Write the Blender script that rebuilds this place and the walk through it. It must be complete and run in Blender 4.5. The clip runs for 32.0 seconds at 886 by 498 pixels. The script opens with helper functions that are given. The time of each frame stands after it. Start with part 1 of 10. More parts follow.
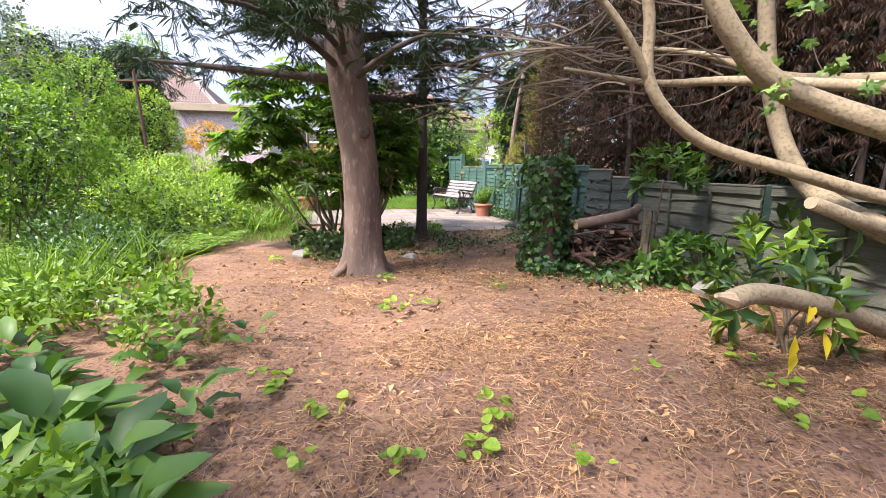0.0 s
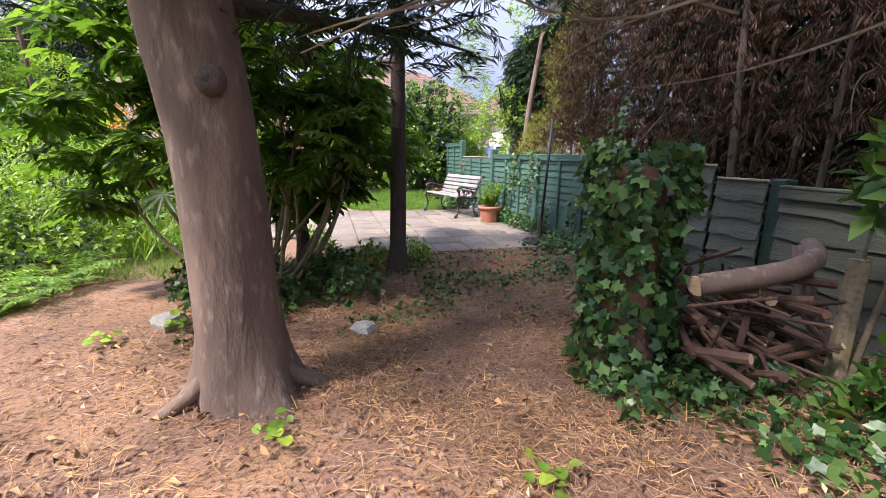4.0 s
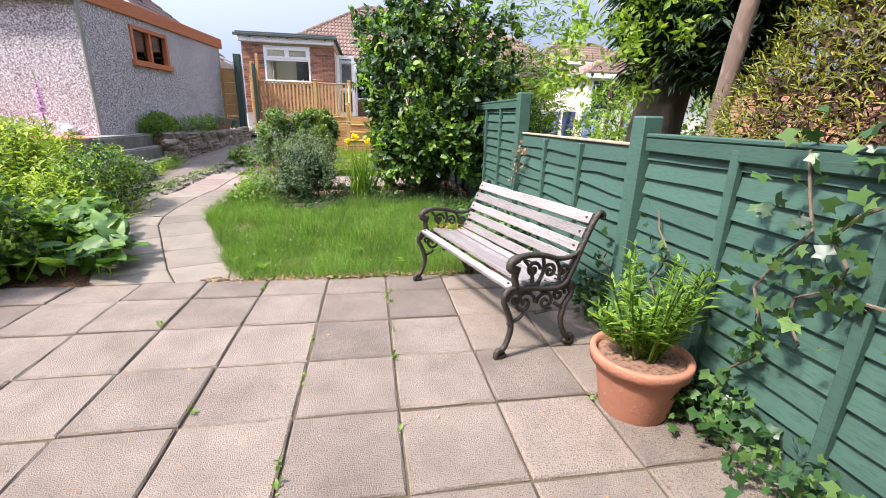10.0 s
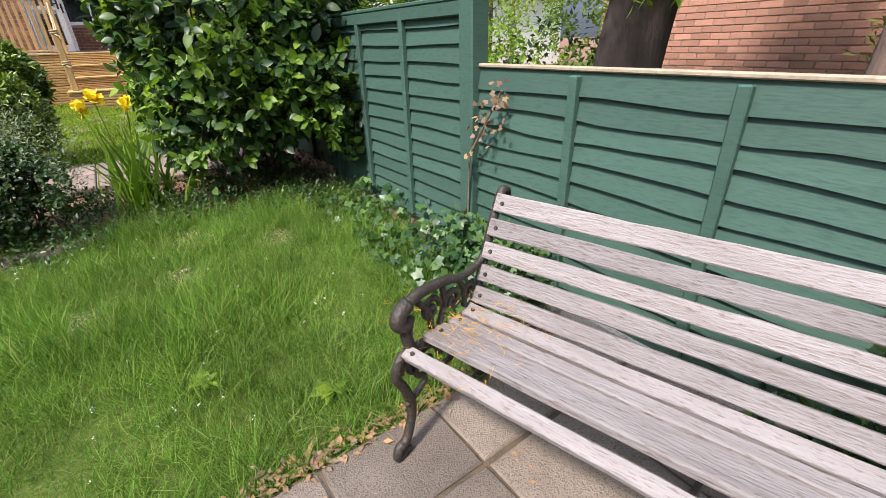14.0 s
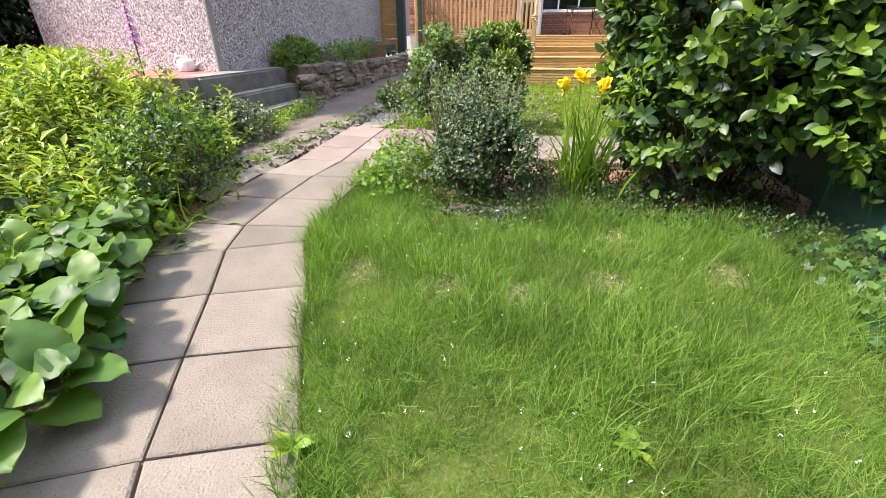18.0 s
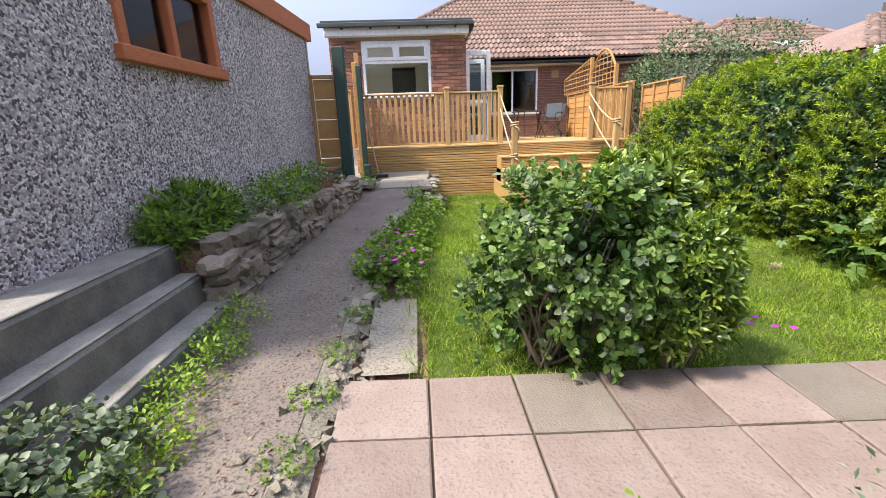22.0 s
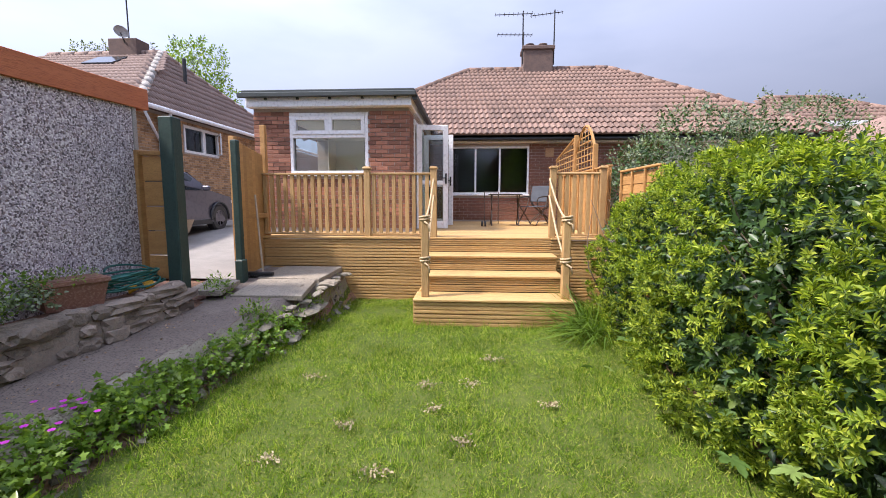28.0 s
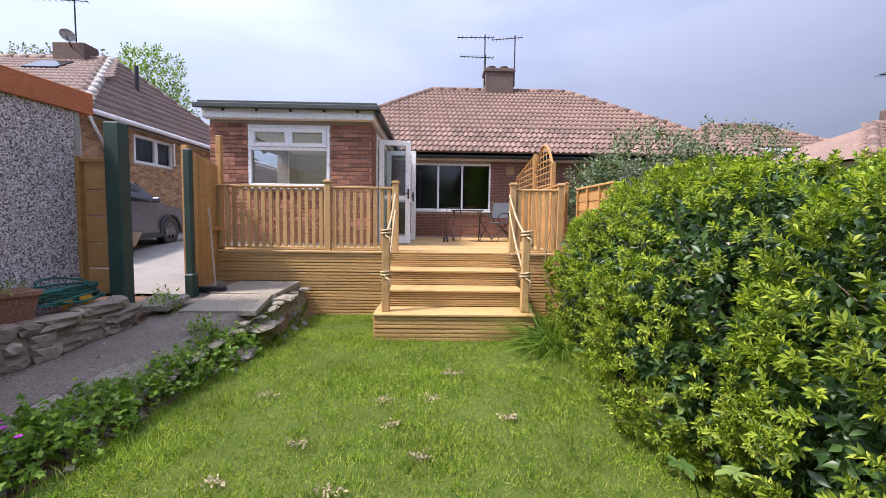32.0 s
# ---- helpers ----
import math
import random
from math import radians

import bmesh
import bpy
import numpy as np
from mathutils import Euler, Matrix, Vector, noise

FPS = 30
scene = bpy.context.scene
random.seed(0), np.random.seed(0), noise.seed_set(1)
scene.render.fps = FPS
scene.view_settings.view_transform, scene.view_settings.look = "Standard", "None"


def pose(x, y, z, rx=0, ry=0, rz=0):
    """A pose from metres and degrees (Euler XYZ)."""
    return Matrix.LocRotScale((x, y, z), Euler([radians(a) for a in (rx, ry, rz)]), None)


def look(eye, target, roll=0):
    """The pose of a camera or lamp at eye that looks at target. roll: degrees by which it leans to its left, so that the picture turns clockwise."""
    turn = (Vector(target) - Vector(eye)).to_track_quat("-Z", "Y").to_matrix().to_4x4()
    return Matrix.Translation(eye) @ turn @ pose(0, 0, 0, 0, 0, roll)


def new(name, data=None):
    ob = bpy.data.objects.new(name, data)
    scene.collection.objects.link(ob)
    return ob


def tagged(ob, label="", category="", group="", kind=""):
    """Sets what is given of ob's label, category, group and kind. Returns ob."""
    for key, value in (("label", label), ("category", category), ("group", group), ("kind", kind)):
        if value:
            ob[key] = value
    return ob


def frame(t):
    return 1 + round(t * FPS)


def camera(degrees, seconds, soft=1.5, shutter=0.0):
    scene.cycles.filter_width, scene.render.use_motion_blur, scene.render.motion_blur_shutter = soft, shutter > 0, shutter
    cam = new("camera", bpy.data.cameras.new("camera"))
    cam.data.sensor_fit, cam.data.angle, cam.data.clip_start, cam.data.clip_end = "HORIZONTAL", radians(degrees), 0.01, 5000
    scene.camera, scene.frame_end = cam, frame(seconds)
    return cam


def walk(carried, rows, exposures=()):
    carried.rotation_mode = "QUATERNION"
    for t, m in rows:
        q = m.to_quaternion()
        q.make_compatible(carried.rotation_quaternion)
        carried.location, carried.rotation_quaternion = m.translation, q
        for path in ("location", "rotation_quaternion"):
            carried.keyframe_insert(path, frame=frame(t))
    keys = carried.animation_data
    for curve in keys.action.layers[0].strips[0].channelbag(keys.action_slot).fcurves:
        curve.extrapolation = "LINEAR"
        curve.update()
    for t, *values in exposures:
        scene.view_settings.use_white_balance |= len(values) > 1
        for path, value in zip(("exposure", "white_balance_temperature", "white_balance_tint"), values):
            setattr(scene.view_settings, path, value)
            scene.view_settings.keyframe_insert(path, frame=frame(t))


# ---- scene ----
cam = camera(92.1, 32.0, soft=0.6)
PATH = [
    (0, (-1.429, -10.431, 1.146), (-0.912, -8.537, 0.769), 0.8),
    (0.5, (-1.501, -10.393, 1.15), (-1.147, -8.459, 0.786), 1.9),
    (1, (-1.56, -10.265, 1.13), (-1.3, -8.319, 0.749), -0.7),
    (1.5, (-1.473, -10.006, 1.081), (-1.238, -8.06, 0.683), -0.6),
    (2, (-1.344, -9.657, 1.092), (-1.069, -7.715, 0.701), -0.3),
    (2.5, (-1.221, -9.235, 1.116), (-0.739, -7.332, 0.731), 1.4),
    (3, (-0.978, -8.879, 1.146), (-0.434, -6.993, 0.759), 1.7),
    (3.5, (-0.804, -8.491, 1.166), (-0.275, -6.604, 0.77), 1.2),
    (5.5, (-0.181, -6.611, 1.291), (0.235, -4.735, 0.736), 0.0),
    (6, (-0.043, -6.05, 1.228), (0.334, -4.165, 0.677), -0.5),
    (6.5, (0.146, -5.475, 1.188), (0.521, -3.605, 0.589), -0.2),
    (7, (0.309, -4.97, 1.184), (0.665, -3.099, 0.572), 0.4),
    (7.5, (0.442, -4.446, 1.184), (0.785, -2.574, 0.568), 1.8),
    (8, (0.627, -3.983, 1.184), (0.908, -2.089, 0.606), -0.7),
    (8.5, (0.784, -3.458, 1.194), (1.088, -1.551, 0.674), -1.6),
    (9, (0.951, -3.008, 1.209), (1.243, -1.104, 0.672), -0.6),
    (9.5, (0.997, -2.642, 1.225), (1.289, -0.738, 0.69), 1.2),
    (10, (1.017, -2.293, 1.265), (1.343, -0.408, 0.683), 1.6),
    (10.5, (1.026, -1.936, 1.266), (1.464, -0.092, 0.627), 0.2),
    (11, (0.985, -1.614, 1.263), (1.473, 0.207, 0.598), 0.8),
    (11.5, (0.969, -1.281, 1.242), (1.568, 0.501, 0.559), 0.6),
    (12, (0.972, -0.95, 1.254), (1.577, 0.827, 0.564), -1.8),
    (12.5, (0.881, -0.66, 1.258), (1.495, 1.114, 0.57), -1.9),
    (13, (0.83, -0.373, 1.25), (1.636, 1.318, 0.549), -0.4),
    (13.5, (0.897, -0.117, 1.28), (1.859, 1.442, 0.477), -0.5),
    (14.5, (0.918, 0.091, 1.27), (2.02, 1.485, 0.353), -2.6),
    (16.5, (0.746, 0.167, 1.259), (1.982, 1.421, 0.31), 0.0),
    (17, (0.647, 0.289, 1.242), (1.448, 1.86, 0.299), 1.9),
    (17.3, (0.695, 0.43, 1.235), (1.056, 2.153, 0.287), -0.8),
    (17.5, (0.625, 0.472, 1.238), (0.726, 2.255, 0.338), 0.9),
    (18, (0.475, 0.648, 1.238), (0.127, 2.404, 0.347), -0.2),
    (18.5, (0.286, 0.921, 1.302), (-0.205, 2.681, 0.489), -1.3),
    (19, (0.026, 1.251, 1.347), (-0.532, 3.028, 0.619), -0.7),
    (19.5, (-0.323, 1.533, 1.372), (-0.889, 3.316, 0.666), -3.1),
    (20, (-0.626, 1.934, 1.384), (-1.05, 3.772, 0.718), -2.7),
    (20.5, (-0.876, 2.38, 1.422), (-1.247, 4.227, 0.75), -0.3),
    (21, (-1.058, 2.847, 1.459), (-1.189, 4.743, 0.835), -3.2),
    (21.5, (-1.156, 3.305, 1.501), (-1.122, 5.227, 0.95), -1.7),
    (22, (-1.259, 3.711, 1.531), (-1.162, 5.636, 0.999), -2.1),
    (22.5, (-1.233, 4.129, 1.563), (-0.931, 6.03, 1.019), -0.3),
    (23, (-1.014, 4.461, 1.633), (-0.578, 6.324, 1.05), -0.3),
    (23.5, (-0.772, 4.713, 1.671), (-0.293, 6.576, 1.121), -0.8),
    (24, (-0.486, 4.927, 1.709), (0.05, 6.78, 1.178), -1.7),
    (24.5, (-0.092, 5.099, 1.705), (0.474, 6.944, 1.18), -1.0),
    (25, (0.269, 5.255, 1.696), (0.664, 7.146, 1.18), -1.3),
    (25.5, (0.529, 5.383, 1.705), (0.765, 7.314, 1.241), -2.9),
    (26, (0.753, 5.51, 1.743), (0.829, 7.467, 1.341), -1.1),
    (26.5, (0.858, 5.697, 1.777), (0.876, 7.666, 1.424), 0.3),
    (28.5, (0.983, 5.765, 1.834), (0.83, 7.749, 1.636), 0.2),
    (29, (1.003, 5.764, 1.838), (0.844, 7.75, 1.66), 0.6),
    (29.5, (1.017, 5.766, 1.812), (0.88, 7.755, 1.651), 0.7),
    (30, (1.02, 5.755, 1.81), (0.921, 7.747, 1.658), 0.3),
    (30.5, (1.013, 5.761, 1.802), (0.969, 7.755, 1.655), 0.2),
    (31, (1.003, 5.759, 1.808), (0.999, 7.754, 1.66), 0.6),
    (31.5, (1.011, 5.76, 1.814), (1.038, 7.754, 1.664), 0.8),
    (32, (0.996, 5.767, 1.786), (1.04, 7.761, 1.641), 0.8),
]
EXPOSURES = [(0.0, 1.99, 6350, 16), (1.5, 1.82, 6400, 17), (2.5, 1.67, 6350, 16), (3.5, 1.57, 6300, 15), (5.5, 3.17, 6050, 25), (6.5, 3.44, 6050, 25), (7.5, 3.14, 6050, 25), (8.5, 2.16, 6300, 18), (10.0, 1.6, 6300, 14), (13, 1.25, 6350, 13), (14.5, 1.17, 6450, 13), (17.0, 1.39, 6550, 13), (19.5, 1.85, 6550, 13), (21.0, 1.8, 6600, 13), (22, 1.36, 6450, 13), (23.0, 1.52, 6400, 14), (25, 1.68, 6650, 16), (26.0, 1.5, 6700, 16), (28.5, 1.22, 6300, 19), (32.0, 1.15, 6250, 19)]
walk(cam, [(t, look(eye, target, roll)) for t, eye, target, roll in PATH], EXPOSURES)

# ---- light ----
SUN_AZ, SUN_EL = 249.0, 54.0
world = bpy.data.worlds.new("sky")
scene.world = world
world.use_nodes = True
wn = world.node_tree.nodes
wl = world.node_tree.links
wbg = wn["Background"]
sky = wn.new("ShaderNodeTexSky")
sky.sky_type = "NISHITA"
sky.sun_disc = False
sky.sun_elevation, sky.sun_rotation = radians(SUN_EL), radians(SUN_AZ)
sky.air_density, sky.dust_density, sky.ozone_density = 1.0, 2.5, 1.5
wco = wn.new("ShaderNodeTexCoord")
wmap = wn.new("ShaderNodeMapping")
wmap.inputs["Scale"].default_value = (1.0, 1.0, 3.0)
wno = wn.new("ShaderNodeTexNoise")
wno.inputs["Scale"].default_value, wno.inputs["Detail"].default_value = 1.6, 5
wramp = wn.new("ShaderNodeValToRGB")
wramp.color_ramp.elements[0].position, wramp.color_ramp.elements[1].position = 0.33, 0.62
wramp.color_ramp.elements[0].color, wramp.color_ramp.elements[1].color = (0.5, 0.5, 0.5, 1), (0.95, 0.95, 0.95, 1)
wmix = wn.new("ShaderNodeMixRGB")
wmix.inputs["Color2"].default_value = (4.9, 5.6, 7.3, 1)
wl.new(wco.outputs["Generated"], wmap.inputs["Vector"])
wl.new(wmap.outputs["Vector"], wno.inputs["Vector"])
wl.new(wno.outputs["Fac"], wramp.inputs["Fac"])
wl.new(wramp.outputs["Color"], wmix.inputs["Fac"])
wl.new(sky.outputs["Color"], wmix.inputs["Color1"])
# a hazy sky, brighter overhead than at the horizon
wsep = wn.new("ShaderNodeSeparateXYZ")
wrise = wn.new("ShaderNodeMapRange")
wrise.inputs["To Min"].default_value, wrise.inputs["To Max"].default_value = 0.4, 2.0
wmul = wn.new("ShaderNodeVectorMath")
wmul.operation = "SCALE"
wl.new(wco.outputs["Generated"], wsep.inputs[0])
wl.new(wsep.outputs["Z"], wrise.inputs["Value"])
wl.new(wmix.outputs["Color"], wmul.inputs[0])
# and brighter on the sun's side
wdot = wn.new("ShaderNodeVectorMath")
wdot.operation = "DOT_PRODUCT"
wdot.inputs[1].default_value = (math.sin(radians(SUN_AZ)), math.cos(radians(SUN_AZ)), 0)
wside = wn.new("ShaderNodeMapRange")
wside.inputs["From Min"].default_value, wside.inputs["From Max"].default_value = -1.0, 1.0
wside.inputs["To Min"].default_value, wside.inputs["To Max"].default_value = 0.56, 1.44
wboth = wn.new("ShaderNodeMath")
wboth.operation = "MULTIPLY"
wl.new(wco.outputs["Generated"], wdot.inputs[0])
wl.new(wdot.outputs["Value"], wside.inputs["Value"])
wl.new(wrise.outputs[0], wboth.inputs[0])
wl.new(wside.outputs[0], wboth.inputs[1])
wl.new(wboth.outputs[0], wmul.inputs["Scale"])
wl.new(wmul.outputs[0], wbg.inputs["Color"])
wbg.inputs["Strength"].default_value = 0.085

sun = new("sun", bpy.data.lights.new("sun", "SUN"))
sun.data.energy, sun.data.angle, sun.data.color = 3.1, radians(7), (1.0, 0.94, 0.84)
toward = Vector((math.sin(radians(SUN_AZ)) * math.cos(radians(SUN_EL)), math.cos(radians(SUN_AZ)) * math.cos(radians(SUN_EL)), math.sin(radians(SUN_EL))))
sun.matrix_world = look(toward * 40, (0, 0, 0))

# ---- helpers ----
rng = np.random.default_rng(7)


def unit(a):
    a = np.asarray(a, float)
    return a / np.maximum(np.linalg.norm(a, axis=-1, keepdims=True), 1e-9)


class Geo:
    """Vertices and faces of one mesh."""

    def __init__(self):
        self.v, self.f = [], []

    def add(self, vs, fs, m=None):
        n = len(self.v)
        if m is not None:
            vs = [tuple(m @ Vector(v)) for v in vs]
        self.v.extend(vs)
        self.f.extend(tuple(i + n for i in f) for f in fs)
        return self

    def box(self, c, s, m=None, bev=0.0):
        """A box of size s round c with chamfered edges."""
        hx, hy, hz = (q / 2 for q in s)
        b = min(bev, 0.45 * min(s))
        if b <= 0:
            vs = [(c[0] + x * hx, c[1] + y * hy, c[2] + z * hz) for x in (-1, 1) for y in (-1, 1) for z in (-1, 1)]
            return self.add(vs, [(0, 1, 3, 2), (4, 6, 7, 5), (0, 4, 5, 1), (2, 3, 7, 6), (0, 2, 6, 4), (1, 5, 7, 3)], m)
        vs, idx = [], {}
        for x in (-1, 1):
            for y in (-1, 1):
                for z in (-1, 1):
                    for a in range(3):
                        d = [hx - b, hy - b, hz - b]
                        d[a] += b
                        idx[x, y, z, a] = len(vs)
                        vs.append((c[0] + x * d[0], c[1] + y * d[1], c[2] + z * d[2]))
        fs = []
        for s1 in (-1, 1):
            q = [(s1, -1, -1), (s1, 1, -1), (s1, 1, 1), (s1, -1, 1)]
            fs.append([idx[(*k, 0)] for k in (q if s1 > 0 else q[::-1])])
            q = [(-1, s1, -1), (-1, s1, 1), (1, s1, 1), (1, s1, -1)]
            fs.append([idx[(*k, 1)] for k in (q if s1 > 0 else q[::-1])])
            q = [(-1, -1, s1), (1, -1, s1), (1, 1, s1), (-1, 1, s1)]
            fs.append([idx[(*k, 2)] for k in (q if s1 > 0 else q[::-1])])
        for s1 in (-1, 1):
            for s2 in (-1, 1):
                e = [idx[s1, s2, -1, 0], idx[s1, s2, 1, 0], idx[s1, s2, 1, 1], idx[s1, s2, -1, 1]]
                fs.append(e if s1 * s2 < 0 else e[::-1])
                e = [idx[s1, -1, s2, 0], idx[s1, -1, s2, 2], idx[s1, 1, s2, 2], idx[s1, 1, s2, 0]]
                fs.append(e if s1 * s2 < 0 else e[::-1])
                e = [idx[-1, s1, s2, 1], idx[1, s1, s2, 1], idx[1, s1, s2, 2], idx[-1, s1, s2, 2]]
                fs.append(e if s1 * s2 < 0 else e[::-1])
        for x in (-1, 1):
            for y in (-1, 1):
                for z in (-1, 1):
                    e = [idx[x, y, z, 0], idx[x, y, z, 1], idx[x, y, z, 2]]
                    fs.append(e if x * y * z > 0 else e[::-1])
        return self.add(vs, fs, m)

    def span(self, a, b, bev=0.0, m=None):
        return self.box([(p + q) / 2 for p, q in zip(a, b)], [abs(q - p) for p, q in zip(a, b)], m, bev)

    def tube(self, pts, rad, n=8, cap=True):
        pts = [Vector([float(c) for c in p]) for p in pts]
        rad = [float(r) for r in rad] if hasattr(rad, "__len__") else [float(rad)] * len(pts)
        vs, fs, up = [], [], None
        for i, p in enumerate(pts):
            d = (pts[min(i + 1, len(pts) - 1)] - pts[max(i - 1, 0)]).normalized()
            if up is None:
                up = d.orthogonal().normalized()
            up = (up - d * up.dot(d))
            up = up.normalized() if up.length > 1e-6 else d.orthogonal().normalized()
            side = d.cross(up)
            for k in range(n):
                a = 2 * math.pi * k / n
                vs.append(tuple(p + rad[i] * (math.cos(a) * up + math.sin(a) * side)))
        for i in range(len(pts) - 1):
            for k in range(n):
                a, b = i * n + k, i * n + (k + 1) % n
                fs.append((a, b, b + n, a + n))
        if cap:
            fs.append(tuple(range(n))[::-1])
            fs.append(tuple(range((len(pts) - 1) * n, len(pts) * n)))
        return self.add(vs, fs)

    def lathe(self, prof, c=(0, 0, 0), n=24):
        vs = [(c[0] + r * math.cos(2 * math.pi * k / n), c[1] + r * math.sin(2 * math.pi * k / n), c[2] + z) for r, z in prof for k in range(n)]
        fs = [(i * n + k, i * n + (k + 1) % n, (i + 1) * n + (k + 1) % n, (i + 1) * n + k) for i in range(len(prof) - 1) for k in range(n)]
        return self.add(vs, fs)

    def prism(self, pts, z0, z1, m=None):
        """A plan outline, anticlockwise, drawn up from z0 to z1."""
        n = len(pts)
        vs = [(x, y, z0) for x, y in pts] + [(x, y, z1) for x, y in pts]
        fs = [tuple(range(n))[::-1], tuple(range(n, 2 * n))] + [(k, (k + 1) % n, n + (k + 1) % n, n + k) for k in range(n)]
        return self.add(vs, fs, m)

    def data(self, name, smooth=False):
        me = bpy.data.meshes.new(name)
        me.from_pydata(self.v, [], self.f)
        if smooth:
            me.polygons.foreach_set("use_smooth", [True] * len(me.polygons))
        me.update()
        return me


def part(name, geo, material, parent=None, label="", smooth=False, at=None):
    """Links a mesh as one object, as a thing of its own or under a thing or a part."""
    data = geo.data(name, smooth) if isinstance(geo, Geo) else geo
    if material is not None and not data.materials:
        data.materials.append(material)
    ob = new(name, data)
    if at is not None:
        ob.matrix_basis = at
    if parent is not None:
        ob.parent = parent
    return tagged(ob, label)


def thing(name, label, category, at=None, group="", kind=""):
    ob = new(name)
    ob.empty_display_size = 0.1
    if at is not None:
        ob.matrix_basis = at
    return tagged(ob, label, category, group, kind)


def arrays(name, vs, fs, material, parent=None, label="", kind="", smooth=False):
    """One mesh from arrays: vertices (n, 3) and faces (m, k) of one size."""
    me = bpy.data.meshes.new(name)
    m, k = fs.shape
    me.vertices.add(len(vs))
    me.vertices.foreach_set("co", np.ascontiguousarray(vs, np.float32).ravel())
    me.loops.add(m * k)
    me.loops.foreach_set("vertex_index", np.ascontiguousarray(fs, np.int32).ravel())
    me.polygons.add(m)
    me.polygons.foreach_set("loop_start", np.arange(0, m * k, k, dtype=np.int32))
    me.polygons.foreach_set("loop_total", np.full(m, k, np.int32))
    if smooth:
        me.polygons.foreach_set("use_smooth", np.ones(m, bool))
    me.update(calc_edges=True)
    me.materials.append(material)
    ob = new(name, me)
    if parent is not None:
        ob.parent = parent
    return tagged(ob, label, kind=kind)


# leaf shapes: length 1 along y, folded along the midrib
def leaf_shape(w, fold=0.12, droop=0.1, belly=0.45):
    v = np.array([(0, 0, 0), (-w / 2, belly, fold * w), (w / 2, belly, fold * w), (0, 0.5, -droop * 0.3), (0, 1, -droop)], float)
    return v, np.array([(0, 2, 3), (0, 3, 1), (3, 2, 4), (3, 4, 1)])


def lite_leaf(w, fold=0.15, droop=0.12, belly=0.5):
    v = np.array([(0, 0, 0), (-w / 2, belly, fold * w), (w / 2, belly, fold * w), (0, 1, -droop)], float)
    return v, np.array([(0, 2, 3), (0, 3, 1)])


def round_shape(w, fold=0.15, droop=0.12):
    v = np.array([(0, 0, 0), (-w * 0.4, 0.2, fold * w), (w * 0.4, 0.2, fold * w), (-w / 2, 0.55, fold * w), (w / 2, 0.55, fold * w), (0, 0.5, 0), (-w * 0.3, 0.85, 0.03 - droop * 0.7), (w * 0.3, 0.85, 0.03 - droop * 0.7), (0, 1, -droop)], float)
    return v, np.array([(0, 2, 5), (0, 5, 1), (2, 4, 5), (1, 5, 3), (4, 7, 5), (3, 5, 6), (7, 8, 5), (6, 5, 8)])


def oval_shape(w, fold=0.12, droop=0.15):
    """A smooth pointed oval leaf, creased along its midrib."""
    rows = ((0.0, 0.05), (0.16, 0.68), (0.42, 1.0), (0.68, 0.86), (0.88, 0.42), (1.0, 0.02))
    v, f = [], []
    for y, k in rows:
        z = -droop * y * y
        v += [(-w * k / 2, y, z + fold * w * k), (0, y, z), (w * k / 2, y, z + fold * w * k)]
    for i in range(5):
        for j in (0, 1):
            a = i * 3 + j
            f += [(a, a + 1, a + 4), (a, a + 4, a + 3)]
    return np.array(v, float), np.array(f)


def paddle_shape(w, fold=0.12, droop=0.25, seed=0):
    """A broad fleshy leaf with a sunk midrib and a wavy rim."""
    v, f = [], []
    for i in range(8):
        y = i / 7
        half = w * 0.5 * math.sin(math.pi * min(1.0, 0.04 + 0.96 * y ** 0.8)) ** 0.6 if i < 7 else 0.02
        z = -droop * y * y
        wave = 0.035 * math.sin(2.4 * i + seed * 2)
        v += [(-half, y, z + fold * half + wave), (-half * 0.5, y, z + fold * half * 0.8), (0, y, z), (half * 0.5, y, z + fold * half * 0.8), (half, y, z + fold * half - wave)]
    for i in range(7):
        for j in range(4):
            a = i * 5 + j
            f += [(a, a + 1, a + 6), (a, a + 6, a + 5)]
    return np.array(v, float), np.array(f)


def lobed_shape(tips, notch=0.5, start=-110, end=110, fold=0.08, droop=0.15, rich=True):
    """A palmate leaf: tips are the lengths of its lobes, left to right."""
    v, n = [(0, 0, 0)], len(tips)
    for i, t in enumerate(tips):
        a = radians(start + (end - start) * i / (n - 1))
        half = radians((end - start) / (n - 1) * 0.42)
        for da, r, z in ((0, t, -droop * t),) if not rich else ((-half * 0.85, t * 0.55, fold), (-half * 0.6, t * 0.8, 0.3 * fold - droop * 0.5 * t), (0, t, -droop * t), (half * 0.6, t * 0.8, 0.3 * fold - droop * 0.5 * t), (half * 0.85, t * 0.55, fold)):
            v.append((math.sin(a + da) * r, math.cos(a + da) * r, z * r))
        if i < n - 1:
            b = radians(start + (end - start) * (i + 0.5) / (n - 1))
            v.append((math.sin(b) * notch * t, math.cos(b) * notch * t, 0.0))
    v = np.array(v, float)
    return v, np.array([(0, i + 1, i) for i in range(1, len(v) - 1)])


def blade_shape(w, bend=0.35):
    v = np.array([(-w / 2, 0, 0), (w / 2, 0, 0), (-w * 0.4, 0.5, -bend * 0.2), (w * 0.4, 0.5, -bend * 0.2), (0, 1, -bend)], float)
    return v, np.array([(0, 1, 3), (0, 3, 2), (2, 3, 4)])


def needle_shape(w):
    return np.array([(-w / 2, 0, 0), (w / 2, 0, 0), (0, 1, 0)], float), np.array([(0, 1, 2)])


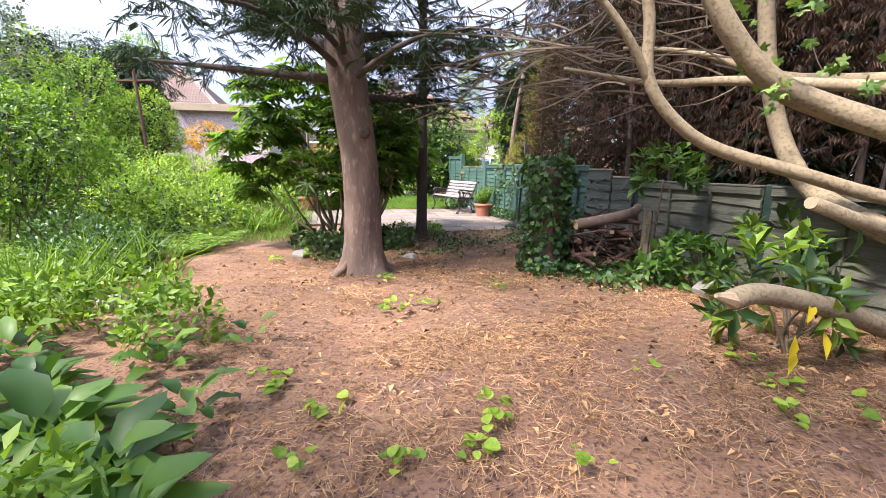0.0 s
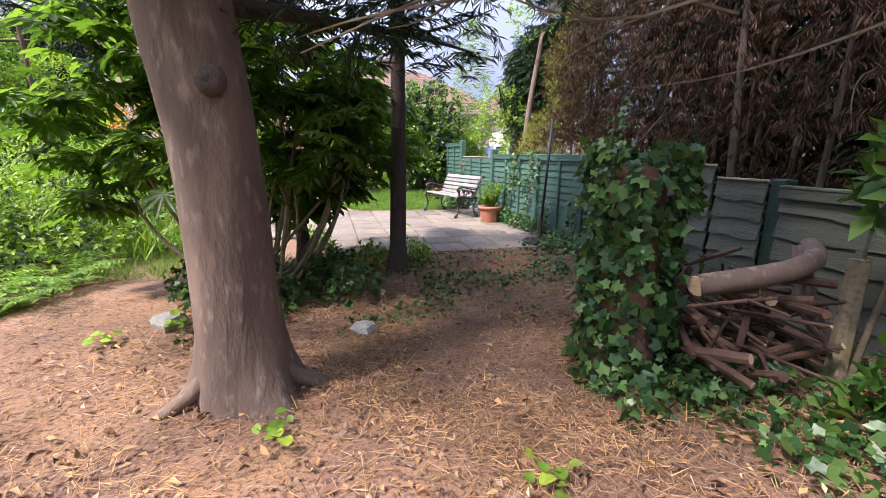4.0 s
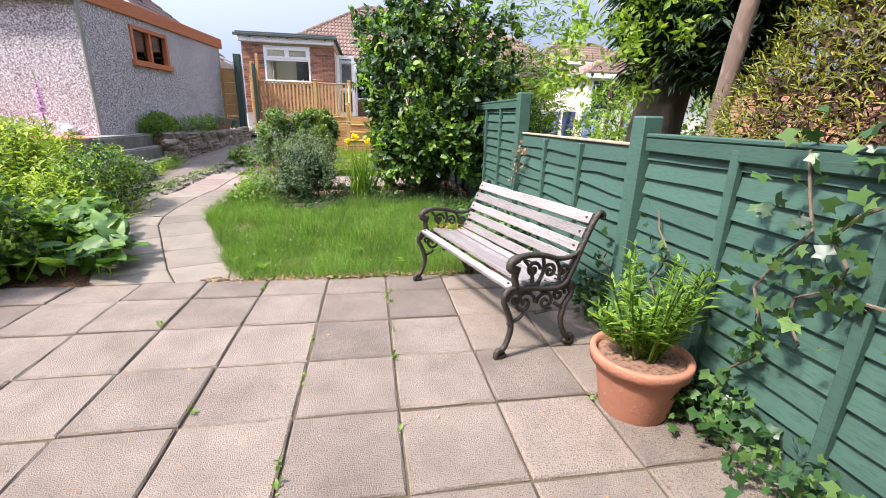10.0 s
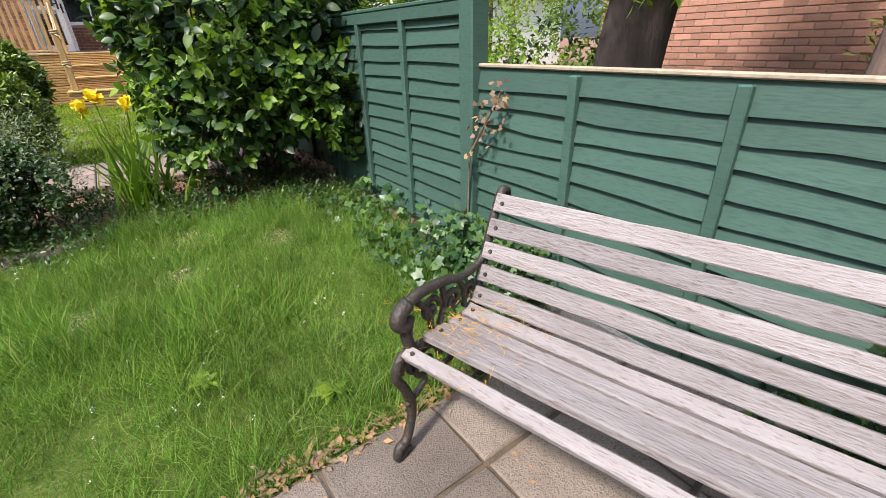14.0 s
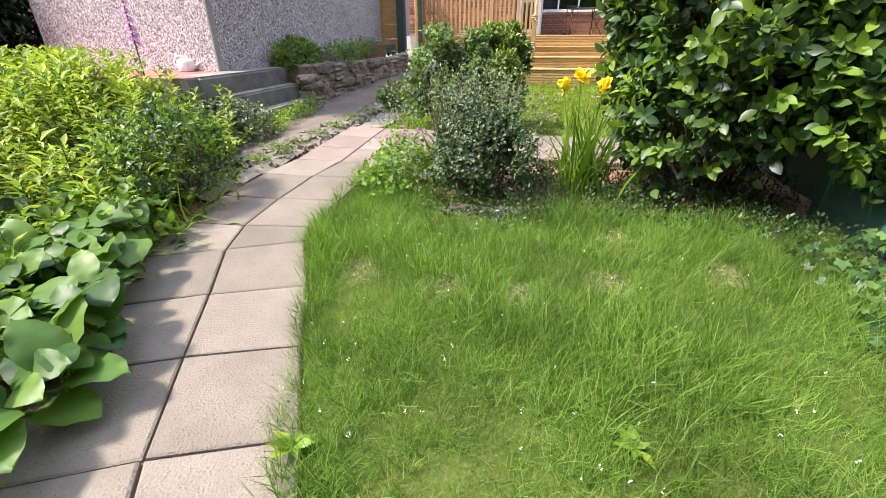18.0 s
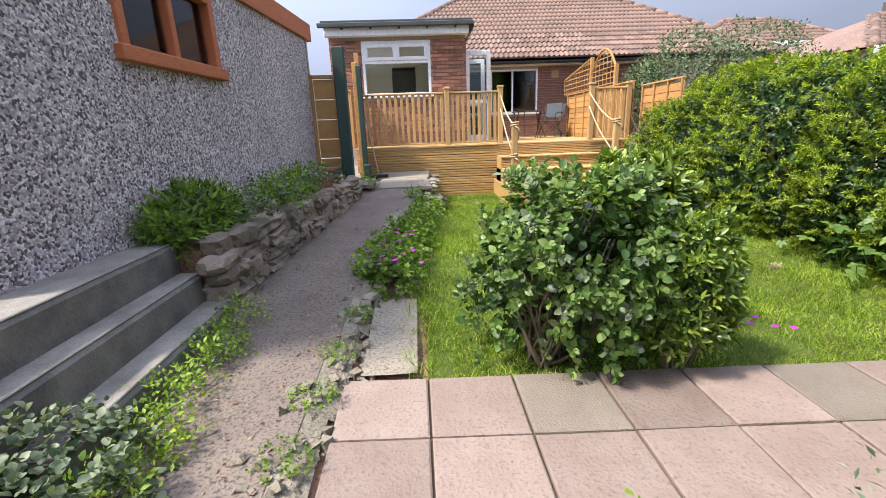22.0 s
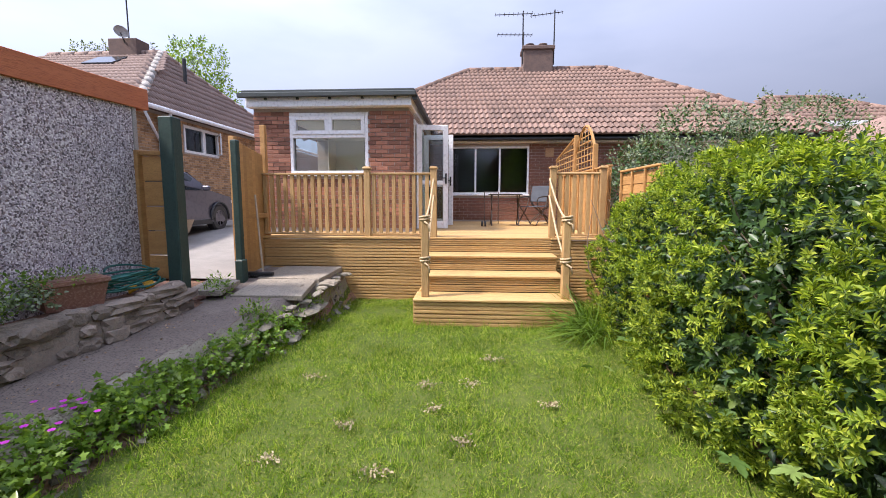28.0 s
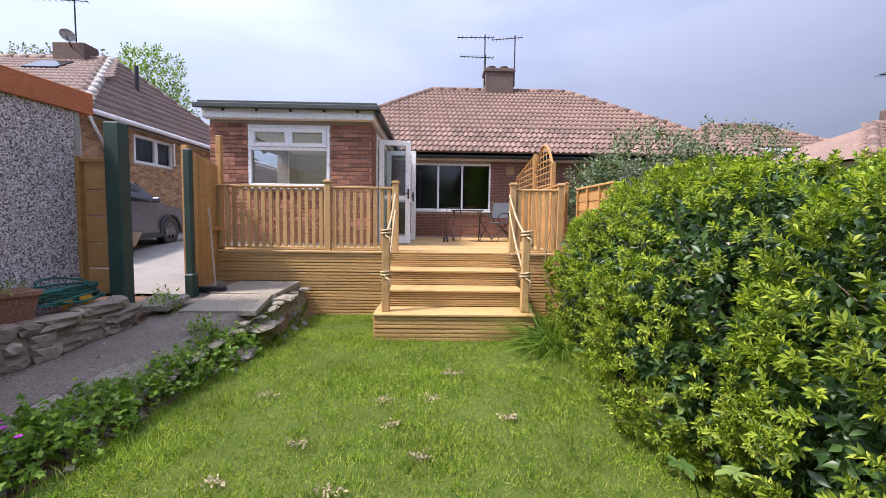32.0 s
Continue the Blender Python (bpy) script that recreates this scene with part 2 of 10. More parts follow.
def strew(name, shape, pos, axis, up, size, material, parent=None, label="", kind="stuff"):
    """Copies of a leaf shape in one mesh: at pos, pointing along axis, facing up."""
    tv, tf = shape
    pos = np.asarray(pos, float)
    n = len(pos)
    y = unit(axis)
    z = np.asarray(up, float)
    z = z - (z * y).sum(-1, keepdims=True) * y + 1e-6
    z = unit(z)
    x = np.cross(y, z)
    s = np.broadcast_to(np.asarray(size, float), (n,))[:, None, None]
    v = pos[:, None, :] + s * (tv[None, :, 0, None] * x[:, None, :] + tv[None, :, 1, None] * y[:, None, :] + tv[None, :, 2, None] * z[:, None, :])
    f = tf[None] + (np.arange(n) * len(tv))[:, None, None]
    return arrays(name, v.reshape(-1, 3), f.reshape(-1, tf.shape[1]), material, parent, label, kind, len(tv) > 5)


def single_leaves(shape, pos, axis, up, size, material, parent, name="leaf"):
    """Large leaves, each an object of its own on one shared mesh."""
    me = bpy.data.meshes.new(name)
    me.from_pydata([tuple(q) for q in shape[0]], [], [tuple(int(i) for i in f) for f in shape[1]])
    me.materials.append(material)
    me.shade_smooth()
    y = unit(axis)
    z = np.asarray(up, float)
    z = unit(z - (z * y).sum(-1, keepdims=True) * y + 1e-6)
    x = np.cross(y, z)
    size = np.broadcast_to(np.asarray(size, float), (len(y),))
    for k in range(len(y)):
        m = Matrix((x[k], y[k], z[k])).transposed().to_4x4()
        part(name, me, None, parent, at=Matrix.Translation(pos[k]) @ m @ Matrix.Scale(float(size[k]), 4))


def sphere_dirs(n, low=-1.0, high=1.0):
    z = rng.uniform(low, high, n)
    a = rng.uniform(0, 2 * np.pi, n)
    r = np.sqrt(1 - z * z)
    return np.stack([r * np.cos(a), r * np.sin(a), z], -1)


def lumps(d, amount, seed, scale=3.0):
    g = np.random.default_rng(seed)
    out = 0
    for k in range(7):
        w = g.normal(size=3) * scale * (0.6 + 0.35 * k)
        out = out + np.sin(d @ w + g.uniform(0, 6.28)) / (1 + 0.5 * k)
    return 1 + amount * out / 2.2


def blob(c, r, n, seed=1, lump=0.15, power=2.0, low=-0.6, deep=0.12):
    """Points near the skin of a lumpy rounded body, and the way out at each."""
    d = sphere_dirs(n, low)
    k = (np.abs(d) ** power).sum(-1) ** (-1 / power)
    k = k * lumps(d, lump, seed) * (1 - deep * rng.random(n) ** 2)
    r = np.asarray(r, float)
    return np.asarray(c, float) + d * k[:, None] * r, unit(d / r)


def sprigs(pos, out, m, length, spread=0.9, lift=0.35, jitter=0.5):
    """m leaves round each sprig: their places, axes and faces."""
    n = len(pos)
    a = unit(out + lift * np.array([0, 0, 1.0]) + jitter * rng.normal(size=(n, 3)))
    t1 = unit(np.cross(a, rng.normal(size=(n, 3))))
    t2 = np.cross(a, t1)
    ln = length * rng.uniform(0.6, 1.25, n)
    ps, ax, up = [], [], []
    ph = rng.uniform(0, 6.28, n)
    for k in range(m):
        g = ph + k * 2.4
        rad = np.cos(g)[:, None] * t1 + np.sin(g)[:, None] * t2
        f = k / max(m - 1, 1)
        ps.append(pos + a * (ln * f)[:, None])
        ax.append(a * (0.35 + 0.6 * f) + rad * spread * (1.15 - 0.5 * f) + 0.15 * rng.normal(size=(n, 3)))
        up.append(a + 0.35 * np.array([0, 0, 1.0]) + 0.25 * rng.normal(size=(n, 3)))
    return np.concatenate(ps), np.concatenate(ax), np.concatenate(up)


def twigs(geo, base, tips, r0=0.012, r1=0.003, bend=0.12, n=4, seg=4):
    base = Vector(base)
    for t in tips:
        t = Vector(t)
        w = Vector(rng.normal(size=3)) * bend * (t - base).length
        pts = [base.lerp(t, k / seg) + w * math.sin(math.pi * k / seg) * 0.6 for k in range(seg + 1)]
        geo.tube(pts, [r0 + (r1 - r0) * k / seg for k in range(seg + 1)], n, False)
    return geo


# ---- materials ----
def mat(name, c1, c2=None, scale=6.0, rough=0.8, bump=0.3, fine=60.0, metal=0.0, per=0.0, stretch=(1, 1, 1), c3=None, spots=0.5, spec=0.4, island=False):
    """A surface of two tones over coarse and fine noise, with relief; per: how far alike pieces differ."""
    m = bpy.data.materials.new(name)
    m.use_nodes = True
    nt, N = m.node_tree, m.node_tree.nodes
    b = N["Principled BSDF"]
    b.inputs["Roughness"].default_value, b.inputs["Metallic"].default_value = rough, metal
    b.inputs["Specular IOR Level"].default_value = spec
    co = N.new("ShaderNodeTexCoord")
    mp = N.new("ShaderNodeMapping")
    mp.inputs["Scale"].default_value = stretch
    nt.links.new(co.outputs["Object"], mp.inputs["Vector"])
    oi = N.new("ShaderNodeObjectInfo")
    ofs = N.new("ShaderNodeVectorMath")
    ofs.operation = "MULTIPLY_ADD"
    cmb = N.new("ShaderNodeCombineXYZ")
    for k in range(3):
        nt.links.new(oi.outputs["Random"], cmb.inputs[k])
    nt.links.new(cmb.outputs[0], ofs.inputs[0])
    ofs.inputs[1].default_value = (37, 53, 71)
    nt.links.new(mp.outputs[0], ofs.inputs[2])
    n1 = N.new("ShaderNodeTexNoise")
    n1.inputs["Scale"].default_value, n1.inputs["Detail"].default_value, n1.inputs["Roughness"].default_value = scale, 6, 0.62
    nt.links.new(ofs.outputs[0], n1.inputs["Vector"])
    n2 = N.new("ShaderNodeTexNoise")
    n2.inputs["Scale"].default_value, n2.inputs["Detail"].default_value = fine, 4
    nt.links.new(ofs.outputs[0], n2.inputs["Vector"])
    r1 = N.new("ShaderNodeValToRGB")
    r1.color_ramp.elements[0].position, r1.color_ramp.elements[1].position = 0.32, 0.68
    r1.color_ramp.elements[0].color = (*c1, 1)
    r1.color_ramp.elements[1].color = (*(c2 or [q * 0.75 for q in c1]), 1)
    nt.links.new(n1.outputs["Fac"], r1.inputs["Fac"])
    col = r1.outputs["Color"]
    r2 = N.new("ShaderNodeValToRGB")
    r2.color_ramp.elements[0].position, r2.color_ramp.elements[1].position = spots, min(spots + 0.16, 1)
    r2.color_ramp.elements[0].color, r2.color_ramp.elements[1].color = (0, 0, 0, 1), (1, 1, 1, 1)
    nt.links.new(n2.outputs["Fac"], r2.inputs["Fac"])
    mx = N.new("ShaderNodeMixRGB")
    nt.links.new(r2.outputs["Color"], mx.inputs["Fac"])
    nt.links.new(col, mx.inputs["Color1"])
    if c3:
        mx.inputs["Color2"].default_value = (*c3, 1)
    else:
        dk = N.new("ShaderNodeMixRGB")
        dk.blend_type = "MULTIPLY"
        dk.inputs["Fac"].default_value = 1
        dk.inputs["Color2"].default_value = (0.8, 0.8, 0.8, 1)
        nt.links.new(col, dk.inputs["Color1"])
        nt.links.new(dk.outputs["Color"], mx.inputs["Color2"])
    col = mx.outputs["Color"]
    if per:
        hsv = N.new("ShaderNodeHueSaturation")
        mr = N.new("ShaderNodeMapRange")
        mr.inputs["To Min"].default_value, mr.inputs["To Max"].default_value = 1 - per, 1 + per
        src = N.new("ShaderNodeNewGeometry").outputs["Random Per Island"] if island else oi.outputs["Random"]
        nt.links.new(src, mr.inputs["Value"])
        nt.links.new(mr.outputs[0], hsv.inputs["Value"])
        nt.links.new(col, hsv.inputs["Color"])
        col = hsv.outputs["Color"]
    nt.links.new(col, b.inputs["Base Color"])
    if bump:
        ad = N.new("ShaderNodeMath")
        ad.operation = "MULTIPLY_ADD"
        nt.links.new(n2.outputs["Fac"], ad.inputs[0])
        ad.inputs[1].default_value = 0.5
        nt.links.new(n1.outputs["Fac"], ad.inputs[2])
        bp = N.new("ShaderNodeBump")
        bp.inputs["Strength"].default_value, bp.inputs["Distance"].default_value = bump, 0.02
        nt.links.new(ad.outputs[0], bp.inputs["Height"])
        nt.links.new(bp.outputs[0], b.inputs["Normal"])
    return m


def leaf_mat(name, stops, rough=0.5, through_light=0.35, spec=0.4):
    """Leaves: each takes its own tone from stops; some light passes through."""
    m = bpy.data.materials.new(name)
    m.use_nodes = True
    nt, N = m.node_tree, m.node_tree.nodes
    b = N["Principled BSDF"]
    b.inputs["Roughness"].default_value = rough
    b.inputs["Specular IOR Level"].default_value = spec
    ge = N.new("ShaderNodeNewGeometry")
    rp = N.new("ShaderNodeValToRGB")
    els = rp.color_ramp.elements
    while len(els) < len(stops):
        els.new(0.5)
    for e, k in zip(els, range(len(stops))):
        e.position = k / (len(stops) - 1)
    for e, c in zip(els, stops):
        e.color = (*c, 1)
    oi = N.new("ShaderNodeObjectInfo")
    sm, fr = N.new("ShaderNodeMath"), N.new("ShaderNodeMath")
    sm.operation, fr.operation = "ADD", "FRACT"
    nt.links.new(ge.outputs["Random Per Island"], sm.inputs[0])
    nt.links.new(oi.outputs["Random"], sm.inputs[1])
    nt.links.new(sm.outputs[0], fr.inputs[0])
    nt.links.new(fr.outputs[0], rp.inputs["Fac"])
    co = N.new("ShaderNodeTexCoord")
    n1 = N.new("ShaderNodeTexNoise")
    n1.inputs["Scale"].default_value, n1.inputs["Detail"].default_value = 2.2, 3
    nt.links.new(co.outputs["Object"], n1.inputs["Vector"])
    mr = N.new("ShaderNodeMapRange")
    mr.inputs["From Min"].default_value, mr.inputs["From Max"].default_value = 0.3, 0.7
    mr.inputs["To Min"].default_value, mr.inputs["To Max"].default_value = 0.75, 1.25
    nt.links.new(n1.outputs["Fac"], mr.inputs["Value"])
    hs = N.new("ShaderNodeHueSaturation")
    nt.links.new(mr.outputs[0], hs.inputs["Value"])
    nt.links.new(rp.outputs["Color"], hs.inputs["Color"])
    nt.links.new(hs.outputs["Color"], b.inputs["Base Color"])
    tr = N.new("ShaderNodeBsdfTranslucent")
    tc = N.new("ShaderNodeMixRGB")
    tc.blend_type = "MULTIPLY"
    tc.inputs["Fac"].default_value = 1.0
    tc.inputs["Color2"].default_value = (1.25, 1.3, 0.6, 1)
    nt.links.new(hs.outputs["Color"], tc.inputs["Color1"])
    nt.links.new(tc.outputs["Color"], tr.inputs["Color"])
    mx = N.new("ShaderNodeMixShader")
    mx.inputs["Fac"].default_value = through_light
    nt.links.new(b.outputs[0], mx.inputs[1])
    nt.links.new(tr.outputs[0], mx.inputs[2])
    nt.links.new(mx.outputs[0], N["Material Output"].inputs["Surface"])
    return m


def glass_mat(name, tint=(0.85, 0.9, 0.9)):
    m = bpy.data.materials.new(name)
    m.use_nodes = True
    nt, N = m.node_tree, m.node_tree.nodes
    gl = N.new("ShaderNodeBsdfGlossy")
    gl.inputs["Roughness"].default_value = 0.02
    tp = N.new("ShaderNodeBsdfTransparent")
    tp.inputs["Color"].default_value = (*tint, 1)
    fr = N.new("ShaderNodeFresnel")
    fr.inputs["IOR"].default_value = 1.6
    mx = N.new("ShaderNodeMixShader")
    nt.links.new(fr.outputs[0], mx.inputs[0])
    nt.links.new(tp.outputs[0], mx.inputs[1])
    nt.links.new(gl.outputs[0], mx.inputs[2])
    nt.links.new(mx.outputs[0], N["Material Output"].inputs["Surface"])
    return m


def pebble_mat(name):
    """Pebbledash: small stones of grey, white, brown and pink in pale render."""
    m = bpy.data.materials.new(name)
    m.use_nodes = True
    nt, N = m.node_tree, m.node_tree.nodes
    b = N["Principled BSDF"]
    b.inputs["Roughness"].default_value = 0.85
    co = N.new("ShaderNodeTexCoord")
    vo = N.new("ShaderNodeTexVoronoi")
    vo.inputs["Scale"].default_value = 74
    nt.links.new(co.outputs["Object"], vo.inputs["Vector"])
    sx = N.new("ShaderNodeSeparateColor")
    nt.links.new(vo.outputs["Color"], sx.inputs[0])
    rp = N.new("ShaderNodeValToRGB")
    rp.color_ramp.interpolation = "CONSTANT"
    tones = [(0.11, 0.086, 0.09), (0.34, 0.285, 0.3), (0.5, 0.44, 0.46), (0.74, 0.69, 0.69), (0.23, 0.172, 0.162), (0.57, 0.505, 0.51), (0.4, 0.34, 0.365)]
    els = rp.color_ramp.elements
    while len(els) < len(tones):
        els.new(0.5)
    for e, k in zip(els, range(len(tones))):
        e.position = k / len(tones)
    for e, c in zip(els, tones):
        e.color = (*c, 1)
    nt.links.new(sx.outputs[0], rp.inputs["Fac"])
    n1 = N.new("ShaderNodeTexNoise")
    n1.inputs["Scale"].default_value, n1.inputs["Detail"].default_value = 1.2, 5
    nt.links.new(co.outputs["Object"], n1.inputs["Vector"])
    mr = N.new("ShaderNodeMapRange")
    mr.inputs["To Min"].default_value, mr.inputs["To Max"].default_value = 0.75, 1.25
    nt.links.new(n1.outputs["Fac"], mr.inputs["Value"])
    hs = N.new("ShaderNodeHueSaturation")
    nt.links.new(mr.outputs[0], hs.inputs["Value"])
    nt.links.new(rp.outputs["Color"], hs.inputs["Color"])
    nt.links.new(hs.outputs["Color"], b.inputs["Base Color"])
    bp = N.new("ShaderNodeBump")
    bp.invert = True
    bp.inputs["Strength"].default_value, bp.inputs["Distance"].default_value = 0.7, 0.008
    nt.links.new(vo.outputs["Distance"], bp.inputs["Height"])
    nt.links.new(bp.outputs[0], b.inputs["Normal"])
    return m


M_SOIL = mat("leaf litter soil", (0.175, 0.097, 0.068), (0.285, 0.155, 0.088), 1.7, 0.95, 1.0, 45, c3=(0.09, 0.051, 0.039))
M_SLAB = mat("concrete paving slab", (0.258, 0.206, 0.166), (0.165, 0.129, 0.104), 3.4, 0.9, 0.8, 170, per=0.24, c3=(0.115, 0.09, 0.075), spots=0.5)
M_SLAB_PINK = mat("pink paving slab", (0.245, 0.19, 0.157), (0.195, 0.14, 0.115), 3.5, 0.9, 0.7, 60, per=0.2, c3=(0.155, 0.117, 0.097), spots=0.55)
M_SLAB_PATH = mat("worn buff path slab", (0.225, 0.187, 0.148), (0.165, 0.137, 0.107), 2.8, 0.9, 0.8, 110, per=0.16, c3=(0.14, 0.115, 0.09), spots=0.56)
M_JOINT = mat("mossy joint sand", (0.075, 0.056, 0.038), (0.13, 0.095, 0.06), 9, 0.95, 0.6, 90)
M_TARMAC = mat("old tarmac", (0.148, 0.116, 0.094), (0.21, 0.168, 0.136), 2.6, 0.95, 1.0, 60, c3=(0.075, 0.062, 0.053), spots=0.5)
M_CONCRETE = mat("weathered concrete", (0.40, 0.37, 0.33), (0.27, 0.255, 0.235), 3, 0.9, 0.6, 90, c3=(0.2, 0.19, 0.17))
M_DARKCON = mat("stained concrete step", (0.22, 0.2, 0.175), (0.1, 0.092, 0.082), 4, 0.92, 0.5, 80)
M_DRIVE = mat("grey concrete drive", (0.27, 0.25, 0.225), (0.2, 0.185, 0.168), 2, 0.9, 0.4, 70)
M_STEP = mat("worn concrete tread", (0.3, 0.275, 0.24), (0.17, 0.155, 0.135), 4, 0.92, 0.5, 80)
M_LANDING = mat("worn beige concrete", (0.32, 0.275, 0.215), (0.215, 0.185, 0.142), 3, 0.92, 0.9, 50, c3=(0.15, 0.128, 0.1), spots=0.5)
M_RED = mat("red painted terrace", (0.42, 0.1, 0.085), (0.36, 0.17, 0.14), 3.5, 0.85, 0.3, 60, c3=(0.3, 0.2, 0.18), spots=0.58)
M_STONE = mat("rubble stone", (0.3, 0.236, 0.182), (0.19, 0.148, 0.116), 7, 0.92, 1.0, 40, per=0.35, c3=(0.21, 0.18, 0.145))
M_PEB = pebble_mat("pebbledash")
M_GREEN = mat("green painted timber", (0.046, 0.096, 0.073), (0.055, 0.11, 0.085), 3, 0.62, 0.12, 40, per=0.14, stretch=(0.5, 0.5, 3), c3=(0.04, 0.084, 0.066))
M_GREENDK = mat("dark green post paint", (0.02, 0.042, 0.034), (0.03, 0.058, 0.046), 4, 0.55, 0.3, 40)
M_GREY = mat("weathered grey fence timber", (0.125, 0.122, 0.1), (0.075, 0.074, 0.058), 3, 0.9, 0.5, 30, per=0.2, stretch=(0.4, 0.4, 6), c3=(0.1, 0.12, 0.085))
M_RAW = mat("raw pale timber edge", (0.42, 0.33, 0.24), (0.33, 0.26, 0.18), 5, 0.85, 0.4, 50)
M_DECK = mat("new treated deck timber", (0.50, 0.32, 0.125), (0.41, 0.25, 0.095), 2.2, 0.6, 0.3, 26, per=0.13, stretch=(0.5, 5, 5), c3=(0.36, 0.21, 0.08))
M_POST = mat("new treated post timber", (0.48, 0.31, 0.13), (0.39, 0.24, 0.10), 2.2, 0.6, 0.3, 26, per=0.13, stretch=(5, 5, 0.5), c3=(0.35, 0.2, 0.08))
M_PANEL = mat("golden fence timber", (0.46, 0.255, 0.085), (0.36, 0.185, 0.06), 2.2, 0.65, 0.3, 26, per=0.15, stretch=(2, 0.5, 5), c3=(0.32, 0.17, 0.06))
M_ROPE = mat("manila rope", (0.55, 0.42, 0.25), (0.42, 0.31, 0.18), 40, 0.9, 0.8, 120)
M_BENCH = mat("silvered bench slat", (0.275, 0.247, 0.242), (0.205, 0.178, 0.17), 4, 0.85, 0.6, 34, per=0.18, stretch=(0.9, 5, 5), c3=(0.15, 0.112, 0.094), spots=0.56)
M_IRON = mat("cast iron black paint", (0.035, 0.033, 0.03), (0.06, 0.05, 0.042), 14, 0.5, 0.5, 90, metal=0.35, c3=(0.09, 0.06, 0.045))
M_TERRA = mat("terracotta", (0.42, 0.17, 0.10), (0.35, 0.15, 0.095), 6, 0.85, 0.3, 60, c3=(0.5, 0.31, 0.23), spots=0.62)
M_UPVC = mat("white plastic frame", (0.78, 0.79, 0.80), (0.72, 0.73, 0.74), 2, 0.35, 0.04, 20)
M_BRICK = mat("red brick", (0.3, 0.135, 0.085), (0.2, 0.09, 0.06), 5, 0.9, 0.5, 90, per=0.42, c3=(0.36, 0.2, 0.14), spots=0.58)
M_BRICKLT = mat("orange brick", (0.50, 0.23, 0.15), (0.42, 0.2, 0.14), 5, 0.9, 0.4, 90, per=0.22, c3=(0.55, 0.33, 0.26), island=True)
M_BRICKBN = mat("brown brick", (0.46, 0.29, 0.155), (0.33, 0.19, 0.1), 5, 0.9, 0.4, 90, per=0.35, c3=(0.2, 0.11, 0.06), island=True)
M_MORTAR = mat("mortar", (0.42, 0.36, 0.32), (0.33, 0.29, 0.26), 8, 0.95, 0.4, 120)
M_TILE = mat("concrete roof tile", (0.195, 0.12, 0.09), (0.12, 0.077, 0.06), 1.2, 0.85, 0.5, 30, per=0.28, c3=(0.26, 0.18, 0.14))
M_TILEDK = mat("dark brown roof tile", (0.27, 0.195, 0.16), (0.2, 0.145, 0.12), 1.2, 0.85, 0.4, 40, c3=(0.18, 0.12, 0.1))
M_FELT = mat("dark roof felt", (0.045, 0.055, 0.055), (0.065, 0.075, 0.075), 3, 0.8, 0.3, 80)
M_ORANGE = mat("orange stained board", (0.52, 0.165, 0.065), (0.44, 0.13, 0.05), 2, 0.6, 0.25, 30, stretch=(3, 0.5, 5), c3=(0.36, 0.1, 0.04))
M_DARK = mat("dark interior", (0.06, 0.058, 0.055), (0.09, 0.085, 0.08), 1.5, 0.8, 0.1, 20)
M_CREAM = mat("cream plaster room", (0.74, 0.7, 0.6), (0.68, 0.64, 0.55), 1.5, 0.9, 0.05, 30)
M_GLASS = glass_mat("window glass")
M_BLACK = mat("black plastic", (0.02, 0.021, 0.022), (0.035, 0.035, 0.036), 8, 0.45, 0.1, 60)
M_BARK = mat("tree bark", (0.20, 0.135, 0.105), (0.115, 0.08, 0.066), 5, 0.95, 1.0, 24, stretch=(1, 1, 0.35), c3=(0.27, 0.2, 0.165), spots=0.56)
M_BARKDK = mat("dark bark", (0.065, 0.048, 0.042), (0.10, 0.075, 0.065), 7, 0.95, 0.9, 30, stretch=(1, 1, 0.4))
M_LIMB = mat("pale smooth limb", (0.29, 0.225, 0.14), (0.215, 0.165, 0.105), 5, 0.85, 0.4, 40, stretch=(1, 1, 1), c3=(0.16, 0.125, 0.08))
M_TWIG = mat("twig", (0.13, 0.095, 0.065), (0.2, 0.155, 0.11), 8, 0.9, 0.3, 50)
M_DEADWOOD = mat("dry brown wood", (0.12, 0.062, 0.043), (0.075, 0.042, 0.032), 8, 0.95, 0.5, 40, per=0.4)
M_CUT = mat("cut wood end", (0.50, 0.36, 0.23), (0.42, 0.29, 0.18), 14, 0.85, 0.3, 60)

M_RUBBLE = mat("crumbling mortar", (0.32, 0.275, 0.215), (0.2, 0.18, 0.12), 5, 0.95, 0.8, 60, per=0.2, c3=(0.16, 0.13, 0.1))
M_CHIM = mat("sooty brown brick", (0.16, 0.11, 0.09), (0.11, 0.08, 0.07), 6, 0.9, 0.5, 60)
L_HEDGE = leaf_mat("privet hedge leaf", [(0.05, 0.095, 0.012), (0.14, 0.21, 0.02), (0.26, 0.34, 0.032), (0.44, 0.49, 0.06)], 0.5, 0.4, 0.3)
L_LAUREL = leaf_mat("glossy shrub leaf", [(0.035, 0.07, 0.012), (0.08, 0.135, 0.018), (0.15, 0.225, 0.028), (0.29, 0.35, 0.055)], 0.32, 0.3, 0.55)
L_PALE = leaf_mat("pale round leaf", [(0.055, 0.11, 0.026), (0.1, 0.175, 0.04), (0.15, 0.24, 0.055), (0.25, 0.33, 0.1)], 0.45)
# own colour of dark plants; also painted shade for leaves inside bushes and hedge
L_DARK = leaf_mat("dark and shade-toned leaf", [(0.016, 0.04, 0.013), (0.03, 0.068, 0.018), (0.05, 0.1, 0.024), (0.08, 0.145, 0.034)], 0.4, 0.25)
